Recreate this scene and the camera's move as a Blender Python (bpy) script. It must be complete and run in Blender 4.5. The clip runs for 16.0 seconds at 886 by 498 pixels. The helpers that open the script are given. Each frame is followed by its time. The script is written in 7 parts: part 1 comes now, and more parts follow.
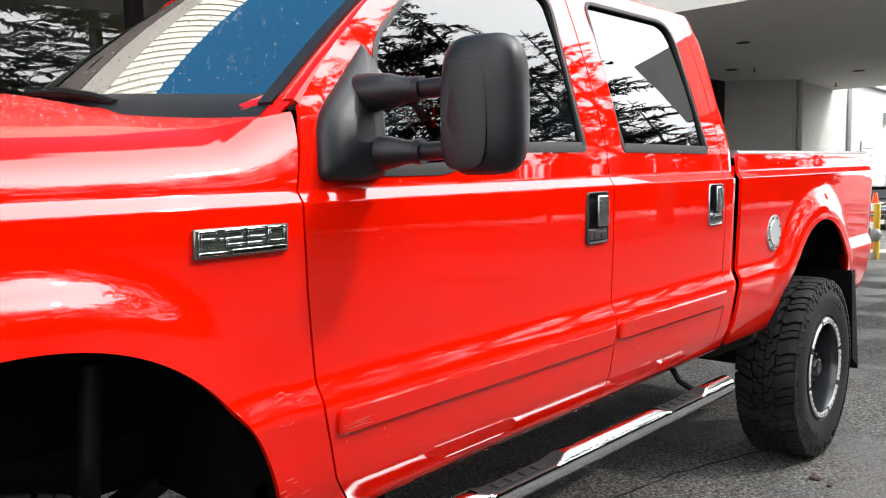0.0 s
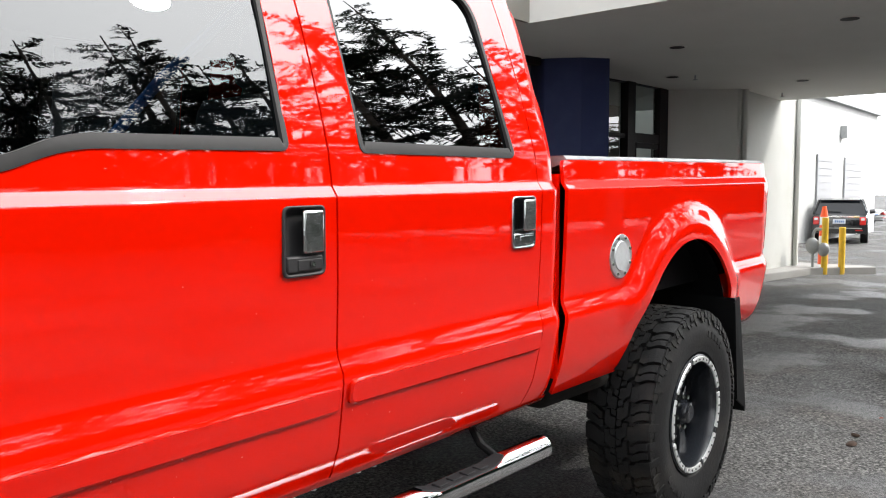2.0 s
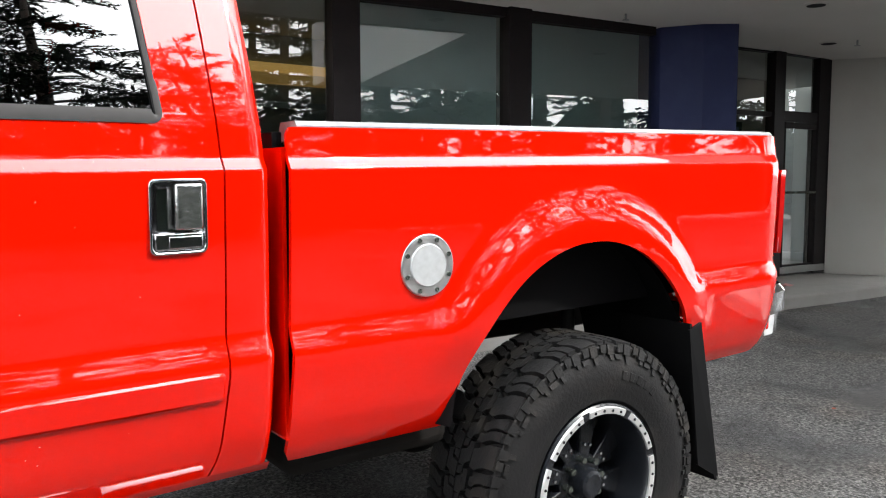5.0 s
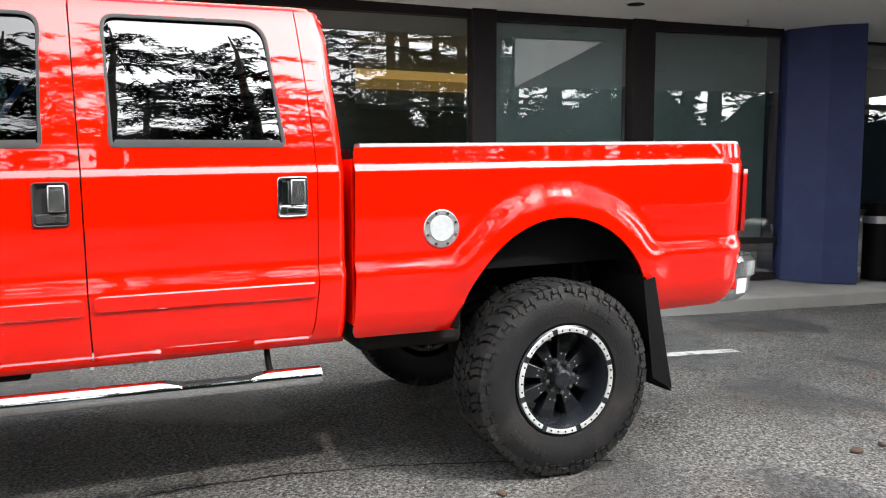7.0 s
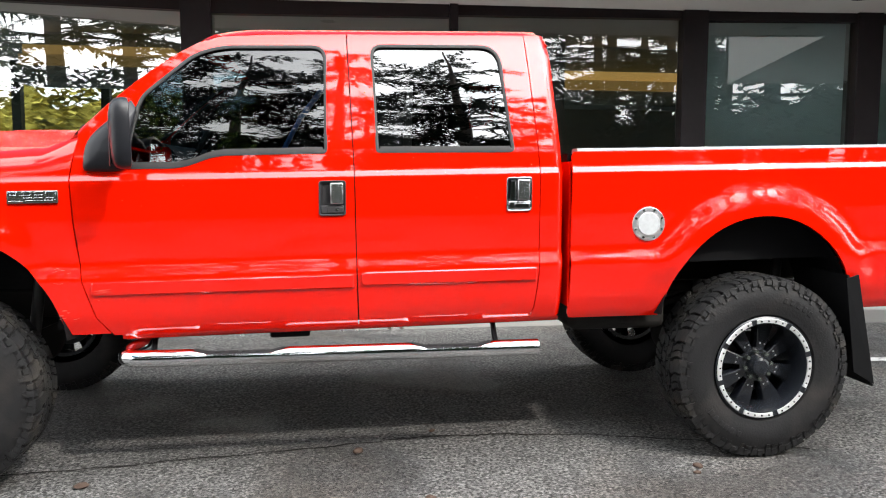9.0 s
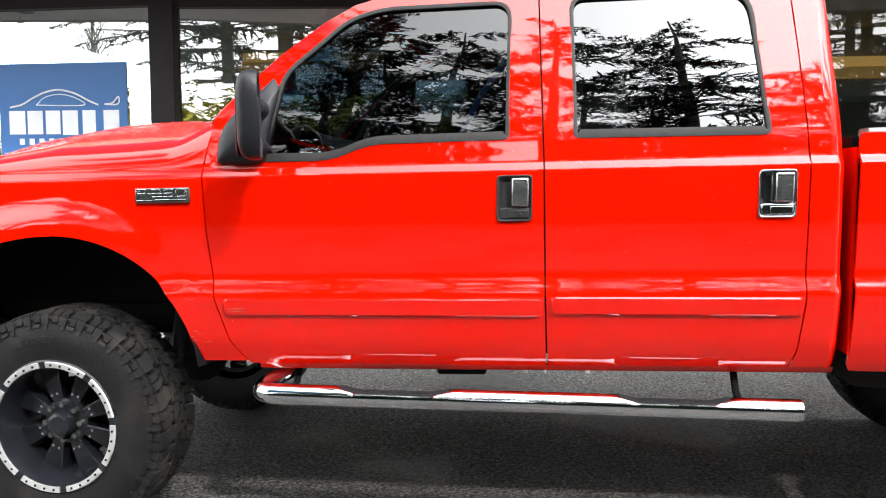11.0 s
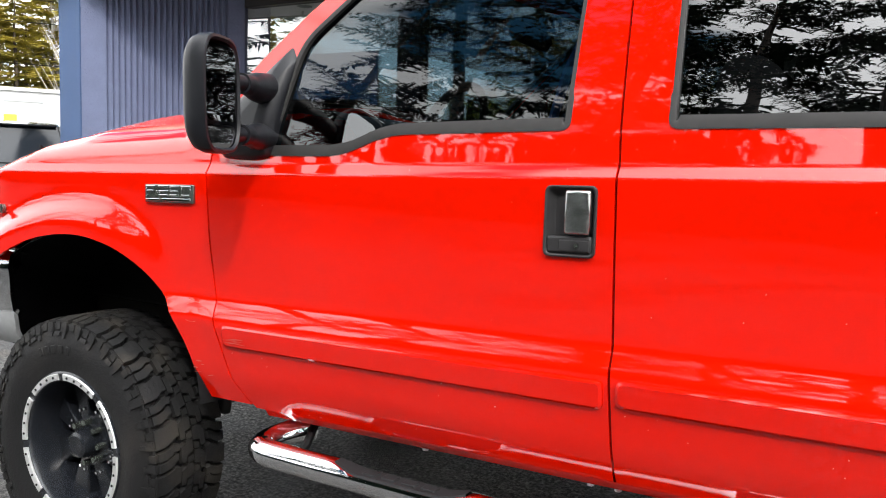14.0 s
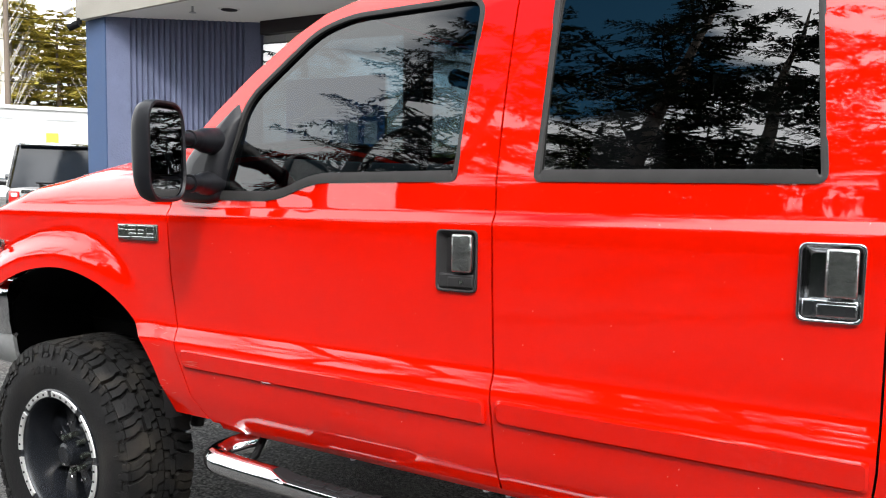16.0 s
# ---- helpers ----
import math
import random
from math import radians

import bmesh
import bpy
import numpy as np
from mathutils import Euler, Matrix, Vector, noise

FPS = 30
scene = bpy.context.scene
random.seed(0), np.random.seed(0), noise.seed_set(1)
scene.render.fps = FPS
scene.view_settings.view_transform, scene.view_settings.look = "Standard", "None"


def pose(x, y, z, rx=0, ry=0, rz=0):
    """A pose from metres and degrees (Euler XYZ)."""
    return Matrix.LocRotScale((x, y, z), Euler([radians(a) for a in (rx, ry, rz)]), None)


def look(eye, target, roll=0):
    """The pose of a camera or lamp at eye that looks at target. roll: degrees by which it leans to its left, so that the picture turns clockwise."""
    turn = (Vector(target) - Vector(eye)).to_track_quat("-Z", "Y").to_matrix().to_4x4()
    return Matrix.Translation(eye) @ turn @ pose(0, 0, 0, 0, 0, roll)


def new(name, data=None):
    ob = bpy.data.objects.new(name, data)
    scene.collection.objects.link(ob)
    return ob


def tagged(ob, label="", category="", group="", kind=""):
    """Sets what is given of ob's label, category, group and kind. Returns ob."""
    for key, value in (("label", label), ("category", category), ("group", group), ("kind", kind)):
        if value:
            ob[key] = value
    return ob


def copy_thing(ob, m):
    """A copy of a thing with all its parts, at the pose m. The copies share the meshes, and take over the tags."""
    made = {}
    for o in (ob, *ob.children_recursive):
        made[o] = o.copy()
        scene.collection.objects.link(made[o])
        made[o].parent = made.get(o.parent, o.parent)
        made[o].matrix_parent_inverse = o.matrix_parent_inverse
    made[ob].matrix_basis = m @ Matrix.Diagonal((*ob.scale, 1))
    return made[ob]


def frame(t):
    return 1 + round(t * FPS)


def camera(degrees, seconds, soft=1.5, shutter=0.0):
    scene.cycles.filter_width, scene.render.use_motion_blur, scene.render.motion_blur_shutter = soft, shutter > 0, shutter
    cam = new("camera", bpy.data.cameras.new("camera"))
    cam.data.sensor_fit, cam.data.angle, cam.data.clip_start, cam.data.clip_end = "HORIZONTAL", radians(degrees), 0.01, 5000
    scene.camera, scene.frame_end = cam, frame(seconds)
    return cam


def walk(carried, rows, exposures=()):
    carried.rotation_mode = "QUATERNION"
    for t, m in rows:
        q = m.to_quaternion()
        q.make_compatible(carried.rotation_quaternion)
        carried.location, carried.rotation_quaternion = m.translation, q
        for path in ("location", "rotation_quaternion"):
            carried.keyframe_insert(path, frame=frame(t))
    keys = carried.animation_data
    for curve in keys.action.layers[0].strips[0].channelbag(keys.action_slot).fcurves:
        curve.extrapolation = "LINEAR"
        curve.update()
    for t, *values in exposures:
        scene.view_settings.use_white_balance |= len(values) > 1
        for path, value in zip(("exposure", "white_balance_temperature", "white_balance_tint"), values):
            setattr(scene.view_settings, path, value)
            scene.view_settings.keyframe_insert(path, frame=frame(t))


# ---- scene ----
cam = camera(58.0, 16.0, soft=1.1)
PATH = [
    (0, (-0.443, -1.346, 1.455), (1.033, -0.007, 1.296), -0.69),
    (0.5, (-0.260, -1.468, 1.455), (1.241, -0.154, 1.310), 0.15),
    (1, (0.002, -1.486, 1.431), (1.510, -0.179, 1.297), -0.13),
    (1.5, (0.250, -1.464, 1.452), (1.767, -0.169, 1.316), -0.01),
    (2, (0.563, -1.453, 1.457), (2.085, -0.162, 1.318), -0.01),
    (2.5, (0.873, -1.398, 1.454), (2.398, -0.112, 1.310), 0.14),
    (3, (1.194, -1.339, 1.458), (2.721, -0.056, 1.309), 0.23),
    (3.2, (1.322, -1.337, 1.458), (2.853, -0.059, 1.303), 0.51),
    (5.3, (2.140, -1.962, 1.437), (3.239, -0.299, 1.269), -0.33),
    (5.5, (2.131, -2.130, 1.450), (3.191, -0.442, 1.279), -0.45),
    (6, (2.117, -2.535, 1.443), (3.096, -0.800, 1.264), -0.29),
    (6.5, (2.010, -2.951, 1.440), (2.920, -1.179, 1.259), -0.11),
    (7, (1.977, -3.284, 1.449), (2.743, -1.446, 1.268), -0.06),
    (7.5, (1.916, -3.551, 1.452), (2.617, -1.687, 1.272), 0.16),
    (8, (1.805, -3.758, 1.455), (2.417, -1.863, 1.272), 0.39),
    (8.5, (1.756, -3.819, 1.468), (2.159, -1.868, 1.281), 0.23),
    (9, (1.747, -3.795, 1.463), (2.035, -1.825, 1.275), 0.24),
    (9.2, (1.766, -3.785, 1.443), (1.988, -1.805, 1.262), 0.30),
    (11.3, (1.897, -2.638, 1.404), (1.530, -0.679, 1.237), -0.05),
    (11.5, (1.907, -2.485, 1.437), (1.451, -0.547, 1.246), -0.19),
    (12, (1.820, -2.120, 1.440), (1.196, -0.230, 1.241), -0.30),
    (12.5, (1.835, -1.824, 1.433), (1.006, -0.016, 1.230), -0.44),
    (13, (1.963, -1.705, 1.411), (1.062, 0.069, 1.205), 0.05),
    (13.5, (2.188, -1.729, 1.379), (1.238, 0.019, 1.180), 1.08),
    (14, (2.440, -1.740, 1.457), (1.449, -0.014, 1.257), 1.92),
    (14.5, (2.617, -1.800, 1.605), (1.585, -0.098, 1.407), 2.04),
    (15, (2.731, -1.880, 1.723), (1.677, -0.190, 1.539), 1.58),
    (15.5, (2.818, -1.850, 1.750), (1.753, -0.166, 1.577), 1.37),
    (16, (2.879, -1.797, 1.565), (1.808, -0.118, 1.387), 1.15),
]
walk(cam, [(t, look(eye, target, roll)) for t, eye, target, roll in PATH], [(0, -0.92), (3, -1.06), (5.5, -0.56), (8, -0.34), (9, -0.47), (11.5, -0.68), (12.5, -0.78), (16, -1.04)])

# ---- world, sun, exposure ----
world = bpy.data.worlds.new("sky")
scene.world = world
world.use_nodes = True
wn, wl = world.node_tree.nodes, world.node_tree.links
SKY_LOW, SKY_HIGH = 140.0, 420.0
SUN_FROM = Vector((0.475, -0.58, 0.655)).normalized()
sky = wn.new("ShaderNodeTexSky")
sky.sky_type = 'NISHITA'
sky.sun_disc = False
sky.sun_elevation = math.asin(SUN_FROM.z)
sky.sun_rotation = math.atan2(SUN_FROM.x, SUN_FROM.y)
sky.air_density, sky.dust_density = 1.0, 1.2


def wnode(kind, op=None, *vals):
    nd = wn.new(kind)
    if op:
        nd.operation = op
    for k_, v_ in enumerate(vals):
        if v_ is not None:
            nd.inputs[k_].default_value = v_
    return nd


# bright broken cloud round the sun, thinning to blue on the far side, haze near the horizon
wtc = wn.new("ShaderNodeTexCoord")
wmap = wn.new("ShaderNodeMapping")
wmap.inputs["Scale"].default_value = (1.0, 1.0, 2.6)
cl = wn.new("ShaderNodeTexNoise")
cl.inputs["Scale"].default_value, cl.inputs["Detail"].default_value = 2.2, 7
toward = wnode("ShaderNodeVectorMath", 'DOT_PRODUCT', None, SUN_FROM)
near = wn.new("ShaderNodeMapRange")
near.inputs["From Min"].default_value, near.inputs["From Max"].default_value = 0.55, 0.15
near.inputs["To Min"].default_value, near.inputs["To Max"].default_value = -0.42, 0.0
round_sun = wn.new("ShaderNodeMapRange")
round_sun.inputs["From Min"].default_value, round_sun.inputs["From Max"].default_value = 0.58, 0.90
round_sun.inputs["To Min"].default_value, round_sun.inputs["To Max"].default_value = -0.06, 0.26
sum3 = wnode("ShaderNodeMath", 'ADD')
sep = wn.new("ShaderNodeSeparateXYZ")
haze = wn.new("ShaderNodeMapRange")
haze.inputs["From Min"].default_value, haze.inputs["From Max"].default_value = 0.62, 0.05
haze.inputs["To Min"].default_value, haze.inputs["To Max"].default_value = 0.0, 0.75
# cloud banks high up and to the west
banks = wn.new("ShaderNodeMapRange")
banks.inputs["From Min"].default_value, banks.inputs["From Max"].default_value = -0.45, -0.80
banks.inputs["To Min"].default_value, banks.inputs["To Max"].default_value = 0.0, 0.16
zenith = wn.new("ShaderNodeMapRange")
zenith.inputs["From Min"].default_value, zenith.inputs["From Max"].default_value = 0.62, 0.90
zenith.inputs["To Min"].default_value, zenith.inputs["To Max"].default_value = 0.0, 0.18
sum4, sum5 = wnode("ShaderNodeMath", 'ADD'), wnode("ShaderNodeMath", 'ADD')
sum1, sum2 = wnode("ShaderNodeMath", 'ADD'), wnode("ShaderNodeMath", 'ADD')
clr = wn.new("ShaderNodeValToRGB")
clr.color_ramp.elements[0].position, clr.color_ramp.elements[1].position = 0.50, 0.60
aur = wn.new("ShaderNodeMapRange")
aur.inputs["From Min"].default_value, aur.inputs["From Max"].default_value = 0.25, 1.0
apow = wnode("ShaderNodeMath", 'POWER', None, 4.2)
amul = wnode("ShaderNodeMath", 'MULTIPLY_ADD', None, SKY_HIGH - SKY_LOW, SKY_LOW)
cmix = wn.new("ShaderNodeMix")
cmix.data_type = 'RGBA'
tint = wnode("ShaderNodeVectorMath", 'SCALE', (0.97, 0.985, 1.0))
wl.new(wtc.outputs["Generated"], toward.inputs[0])
wl.new(wtc.outputs["Generated"], sep.inputs[0])
wl.new(sep.outputs["Z"], haze.inputs["Value"])
wl.new(sep.outputs["Y"], near.inputs["Value"])
wl.new(toward.outputs["Value"], aur.inputs["Value"])
wl.new(aur.outputs["Result"], apow.inputs[0])
wl.new(apow.outputs[0], amul.inputs[0])
wl.new(amul.outputs[0], tint.inputs["Scale"])
wl.new(tint.outputs["Vector"], cmix.inputs["B"])
wl.new(wtc.outputs["Generated"], wmap.inputs["Vector"])
wl.new(wmap.outputs["Vector"], cl.inputs["Vector"])
wl.new(cl.outputs["Fac"], sum1.inputs[0])
wl.new(near.outputs["Result"], sum1.inputs[1])
wl.new(sum1.outputs[0], sum2.inputs[0])
wl.new(haze.outputs["Result"], sum2.inputs[1])
wl.new(toward.outputs["Value"], round_sun.inputs["Value"])
wl.new(sum2.outputs[0], sum3.inputs[0])
wl.new(round_sun.outputs["Result"], sum3.inputs[1])
wl.new(sep.outputs["X"], banks.inputs["Value"])
wl.new(sep.outputs["Z"], zenith.inputs["Value"])
wl.new(sum3.outputs[0], sum4.inputs[0])
wl.new(banks.outputs["Result"], sum4.inputs[1])
wl.new(sum4.outputs[0], sum5.inputs[0])
wl.new(zenith.outputs["Result"], sum5.inputs[1])
wl.new(sum5.outputs[0], clr.inputs["Fac"])
wl.new(clr.outputs["Color"], cmix.inputs["Factor"])
blue = wnode("ShaderNodeVectorMath", 'SCALE')
blue.inputs["Scale"].default_value = 5.5
deep_blue = wnode("ShaderNodeVectorMath", 'MULTIPLY', None, (0.36, 0.98, 1.12))
wl.new(sky.outputs["Color"], deep_blue.inputs[0])
wl.new(deep_blue.outputs["Vector"], blue.inputs[0])
wl.new(blue.outputs["Vector"], cmix.inputs["A"])
wl.new(cmix.outputs["Result"], wn["Background"].inputs["Color"])
wn["Background"].inputs["Strength"].default_value = 0.05

sun = new("sun", bpy.data.lights.new("sun", 'SUN'))
sun.data.energy, sun.data.angle, sun.data.color = 5.0, radians(2.5), (1.0, 0.95, 0.88)
sun.matrix_world = look(SUN_FROM * 40, (0, 0, 0))


# ---- materials ----
def mat(name, color, rough=0.5, metal=0.0, vary=0.12, scale=6.0, bump=0.0, bump_scale=60.0, coat=0.0, spec=0.5, stain=0.0, stain_color=(0.1, 0.09, 0.08), stain_scale=1.2, rvary=0.08, glow=None):
    m = bpy.data.materials.new(name)
    m.use_nodes = True
    n, l = m.node_tree.nodes, m.node_tree.links
    b = n["Principled BSDF"]
    tc = n.new("ShaderNodeTexCoord")
    nz = n.new("ShaderNodeTexNoise")
    nz.inputs["Scale"].default_value, nz.inputs["Detail"].default_value = scale, 8
    l.new(tc.outputs["Object"], nz.inputs["Vector"])
    mx = n.new("ShaderNodeMix")
    mx.data_type = 'RGBA'
    mx.inputs["A"].default_value = (*[c * (1 - vary) for c in color], 1)
    mx.inputs["B"].default_value = (*[min(1, c * (1 + vary)) for c in color], 1)
    l.new(nz.outputs["Fac"], mx.inputs["Factor"])
    out = mx.outputs["Result"]
    if stain:
        sn = n.new("ShaderNodeTexNoise")
        sn.inputs["Scale"].default_value, sn.inputs["Detail"].default_value = stain_scale, 6
        l.new(tc.outputs["Object"], sn.inputs["Vector"])
        rp = n.new("ShaderNodeMapRange")
        rp.inputs["From Min"].default_value, rp.inputs["From Max"].default_value = 0.5, 0.72
        rp.inputs["To Max"].default_value = stain
        l.new(sn.outputs["Fac"], rp.inputs["Value"])
        m2 = n.new("ShaderNodeMix")
        m2.data_type = 'RGBA'
        m2.inputs["B"].default_value = (*stain_color, 1)
        l.new(rp.outputs["Result"], m2.inputs["Factor"])
        l.new(out, m2.inputs["A"])
        out = m2.outputs["Result"]
    l.new(out, b.inputs["Base Color"])
    rr = n.new("ShaderNodeMapRange")
    rr.inputs["To Min"].default_value, rr.inputs["To Max"].default_value = max(0.0, rough - rvary), min(1, rough + rvary)
    l.new(nz.outputs["Fac"], rr.inputs["Value"])
    l.new(rr.outputs["Result"], b.inputs["Roughness"])
    b.inputs["Metallic"].default_value = metal
    b.inputs["Specular IOR Level"].default_value = spec
    b.inputs["Coat Weight"].default_value = coat
    b.inputs["Coat Roughness"].default_value = 0.02
    if bump:
        bn = n.new("ShaderNodeTexNoise")
        bn.inputs["Scale"].default_value, bn.inputs["Detail"].default_value = bump_scale, 5
        l.new(tc.outputs["Object"], bn.inputs["Vector"])
        bp = n.new("ShaderNodeBump")
        bp.inputs["Strength"].default_value, bp.inputs["Distance"].default_value = bump, 0.01
        l.new(bn.outputs["Fac"], bp.inputs["Height"])
        l.new(bp.outputs["Normal"], b.inputs["Normal"])
    if glow:
        b.inputs["Emission Color"].default_value = (*glow[0], 1)
        b.inputs["Emission Strength"].default_value = glow[1]
    return m


def glass_mat(name, tint, rough=0.0, ior=1.5, wave=0.0):
    m = bpy.data.materials.new(name)
    m.use_nodes = True
    n, l = m.node_tree.nodes, m.node_tree.links
    n.remove(n["Principled BSDF"])
    tr, gl, fr, mx = n.new("ShaderNodeBsdfTransparent"), n.new("ShaderNodeBsdfGlossy"), n.new("ShaderNodeFresnel"), n.new("ShaderNodeMixShader")
    tr.inputs["Color"].default_value = (*tint, 1)
    gl.inputs["Roughness"].default_value = rough
    fr.inputs["IOR"].default_value = ior
    l.new(fr.outputs["Fac"], mx.inputs["Fac"])
    l.new(tr.outputs["BSDF"], mx.inputs[1])
    l.new(gl.outputs["BSDF"], mx.inputs[2])
    l.new(mx.outputs["Shader"], n["Material Output"].inputs["Surface"])
    if wave:
        # slight roller waves of toughened glass, lying lengthwise
        tc, mp, nz, bp = n.new("ShaderNodeTexCoord"), n.new("ShaderNodeMapping"), n.new("ShaderNodeTexNoise"), n.new("ShaderNodeBump")
        mp.inputs["Scale"].default_value = (2.0, 2.0, 13.0)
        nz.inputs["Scale"].default_value, nz.inputs["Detail"].default_value = 1.0, 0.0
        bp.inputs["Strength"].default_value, bp.inputs["Distance"].default_value = wave, 0.001
        l.new(tc.outputs["Object"], mp.inputs["Vector"])
        l.new(mp.outputs["Vector"], nz.inputs["Vector"])
        l.new(nz.outputs["Fac"], bp.inputs["Height"])
        l.new(bp.outputs["Normal"], gl.inputs["Normal"])
    return m


RED = mat("red_clearcoat_paint", (0.68, 0.0058, 0.0003), rough=0.42, vary=0.04, scale=2.0, coat=1.0, spec=0.0, rvary=0.03)
RED.node_tree.nodes["Principled BSDF"].inputs["Coat IOR"].default_value = 1.68
RED_WET = mat("red_clearcoat_paint_with_fine_drizzle", (0.68, 0.0058, 0.0003), rough=0.42, vary=0.04, scale=2.0, coat=1.0, spec=0.0, rvary=0.03, bump=0.45, bump_scale=260)
wet_ = RED_WET.node_tree.nodes["Principled BSDF"]
wet_.inputs["Coat IOR"].default_value = 1.68
wet_.inputs["Coat Roughness"].default_value = 0.10
RED_WET.node_tree.links.new(wet_.inputs["Normal"].links[0].from_socket, wet_.inputs["Coat Normal"])
DARK_PLASTIC = mat("charcoal_moulded_plastic", (0.008, 0.0085, 0.011), rough=0.40, spec=0.32, vary=0.3, bump=0.08, bump_scale=400)
BLACK = mat("matt_black_paint", (0.004, 0.004, 0.0045), rough=0.6, vary=0.3, spec=0.12)
CHASSIS = mat("dirty_black_chassis", (0.012, 0.011, 0.010), rough=0.75, spec=0.15, vary=0.4, scale=9, stain=0.4, stain_color=(0.02, 0.016, 0.013), stain_scale=5)
RUBBER = mat("tyre_rubber", (0.0085, 0.0083, 0.0088), rough=0.6, spec=0.25, vary=0.35, scale=14, bump=0.2, bump_scale=90, stain=0.35, stain_color=(0.045, 0.039, 0.034), stain_scale=5)
TREAD = mat("dusty_tread_rubber", (0.0085, 0.0084, 0.0088), rough=0.62, spec=0.28, vary=0.4, scale=9, bump=0.25, bump_scale=140, stain=0.5, stain_color=(0.055, 0.047, 0.038), stain_scale=7)
SEAL = mat("window_seal_rubber", (0.030, 0.029, 0.029), rough=0.55, spec=0.25, vary=0.25, scale=30)
SHOCK = mat("grey_painted_steel", (0.016, 0.016, 0.016), rough=0.5, spec=0.3, vary=0.3, scale=20)
PAD = mat("matt_step_tread", (0.012, 0.012, 0.013), rough=0.7, spec=0.2, vary=0.3, scale=40)
TRIM = mat("charcoal_interior_trim", (0.022, 0.022, 0.025), rough=0.8, spec=0.2, vary=0.2, scale=20)
CHROME = mat("chrome", (0.78, 0.79, 0.80), rough=0.07, metal=1.0, vary=0.06, scale=12, rvary=0.05)
BRUSHED = mat("brushed_aluminium", (0.58, 0.58, 0.58), rough=0.36, metal=0.85, vary=0.12, scale=40, rvary=0.12)
SMOKED = mat("dark_polished_metal", (0.17, 0.19, 0.17), rough=0.16, metal=0.8, vary=0.2, scale=60)
LEVER = mat("worn_scratched_chrome", (0.42, 0.44, 0.43), rough=0.22, metal=0.95, vary=0.3, scale=45, bump=0.12, bump_scale=120, rvary=0.12)
SOFTCHROME = mat("softly_worn_chrome", (0.50, 0.51, 0.52), rough=0.16, metal=1.0, vary=0.15, scale=25, rvary=0.06)
HANDLE_BLACK = mat("grey_black_moulded_bowl", (0.022, 0.021, 0.022), rough=0.5, spec=0.4, vary=0.3, scale=30, bump=0.08, bump_scale=300)
SILVER = mat("machined_silver", (0.62, 0.62, 0.62), rough=0.36, metal=0.5, vary=0.12, scale=40)
RIMBLACK = mat("satin_black_rim", (0.010, 0.0115, 0.015), rough=0.24, vary=0.2, spec=0.6)
RAILCAP = mat("weathered_grey_rail_cap", (0.20, 0.205, 0.21), rough=0.6, vary=0.2, scale=30, stain=0.5, stain_color=(0.45, 0.45, 0.45), stain_scale=14)
GLASS_FRONT = glass_mat("lightly_tinted_glass", (0.12, 0.16, 0.185), ior=1.75, wave=0.16)
GLASS_REAR = glass_mat("dark_privacy_glass", (0.06, 0.07, 0.078), ior=2.1, wave=0.16)
WINDSHIELD = glass_mat("windshield_glass", (0.40, 0.48, 0.50), ior=1.36)
SHOPGLASS = glass_mat("storefront_glass", (0.78, 0.85, 0.84), ior=2.45)
SHOPGLASS_END = glass_mat("coated_storefront_glass", (0.60, 0.68, 0.70), ior=4.2)
ROOMCEIL = mat("grey_green_ceiling_paint", (0.34, 0.37, 0.34), rough=0.8, vary=0.08, scale=2)
MIRROR = mat("mirror_glass", (0.85, 0.86, 0.87), rough=0.01, metal=1.0, vary=0.0, rvary=0.0)
AMBER = mat("amber_lens", (0.85, 0.30, 0.02), rough=0.12, coat=0.6)
REDLENS = mat("red_lens", (0.5, 0.012, 0.01), rough=0.12, coat=0.8)
CLEARLENS = mat("frosted_clear_lens", (0.72, 0.74, 0.76), rough=0.14, coat=0.6)
INTERIOR = mat("grey_cloth_interior", (0.10, 0.10, 0.105), rough=0.9, vary=0.25, scale=40)
DASH = mat("dark_grey_dashboard", (0.035, 0.036, 0.04), rough=0.7)
BLUE_STRAP = mat("blue_nylon_strap", (0.03, 0.16, 0.5), rough=0.7)
ASPHALT_BASE = (0.072, 0.070, 0.067)
FRAME = mat("dark_bronze_window_frame", (0.014, 0.011, 0.012), rough=0.5, spec=0.2, vary=0.2, scale=20)
NAVY = mat("navy_painted_stucco", (0.015, 0.024, 0.085), rough=0.75, vary=0.14, scale=3, bump=0.25, bump_scale=90, stain=0.25, stain_color=(0.05, 0.06, 0.13), stain_scale=3)
SLATE = mat("slate_blue_ribbed_concrete", (0.094, 0.110, 0.180), rough=0.85, vary=0.16, scale=5, bump=1.0, bump_scale=45, stain=0.25, stain_color=(0.090, 0.105, 0.17), stain_scale=7)
SKYBLUE = mat("pale_blue_painted_stucco", (0.034, 0.068, 0.150), rough=0.8, vary=0.1, scale=4, bump=0.25, bump_scale=90)
SOFFIT = mat("off_white_soffit", (0.62, 0.61, 0.58), rough=0.85, vary=0.07, scale=1.2, bump=0.05, bump_scale=120, stain=0.25, stain_color=(0.52, 0.51, 0.46), stain_scale=0.8)
# fascia over the walk: colour lowered to carry the shade on it
FASCIA_SHADED = mat("shaded_cream_fascia_stucco", (0.27, 0.255, 0.225), rough=0.9, vary=0.10, scale=1.5, bump=0.3, bump_scale=60, stain=0.35, stain_color=(0.21, 0.195, 0.17), stain_scale=1.6)
SIDING = mat("cream_ribbed_metal", (0.36, 0.34, 0.28), rough=0.55, vary=0.06, scale=2)
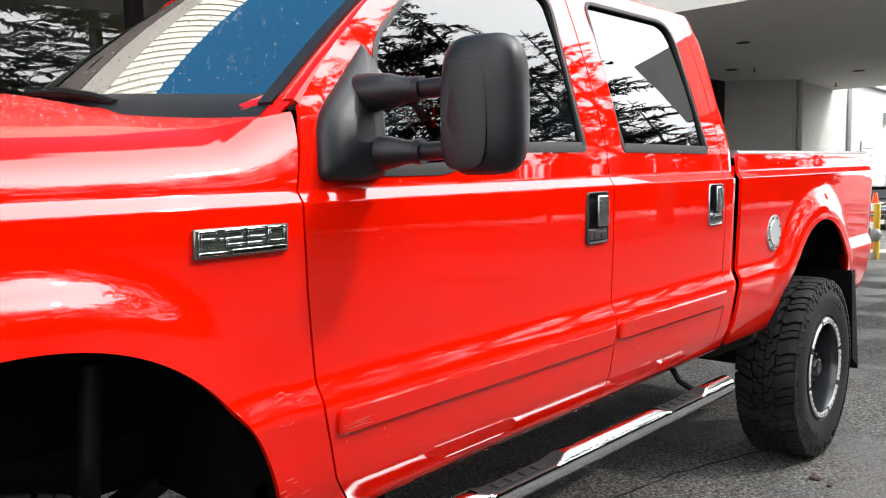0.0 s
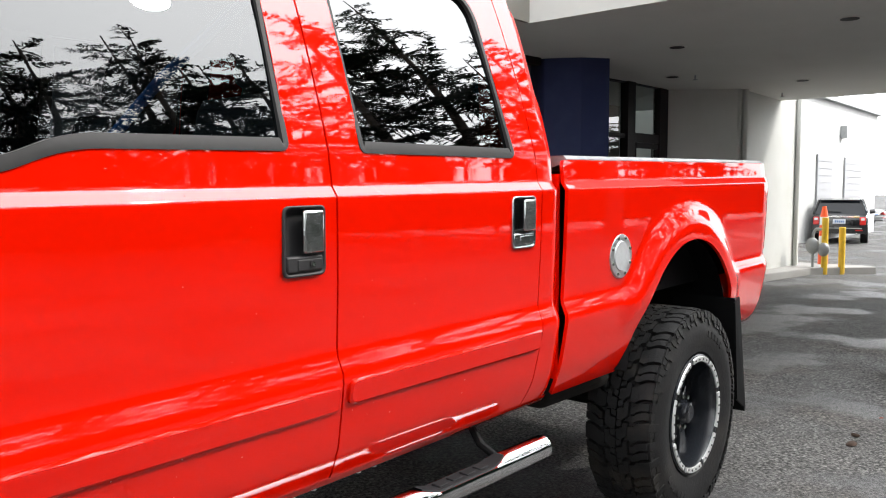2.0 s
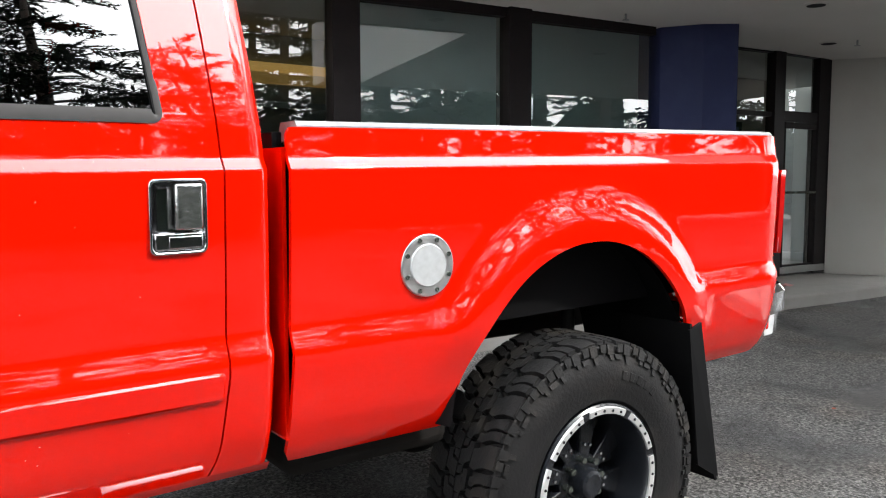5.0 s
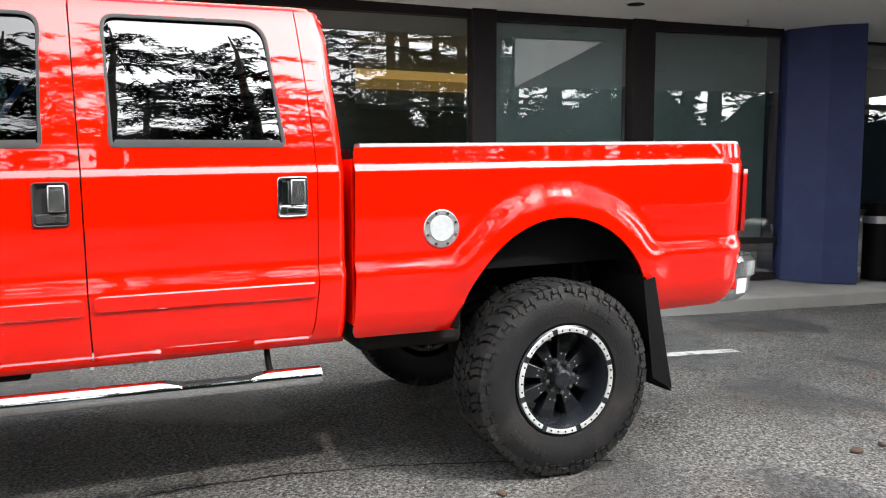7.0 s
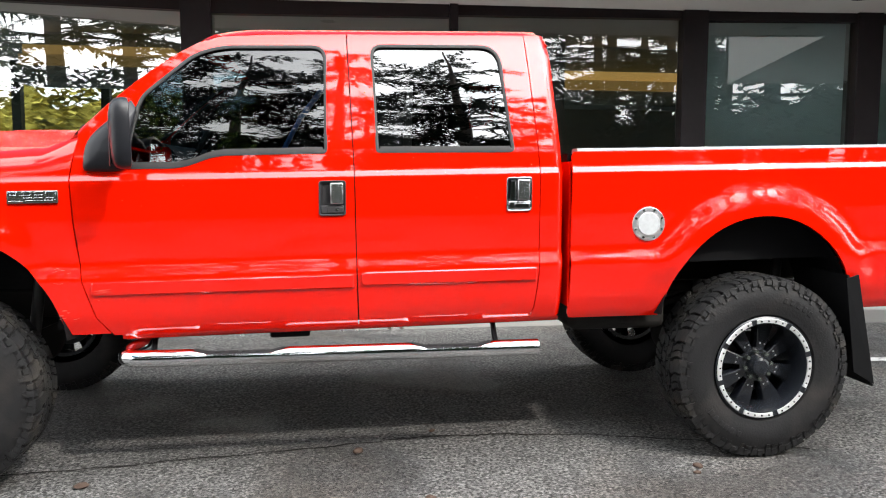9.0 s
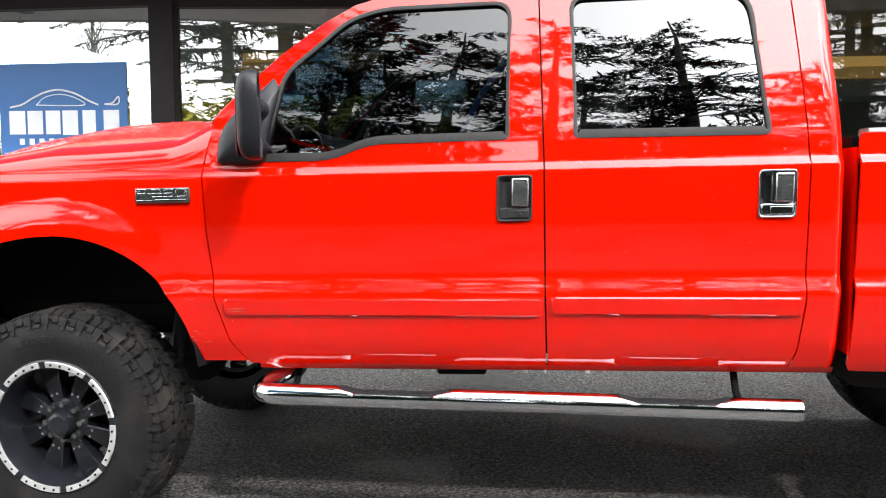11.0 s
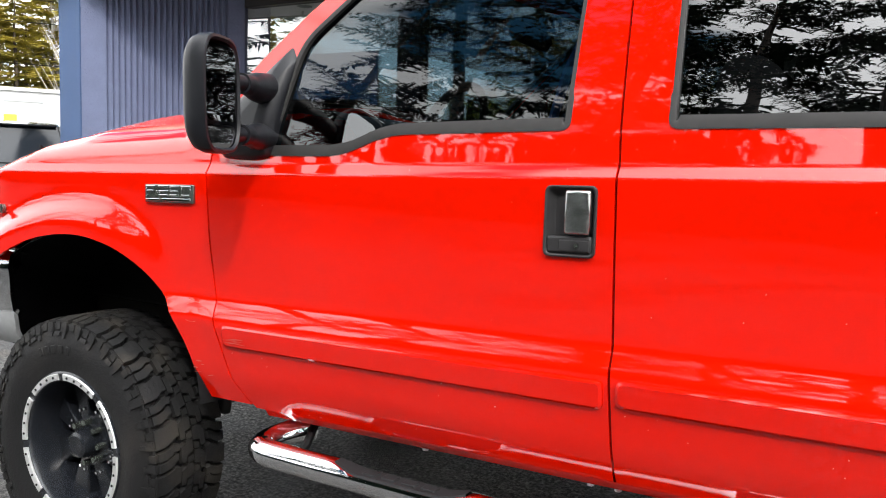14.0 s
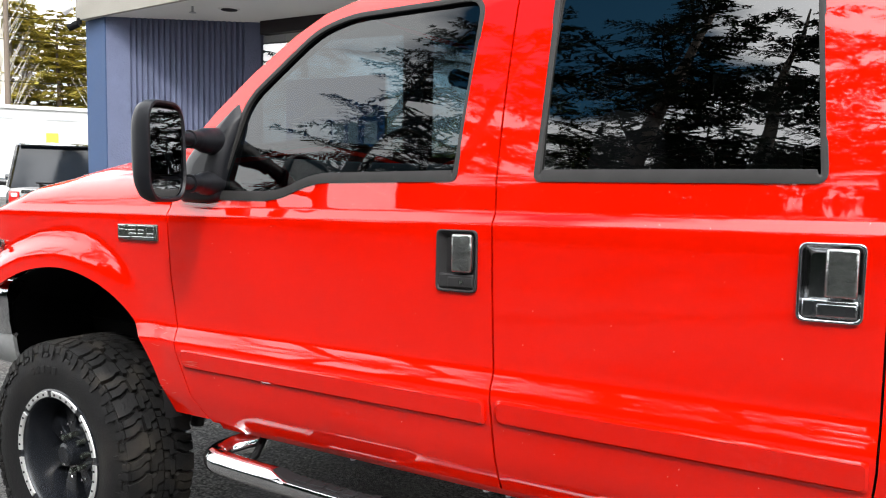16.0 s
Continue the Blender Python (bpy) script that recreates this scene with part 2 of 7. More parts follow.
WALLGREY = mat("pale_grey_stucco", (0.52, 0.52, 0.49), rough=0.9, vary=0.06, scale=2, bump=0.3, bump_scale=110, stain=0.3, stain_color=(0.42, 0.41, 0.36), stain_scale=1.5)
WHITEWALL = mat("white_painted_block", (0.46, 0.46, 0.45), rough=0.8, vary=0.04, scale=2)
ROLLERDOOR = mat("white_roller_door", (0.30, 0.30, 0.31), rough=0.6, vary=0.06)
CONCRETE = mat("worn_concrete", (0.28, 0.27, 0.255), rough=0.9, vary=0.14, scale=3, bump=0.25, bump_scale=120, stain=0.5, stain_color=(0.2, 0.19, 0.175), stain_scale=1.3)
BLIND = mat("grey_green_roller_blind", (0.70, 0.82, 0.83), rough=0.9, vary=0.05, scale=2)
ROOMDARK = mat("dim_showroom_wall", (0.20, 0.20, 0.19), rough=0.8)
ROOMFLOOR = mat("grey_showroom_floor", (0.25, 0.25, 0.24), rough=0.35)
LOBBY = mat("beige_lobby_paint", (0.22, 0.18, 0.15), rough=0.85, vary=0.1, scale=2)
YELLOW = mat("yellow_safety_paint", (0.80, 0.50, 0.03), rough=0.5, vary=0.1, scale=9, stain=0.3, stain_color=(0.4, 0.26, 0.06), stain_scale=9)
ORANGE = mat("orange_plastic", (0.85, 0.10, 0.02), rough=0.5)
WHITE = mat("white_plastic", (0.8, 0.8, 0.8), rough=0.5)
GREYMETAL = mat("galvanised_grey", (0.32, 0.33, 0.33), rough=0.5, metal=0.3, vary=0.2, scale=12)
CARBLACK = mat("black_car_paint", (0.01, 0.01, 0.011), rough=0.25, coat=1.0, vary=0.1)
CARGLASS = mat("dark_car_glass", (0.010, 0.013, 0.018), rough=0.05, spec=0.40, vary=0.1)
PLATE = mat("pale_number_plate", (0.62, 0.64, 0.70), rough=0.4, vary=0.05)
SIGNBLUE = mat("blue_sign_panel", (0.035, 0.14, 0.36), rough=0.5, vary=0.06)
BARK = mat("rough_bark", (0.11, 0.085, 0.065), rough=0.95, vary=0.35, scale=14, bump=0.8, bump_scale=30)
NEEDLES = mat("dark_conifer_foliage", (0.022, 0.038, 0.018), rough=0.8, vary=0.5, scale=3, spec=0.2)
# far foliage: olive raised in brightness, so sunlight is part of the colour
NEEDLES_SUNLIT = mat("sunlit_olive_conifer_foliage", (0.38, 0.32, 0.06), rough=0.8, vary=0.5, scale=2, spec=0.2)
CONE = mat("brown_fir_cone", (0.05, 0.03, 0.02), rough=0.9, vary=0.4, scale=60)
CHIP = mat("pale_bare_scratch", (0.62, 0.40, 0.36), rough=0.6, vary=0.2, scale=60)
PRIMER = mat("pink_scuffed_paint", (0.55, 0.07, 0.05), rough=0.65, vary=0.25, scale=60)
DROP = glass_mat("water_bead", (0.93, 0.9, 0.9), ior=1.6)
LINEPAINT = mat("worn_white_line_paint", (0.40, 0.40, 0.39), rough=0.8, vary=0.3, scale=30, stain=1.0, stain_color=(0.07, 0.07, 0.07), stain_scale=14)
LEAF = mat("red_brown_dead_leaf", (0.22, 0.05, 0.025), rough=0.8, vary=0.4, scale=40)
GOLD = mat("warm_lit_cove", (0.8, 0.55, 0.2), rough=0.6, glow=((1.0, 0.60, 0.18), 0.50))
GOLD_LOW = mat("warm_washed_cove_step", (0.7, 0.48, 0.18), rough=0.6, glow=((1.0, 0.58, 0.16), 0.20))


# ---- mesh helpers ----
RAKE = 0.0218


def raked(p):
    return (p[0], p[1], p[2] + RAKE * p[0])


def empty(name, parent=None, m=None):
    ob = new(name)
    ob.empty_display_size = 0.2
    ob.parent = parent
    if m is not None:
        ob.matrix_basis = m
    return ob


def mesh_part(name, verts, faces, material, parent=None, label="", smooth=True, thick=0.0, bevel=0.0, sharp=0.7):
    me = bpy.data.meshes.new(name)
    me.from_pydata([tuple(map(float, v)) for v in verts], [], faces)
    me.update()
    ob = new(name, me)
    me.materials.append(material)
    if smooth:
        for p in me.polygons:
            p.use_smooth = True
        me.set_sharp_from_angle(angle=sharp)
        if thick:
            ends = np.zeros(len(me.loops), dtype=np.int32)
            me.loops.foreach_get("edge_index", ends)
            for e in np.nonzero(np.bincount(ends, minlength=len(me.edges)) == 1)[0]:
                me.edges[int(e)].use_edge_sharp = True
    ob.parent = parent
    if label:
        ob["label"] = label
    if thick:
        md = ob.modifiers.new("thickness", 'SOLIDIFY')
        md.thickness, md.offset = thick, -1
    if bevel:
        md = ob.modifiers.new("edge", 'BEVEL')
        md.width, md.segments, md.limit_method = bevel, 2, 'ANGLE'
    return ob


def part(name, bm, material, parent=None, label="", smooth=True, bevel=0.0, sharp=0.7):
    bm.normal_update()
    me = bpy.data.meshes.new(name)
    bm.to_mesh(me)
    bm.free()
    ob = new(name, me)
    me.materials.append(material)
    if smooth:
        for p in me.polygons:
            p.use_smooth = True
        me.set_sharp_from_angle(angle=sharp)
    ob.parent = parent
    if label:
        ob["label"] = label
    if bevel:
        md = ob.modifiers.new("edge", 'BEVEL')
        md.width, md.segments, md.limit_method = bevel, 2, 'ANGLE'
    return ob


def add_box(bm, x0, x1, y0, y1, z0, z1, m=None):
    c = Matrix.Translation(((x0 + x1) / 2, (y0 + y1) / 2, (z0 + z1) / 2)) @ Matrix.Diagonal((x1 - x0, y1 - y0, z1 - z0, 1))
    return bmesh.ops.create_cube(bm, size=1, matrix=(m @ c) if m is not None else c)["verts"]


def add_cyl(bm, a, b, r1, r2=None, seg=20, caps=True):
    a, b = Vector(a), Vector(b)
    d = b - a
    m = Matrix.Translation((a + b) / 2) @ d.to_track_quat("Z", "Y").to_matrix().to_4x4()
    return bmesh.ops.create_cone(bm, cap_ends=caps, segments=seg, radius1=r1, radius2=r1 if r2 is None else r2, depth=d.length, matrix=m)["verts"]


def box_part(name, x0, x1, y0, y1, z0, z1, material, parent=None, label="", bevel=0.004, m=None):
    bm = bmesh.new()
    add_box(bm, x0, x1, y0, y1, z0, z1, m)
    return part(name, bm, material, parent, label, bevel=bevel)


def cyl_part(name, a, b, r, material, parent=None, label="", r2=None, seg=20, bevel=0.0):
    bm = bmesh.new()
    add_cyl(bm, a, b, r, r2, seg)
    return part(name, bm, material, parent, label, bevel=bevel)


def tube(name, pts, r, material, parent=None, label="", seg=14, radii=None):
    """A round tube through points, capped."""
    pts = [Vector(p) for p in pts]
    verts, faces = [], []
    up = Vector((0.13, 0.21, 0.97))
    for i, p in enumerate(pts):
        d = (pts[min(i + 1, len(pts) - 1)] - pts[max(i - 1, 0)]).normalized()
        a = d.cross(up).normalized()
        b = d.cross(a)
        rr = radii[i] if radii else r
        for k in range(seg):
            w = 2 * math.pi * k / seg
            verts.append(p + a * rr * math.cos(w) + b * rr * math.sin(w))
    for i in range(len(pts) - 1):
        for k in range(seg):
            faces.append((i * seg + k, i * seg + (k + 1) % seg, (i + 1) * seg + (k + 1) % seg, (i + 1) * seg + k))
    faces.append(tuple(range(seg)))
    faces.append(tuple(reversed(range((len(pts) - 1) * seg, len(pts) * seg))))
    return mesh_part(name, verts, faces, material, parent, label)


def smooth_path(pts, n=8):
    """Catmull-Rom through points."""
    p = [np.array(q, float) for q in pts]
    p = [2 * p[0] - p[1]] + p + [2 * p[-1] - p[-2]]
    out = []
    for i in range(1, len(p) - 2):
        for k in range(n):
            t = k / n
            out.append(0.5 * ((2 * p[i]) + (p[i + 1] - p[i - 1]) * t + (2 * p[i - 1] - 5 * p[i] + 4 * p[i + 1] - p[i + 2]) * t * t + (3 * p[i] - p[i - 1] - 3 * p[i + 1] + p[i + 2]) * t ** 3))
    out.append(p[-2])
    return out


def fillet(poly, r, n=6):
    """A polygon with rounded corners, anticlockwise or clockwise as given; r: one radius or one a corner."""
    out, m = [], len(poly)
    for i in range(m):
        a, b, c = (np.array(poly[j % m], float) for j in (i - 1, i, i + 1))
        rr = r[i] if hasattr(r, "__len__") else r
        u, v = (a - b), (c - b)
        lu, lv = np.linalg.norm(u), np.linalg.norm(v)
        d = min(rr, lu * 0.45, lv * 0.45)
        if d < 1e-4:
            out.append(tuple(b))
            continue
        p, q = b + u / lu * d, b + v / lv * d
        for k in range(n + 1):
            t = k / n
            out.append(tuple((1 - t) ** 2 * p + 2 * t * (1 - t) * b + t * t * q))
    return out


def poly_sd(poly):
    """Signed distance to a polygon: positive outside."""
    P = np.array(poly, float)
    Q = np.roll(P, -1, 0)
    D = Q - P
    L = (D * D).sum(1)

    def f(x, z):
        w = np.array((x, z)) - P
        t = np.clip((w * D).sum(1) / L, 0, 1)
        e = w - D * t[:, None]
        d = math.sqrt((e * e).sum(1).min())
        cross = ((P[:, 1] > z) != (Q[:, 1] > z)) & (x < P[:, 0] + (z - P[:, 1]) / np.where(D[:, 1] == 0, 1e-9, D[:, 1]) * D[:, 0])
        return -d if cross.sum() % 2 else d
    return f


def clip_grid(xs, zs, tests):
    """Cells of a grid, cut to where all tests are positive."""
    ids, pts, faces = {}, [], []
    cache = [{} for _ in tests]

    def val(i, p):
        k = (round(p[0], 6), round(p[1], 6))
        if k not in cache[i]:
            cache[i][k] = tests[i](p[0], p[1])
        return cache[i][k]

    def vid(p):
        k = (round(p[0], 5), round(p[1], 5))
        if k not in ids:
            ids[k] = len(pts)
            pts.append(p)
        return ids[k]
    for i in range(len(xs) - 1):
        for j in range(len(zs) - 1):
            poly = [(xs[i], zs[j]), (xs[i + 1], zs[j]), (xs[i + 1], zs[j + 1]), (xs[i], zs[j + 1])]
            for t in range(len(tests)):
                v = [val(t, p) for p in poly]
                if min(v) > 0:
                    continue
                res = []
                for k in range(len(poly)):
                    a, b, va, vb = poly[k], poly[(k + 1) % len(poly)], v[k], v[(k + 1) % len(poly)]
                    if va > 0:
                        res.append(a)
                    if (va > 0) != (vb > 0):
                        lo, hi = (a, b) if va > 0 else (b, a)
                        for _ in range(14):
                            mid = ((lo[0] + hi[0]) / 2, (lo[1] + hi[1]) / 2)
                            if tests[t](*mid) > 0:
                                lo = mid
                            else:
                                hi = mid
                        res.append(lo)
                poly = res
                if len(poly) < 3:
                    break
            if len(poly) >= 3:
                f = []
                for p in poly:
                    k = vid(p)
                    if k not in f:
                        f.append(k)
                if len(f) >= 3:
                    faces.append(tuple(f))
    return pts, faces


def levels(a, b, step, extra=()):
    n = max(2, int(round((b - a) / step)))
    base = [a + (b - a) * i / n for i in range(n + 1)]
    vals = [v for v in base if all(abs(v - e) > step * 0.3 for e in extra)] + [e for e in extra if a <= e <= b]
    return sorted(vals)
BIRCH = mat("pale_bare_bark", (0.5, 0.47, 0.42), rough=0.9, vary=0.3, scale=6)


# ---- the truck: x runs back from the front axle, y in from the driver's doors, z up ----
truck = tagged(empty("pickup_truck"), "bright red lifted crew cab pickup truck parked on asphalt", "pickup truck")
WIDE = 2.0
SIDE_Z = [0.655, 0.70, 0.78, 0.87, 0.945, 0.968, 0.990, 1.012, 1.03, 1.20, 1.38, 1.403, 1.4080, 1.4100, 1.4325, 1.4350, 1.442, 1.519, 2.04, 2.075, 2.10]
SIDE_Y = [0.085, 0.052, 0.022, 0.006, -0.006, -0.006, 0.003, 0.013, 0.015, 0.006, 0.001, 0.0008, 0.0012, 0.0026, 0.0180, 0.0190, 0.0198, 0.0265, 0.180, 0.195, 0.215]
ARCH_R = (3.95, 0.62, 0.52, 0.55)
ARCH_F = (0.02, 0.62, 0.545, 0.575)
SEAM_F = ([0.655, 0.684, 0.78, 0.948, 1.205, 1.433, 1.60, 2.10], [0.79, 0.77, 0.70, 0.65, 0.62, 0.608, 0.64, 0.64])
SEAM_M = ([0.655, 0.957, 1.437, 2.06], [1.90, 1.89, 1.88, 1.853])
SEAM_R = ([0.655, 0.74, 0.926, 1.422, 2.08], [2.735, 2.765, 2.782, 2.782, 2.735])
CAB_END = ([0.655, 0.70, 1.45, 1.52, 1.784, 2.0, 2.075], [2.905, 2.915, 2.905, 2.90, 2.882, 2.872, 2.85])
HOOD_X = [-0.90, -0.84, -0.72, -0.57, -0.3, -0.05, 0.28, 0.46, 0.64]
HOOD_Z = [1.285, 1.325, 1.395, 1.458, 1.527, 1.566, 1.572, 1.566, 1.606]
HOOD_Y = [0.24, 0.24, 0.235, 0.23, 0.225, 0.225, 0.20, 0.145, 0.072]


def bulge(z):
    """Outward bow of the window frames and side glass between belt and roof."""
    t = (z - 1.519) / 0.521
    return 4 * 0.010 * t * (1 - t) if 0 < t < 1 else 0.0


def side_y(z):
    return float(np.interp(z, SIDE_Z, SIDE_Y)) - bulge(z)


def sstep(t):
    t = min(1.0, max(0.0, t))
    return t * t * (3 - 2 * t)


def arch_e(a, x, z, front=False):
    rx = 0.75 if front and x < a[0] else a[2]
    return math.hypot((x - a[0]) / rx, (z - a[1]) / a[3])


def cab_y(x, z):
    return side_y(z)


def bed_y(x, z):
    y = side_y(z)
    if z > 1.38:
        fade = 0.7 * sstep((x - 4.7) / 0.45)
        y += fade * (0.001 + 0.195 * (z - 1.38) - y)
    e = arch_e(ARCH_R, x, z)
    w = sstep((1.33 - e) / 0.23) * (sstep((z - 0.80) / 0.22) if x < 3.9 else sstep((z - 0.70) / 0.25))
    y = y * (1 - w) + -0.034 * w
    return y + 0.13 * max(0.0, (x - 4.93) / 0.24) ** 2


def fender_y(x, z):
    top = float(np.interp(x, HOOD_X, HOOD_Z))
    if z < 1.40:
        y = side_y(z)
    else:
        y = side_y(min(z, 1.438))
    lo = min(1.438, top - 0.09)
    t = min(1.0, max(0.0, (z - lo) / (top - lo)))
    y += (float(np.interp(x, HOOD_X, HOOD_Y)) - 0.021) * (1 - math.sqrt(1 - (t * 0.90) ** 2)) / 0.564
    w = sstep((1.23 - arch_e(ARCH_F, x, z, True)) / 0.13) * sstep((0.50 - x) / 0.45)
    y = y * (1 - w) - 0.042 * w
    y += 0.006 * math.exp(-((x - 0.57) / 0.045) ** 2 - ((z - 0.92) / 0.08) ** 2) - 0.004 * math.exp(-((x - 0.53) / 0.04) ** 2 - ((z - 1.01) / 0.035) ** 2)
    return y + 0.30 * max(0.0, (-0.40 - x) / 0.48) ** 2.2


CREASES = (0.87, 0.945, 0.968, 0.990, 1.012, 1.03, 1.403, 1.4080, 1.4100, 1.4325, 1.4350, 1.442, 1.519)


def panel(name, xs, zs, tests, yf, material, parent, flip, label="", thick=0.014, dy=0.0):
    pts, faces = clip_grid(xs, zs, tests)
    vs = []
    for x, z in pts:
        y = yf(x, z) + dy
        vs.append(raked((x, WIDE - y if flip else y, z)))
    if flip:
        faces = [tuple(reversed(f)) for f in faces]
    return mesh_part(name, vs, faces, material, parent, label, thick=thick, sharp=1.2)


def outline_strip(name, poly, width, yf, material, parent, flip, y_out=-0.004, y_in=0.02):
    """A moulding along a closed outline, its width laid inwards."""
    P = np.array(poly, float)
    T = np.roll(P, -1, 0) - np.roll(P, 1, 0)
    T /= np.linalg.norm(T, axis=1)[:, None]
    area = 0.5 * np.sum(P[:, 0] * np.roll(P[:, 1], -1) - np.roll(P[:, 0], -1) * P[:, 1])
    N = np.stack((-T[:, 1], T[:, 0]), 1) * (1 if area > 0 else -1)
    vs, fs, n = [], [], len(P)
    for i in range(n):
        a, b = P[i] - N[i] * 0.003, P[i] + N[i] * width * (1 + 1.3 * max(0.0, N[i, 1]) ** 4)
        for q, d in ((a, y_in), (a, y_out), ((a + b) / 2, y_out - 0.001), (b, y_out + 0.001), (b, y_in)):
            y = yf(*q) + d
            vs.append(raked((q[0], WIDE - y if flip else y, q[1])))
    for i in range(n):
        j = (i + 1) % n
        for k in range(4):
            f = (i * 5 + k, j * 5 + k, j * 5 + k + 1, i * 5 + k + 1)
            fs.append(f if (area > 0) == flip else tuple(reversed(f)))
    return mesh_part(name, vs, fs, material, parent, sharp=0.9)


WIN_F = fillet([(0.83, 1.462), (1.10, 1.460), (1.24, 1.516), (1.752, 1.520), (1.752, 2.036), (1.27, 2.034), (1.14, 1.998), (0.90, 1.790)], [0.03, 0.08, 0.09, 0.02, 0.07, 0.10, 0.06, 0.06])
WIN_R = fillet([(1.985, 1.519), (2.655, 1.513), (2.600, 2.040), (1.965, 2.042)], [0.02, 0.025, 0.10, 0.06])
DOOR_TOP_F = ([0.6, 0.66, 0.76, 0.90, 1.05, 1.16, 1.28, 1.45, 1.9], [1.56, 1.645, 1.752, 1.876, 1.988, 2.050, 2.082, 2.091, 2.097])


HANDLE_F, HANDLE_R = (1.712, 1.839, 1.224, 1.390), (2.612, 2.739, 1.224, 1.390)


def recess(h):
    return poly_sd([(h[0] + 0.008, h[2] + 0.008), (h[1] - 0.008, h[2] + 0.008), (h[1] - 0.008, h[3] - 0.008), (h[0] + 0.008, h[3] - 0.008)])


def build_side(flip):
    # front fender
    xs, zs = levels(-0.87, 0.80, 0.024), levels(0.69, 1.62, 0.024, CREASES[:-1])
    fender = panel("front_fender", xs, zs, [lambda x, z: arch_e(ARCH_F, x, z, True) - 1, lambda x, z: float(np.interp(z, *SEAM_F)) - 0.006 - x, lambda x, z: float(np.interp(x, HOOD_X, HOOD_Z)) - z, lambda x, z: z - 0.70, lambda x, z: x + 0.86, lambda x, z: max(x + 0.54, z - 1.352), lambda x, z: z - 1.098 if x < -0.2 else 1.0], fender_y, RED, truck, flip)
    # doors
    wf, wr = poly_sd(WIN_F), poly_sd(WIN_R)
    zs = levels(0.69, 2.11, 0.03, CREASES + (1.232, 1.382))
    fd = panel("front_door", levels(0.60, 1.91, 0.03, (1.720, 1.831)), zs, [lambda x, z: x - float(np.interp(z, *SEAM_F)), lambda x, z: float(np.interp(z, *SEAM_M)) - 0.004 - x, lambda x, z: float(np.interp(x, *DOOR_TOP_F)) - z, wf, recess(HANDLE_F)], cab_y, RED, truck, flip)
    rd = panel("rear_door", levels(1.84, 2.80, 0.03, (2.620, 2.731)), zs, [lambda x, z: x - float(np.interp(z, *SEAM_M)) - 0.002, lambda x, z: float(np.interp(z, *SEAM_R)) - 0.003 - x, lambda x, z: 2.097 - z, wr, recess(HANDLE_R)], cab_y, RED, truck, flip)
    cc = panel("cab_corner", levels(2.72, 2.93, 0.02), zs, [lambda x, z: x - float(np.interp(z, *SEAM_R)) - 0.002, lambda x, z: float(np.interp(z, *CAB_END)) - x, lambda x, z: 2.097 - z], lambda x, z: side_y(z) + 0.05 * sstep((x - float(np.interp(z, *CAB_END)) + 0.035) / 0.035) ** 2, RED, truck, flip, thick=0.03)
    for door, poly, sd, gm in ((fd, WIN_F, wf, GLASS_FRONT), (rd, WIN_R, wr, GLASS_REAR)):
        x0, x1 = min(p[0] for p in poly), max(p[0] for p in poly)
        z0, z1 = min(p[1] for p in poly), max(p[1] for p in poly)
        panel("window_glass", levels(x0 - 0.01, x1 + 0.01, 0.06), levels(z0 - 0.01, z1 + 0.01, 0.03), [lambda x, z: -sd(x, z)], lambda x, z: 0.0265 + (z - 1.519) * 0.2946 - bulge(z), gm, door, flip, "tinted side window with water drops", thick=0, dy=0.012).visible_shadow = False
        outline_strip("window_seal", poly, 0.012, cab_y, SEAL, door, flip, -0.003, 0.02)
        xs_, zs_ = (levels(0.70, 1.90, 0.06), levels(0.80, 2.08, 0.06)) if door is fd else (levels(1.84, 2.80, 0.06), levels(0.80, 2.08, 0.06))
        panel("door_trim", xs_, zs_, [lambda x, z: x - float(np.interp(z, *SEAM_F)) - 0.03, lambda x, z: float(np.interp(z, *SEAM_R)) - x, lambda x, z: float(np.interp(x, *DOOR_TOP_F)) - 0.012 - z, lambda x, z: (float(np.interp(z, *SEAM_M)) - x) if door is fd else (x - float(np.interp(z, *SEAM_M))), lambda x, z: sd(x, z) + 0.003], lambda x, z: side_y(z), TRIM, door, flip, "charcoal door trim", thick=0.006, dy=0.022)
    # sill under the doors, and the dark gap between cab and bed
    vs, fs = [], []
    for i, x in enumerate(np.linspace(0.80, 2.90, 20)):
        for y, z in ((0.06, 0.69), (0.075, 0.668), (0.12, 0.655), (0.22, 0.66)):
            vs.append(raked((x, WIDE - y if flip else y, z)))
        if i:
            for k in range(3):
                f = (4 * i - 4 + k, 4 * i - 3 + k, 4 * i + 1 + k, 4 * i + k)
                fs.append(f if not flip else tuple(reversed(f)))
    mesh_part("rocker_panel", vs, fs, RED, truck, "red sill with chipped lower edge")
    # bed side
    bed_edge = poly_sd(fillet([(2.942, 0.675), (4.2, 0.655), (4.98, 0.658), (5.085, 0.73), (5.13, 0.93), (5.165, 1.05), (5.15, 1.39), (5.105, 1.508), (2.945, 1.508)], [0.02, 0.3, 0.05, 0.03, 0.03, 0.03, 0.03, 0.03, 0.01], 3))
    bs = panel("bed_side", levels(2.93, 5.18, 0.024), levels(0.65, 1.515, 0.024, CREASES[:-1]), [lambda x, z: -bed_edge(x, z), lambda x, z: arch_e(ARCH_R, x, z) - 1], bed_y, RED, truck, flip)
    # rail cap on the bed side
    vs, fs = [], []
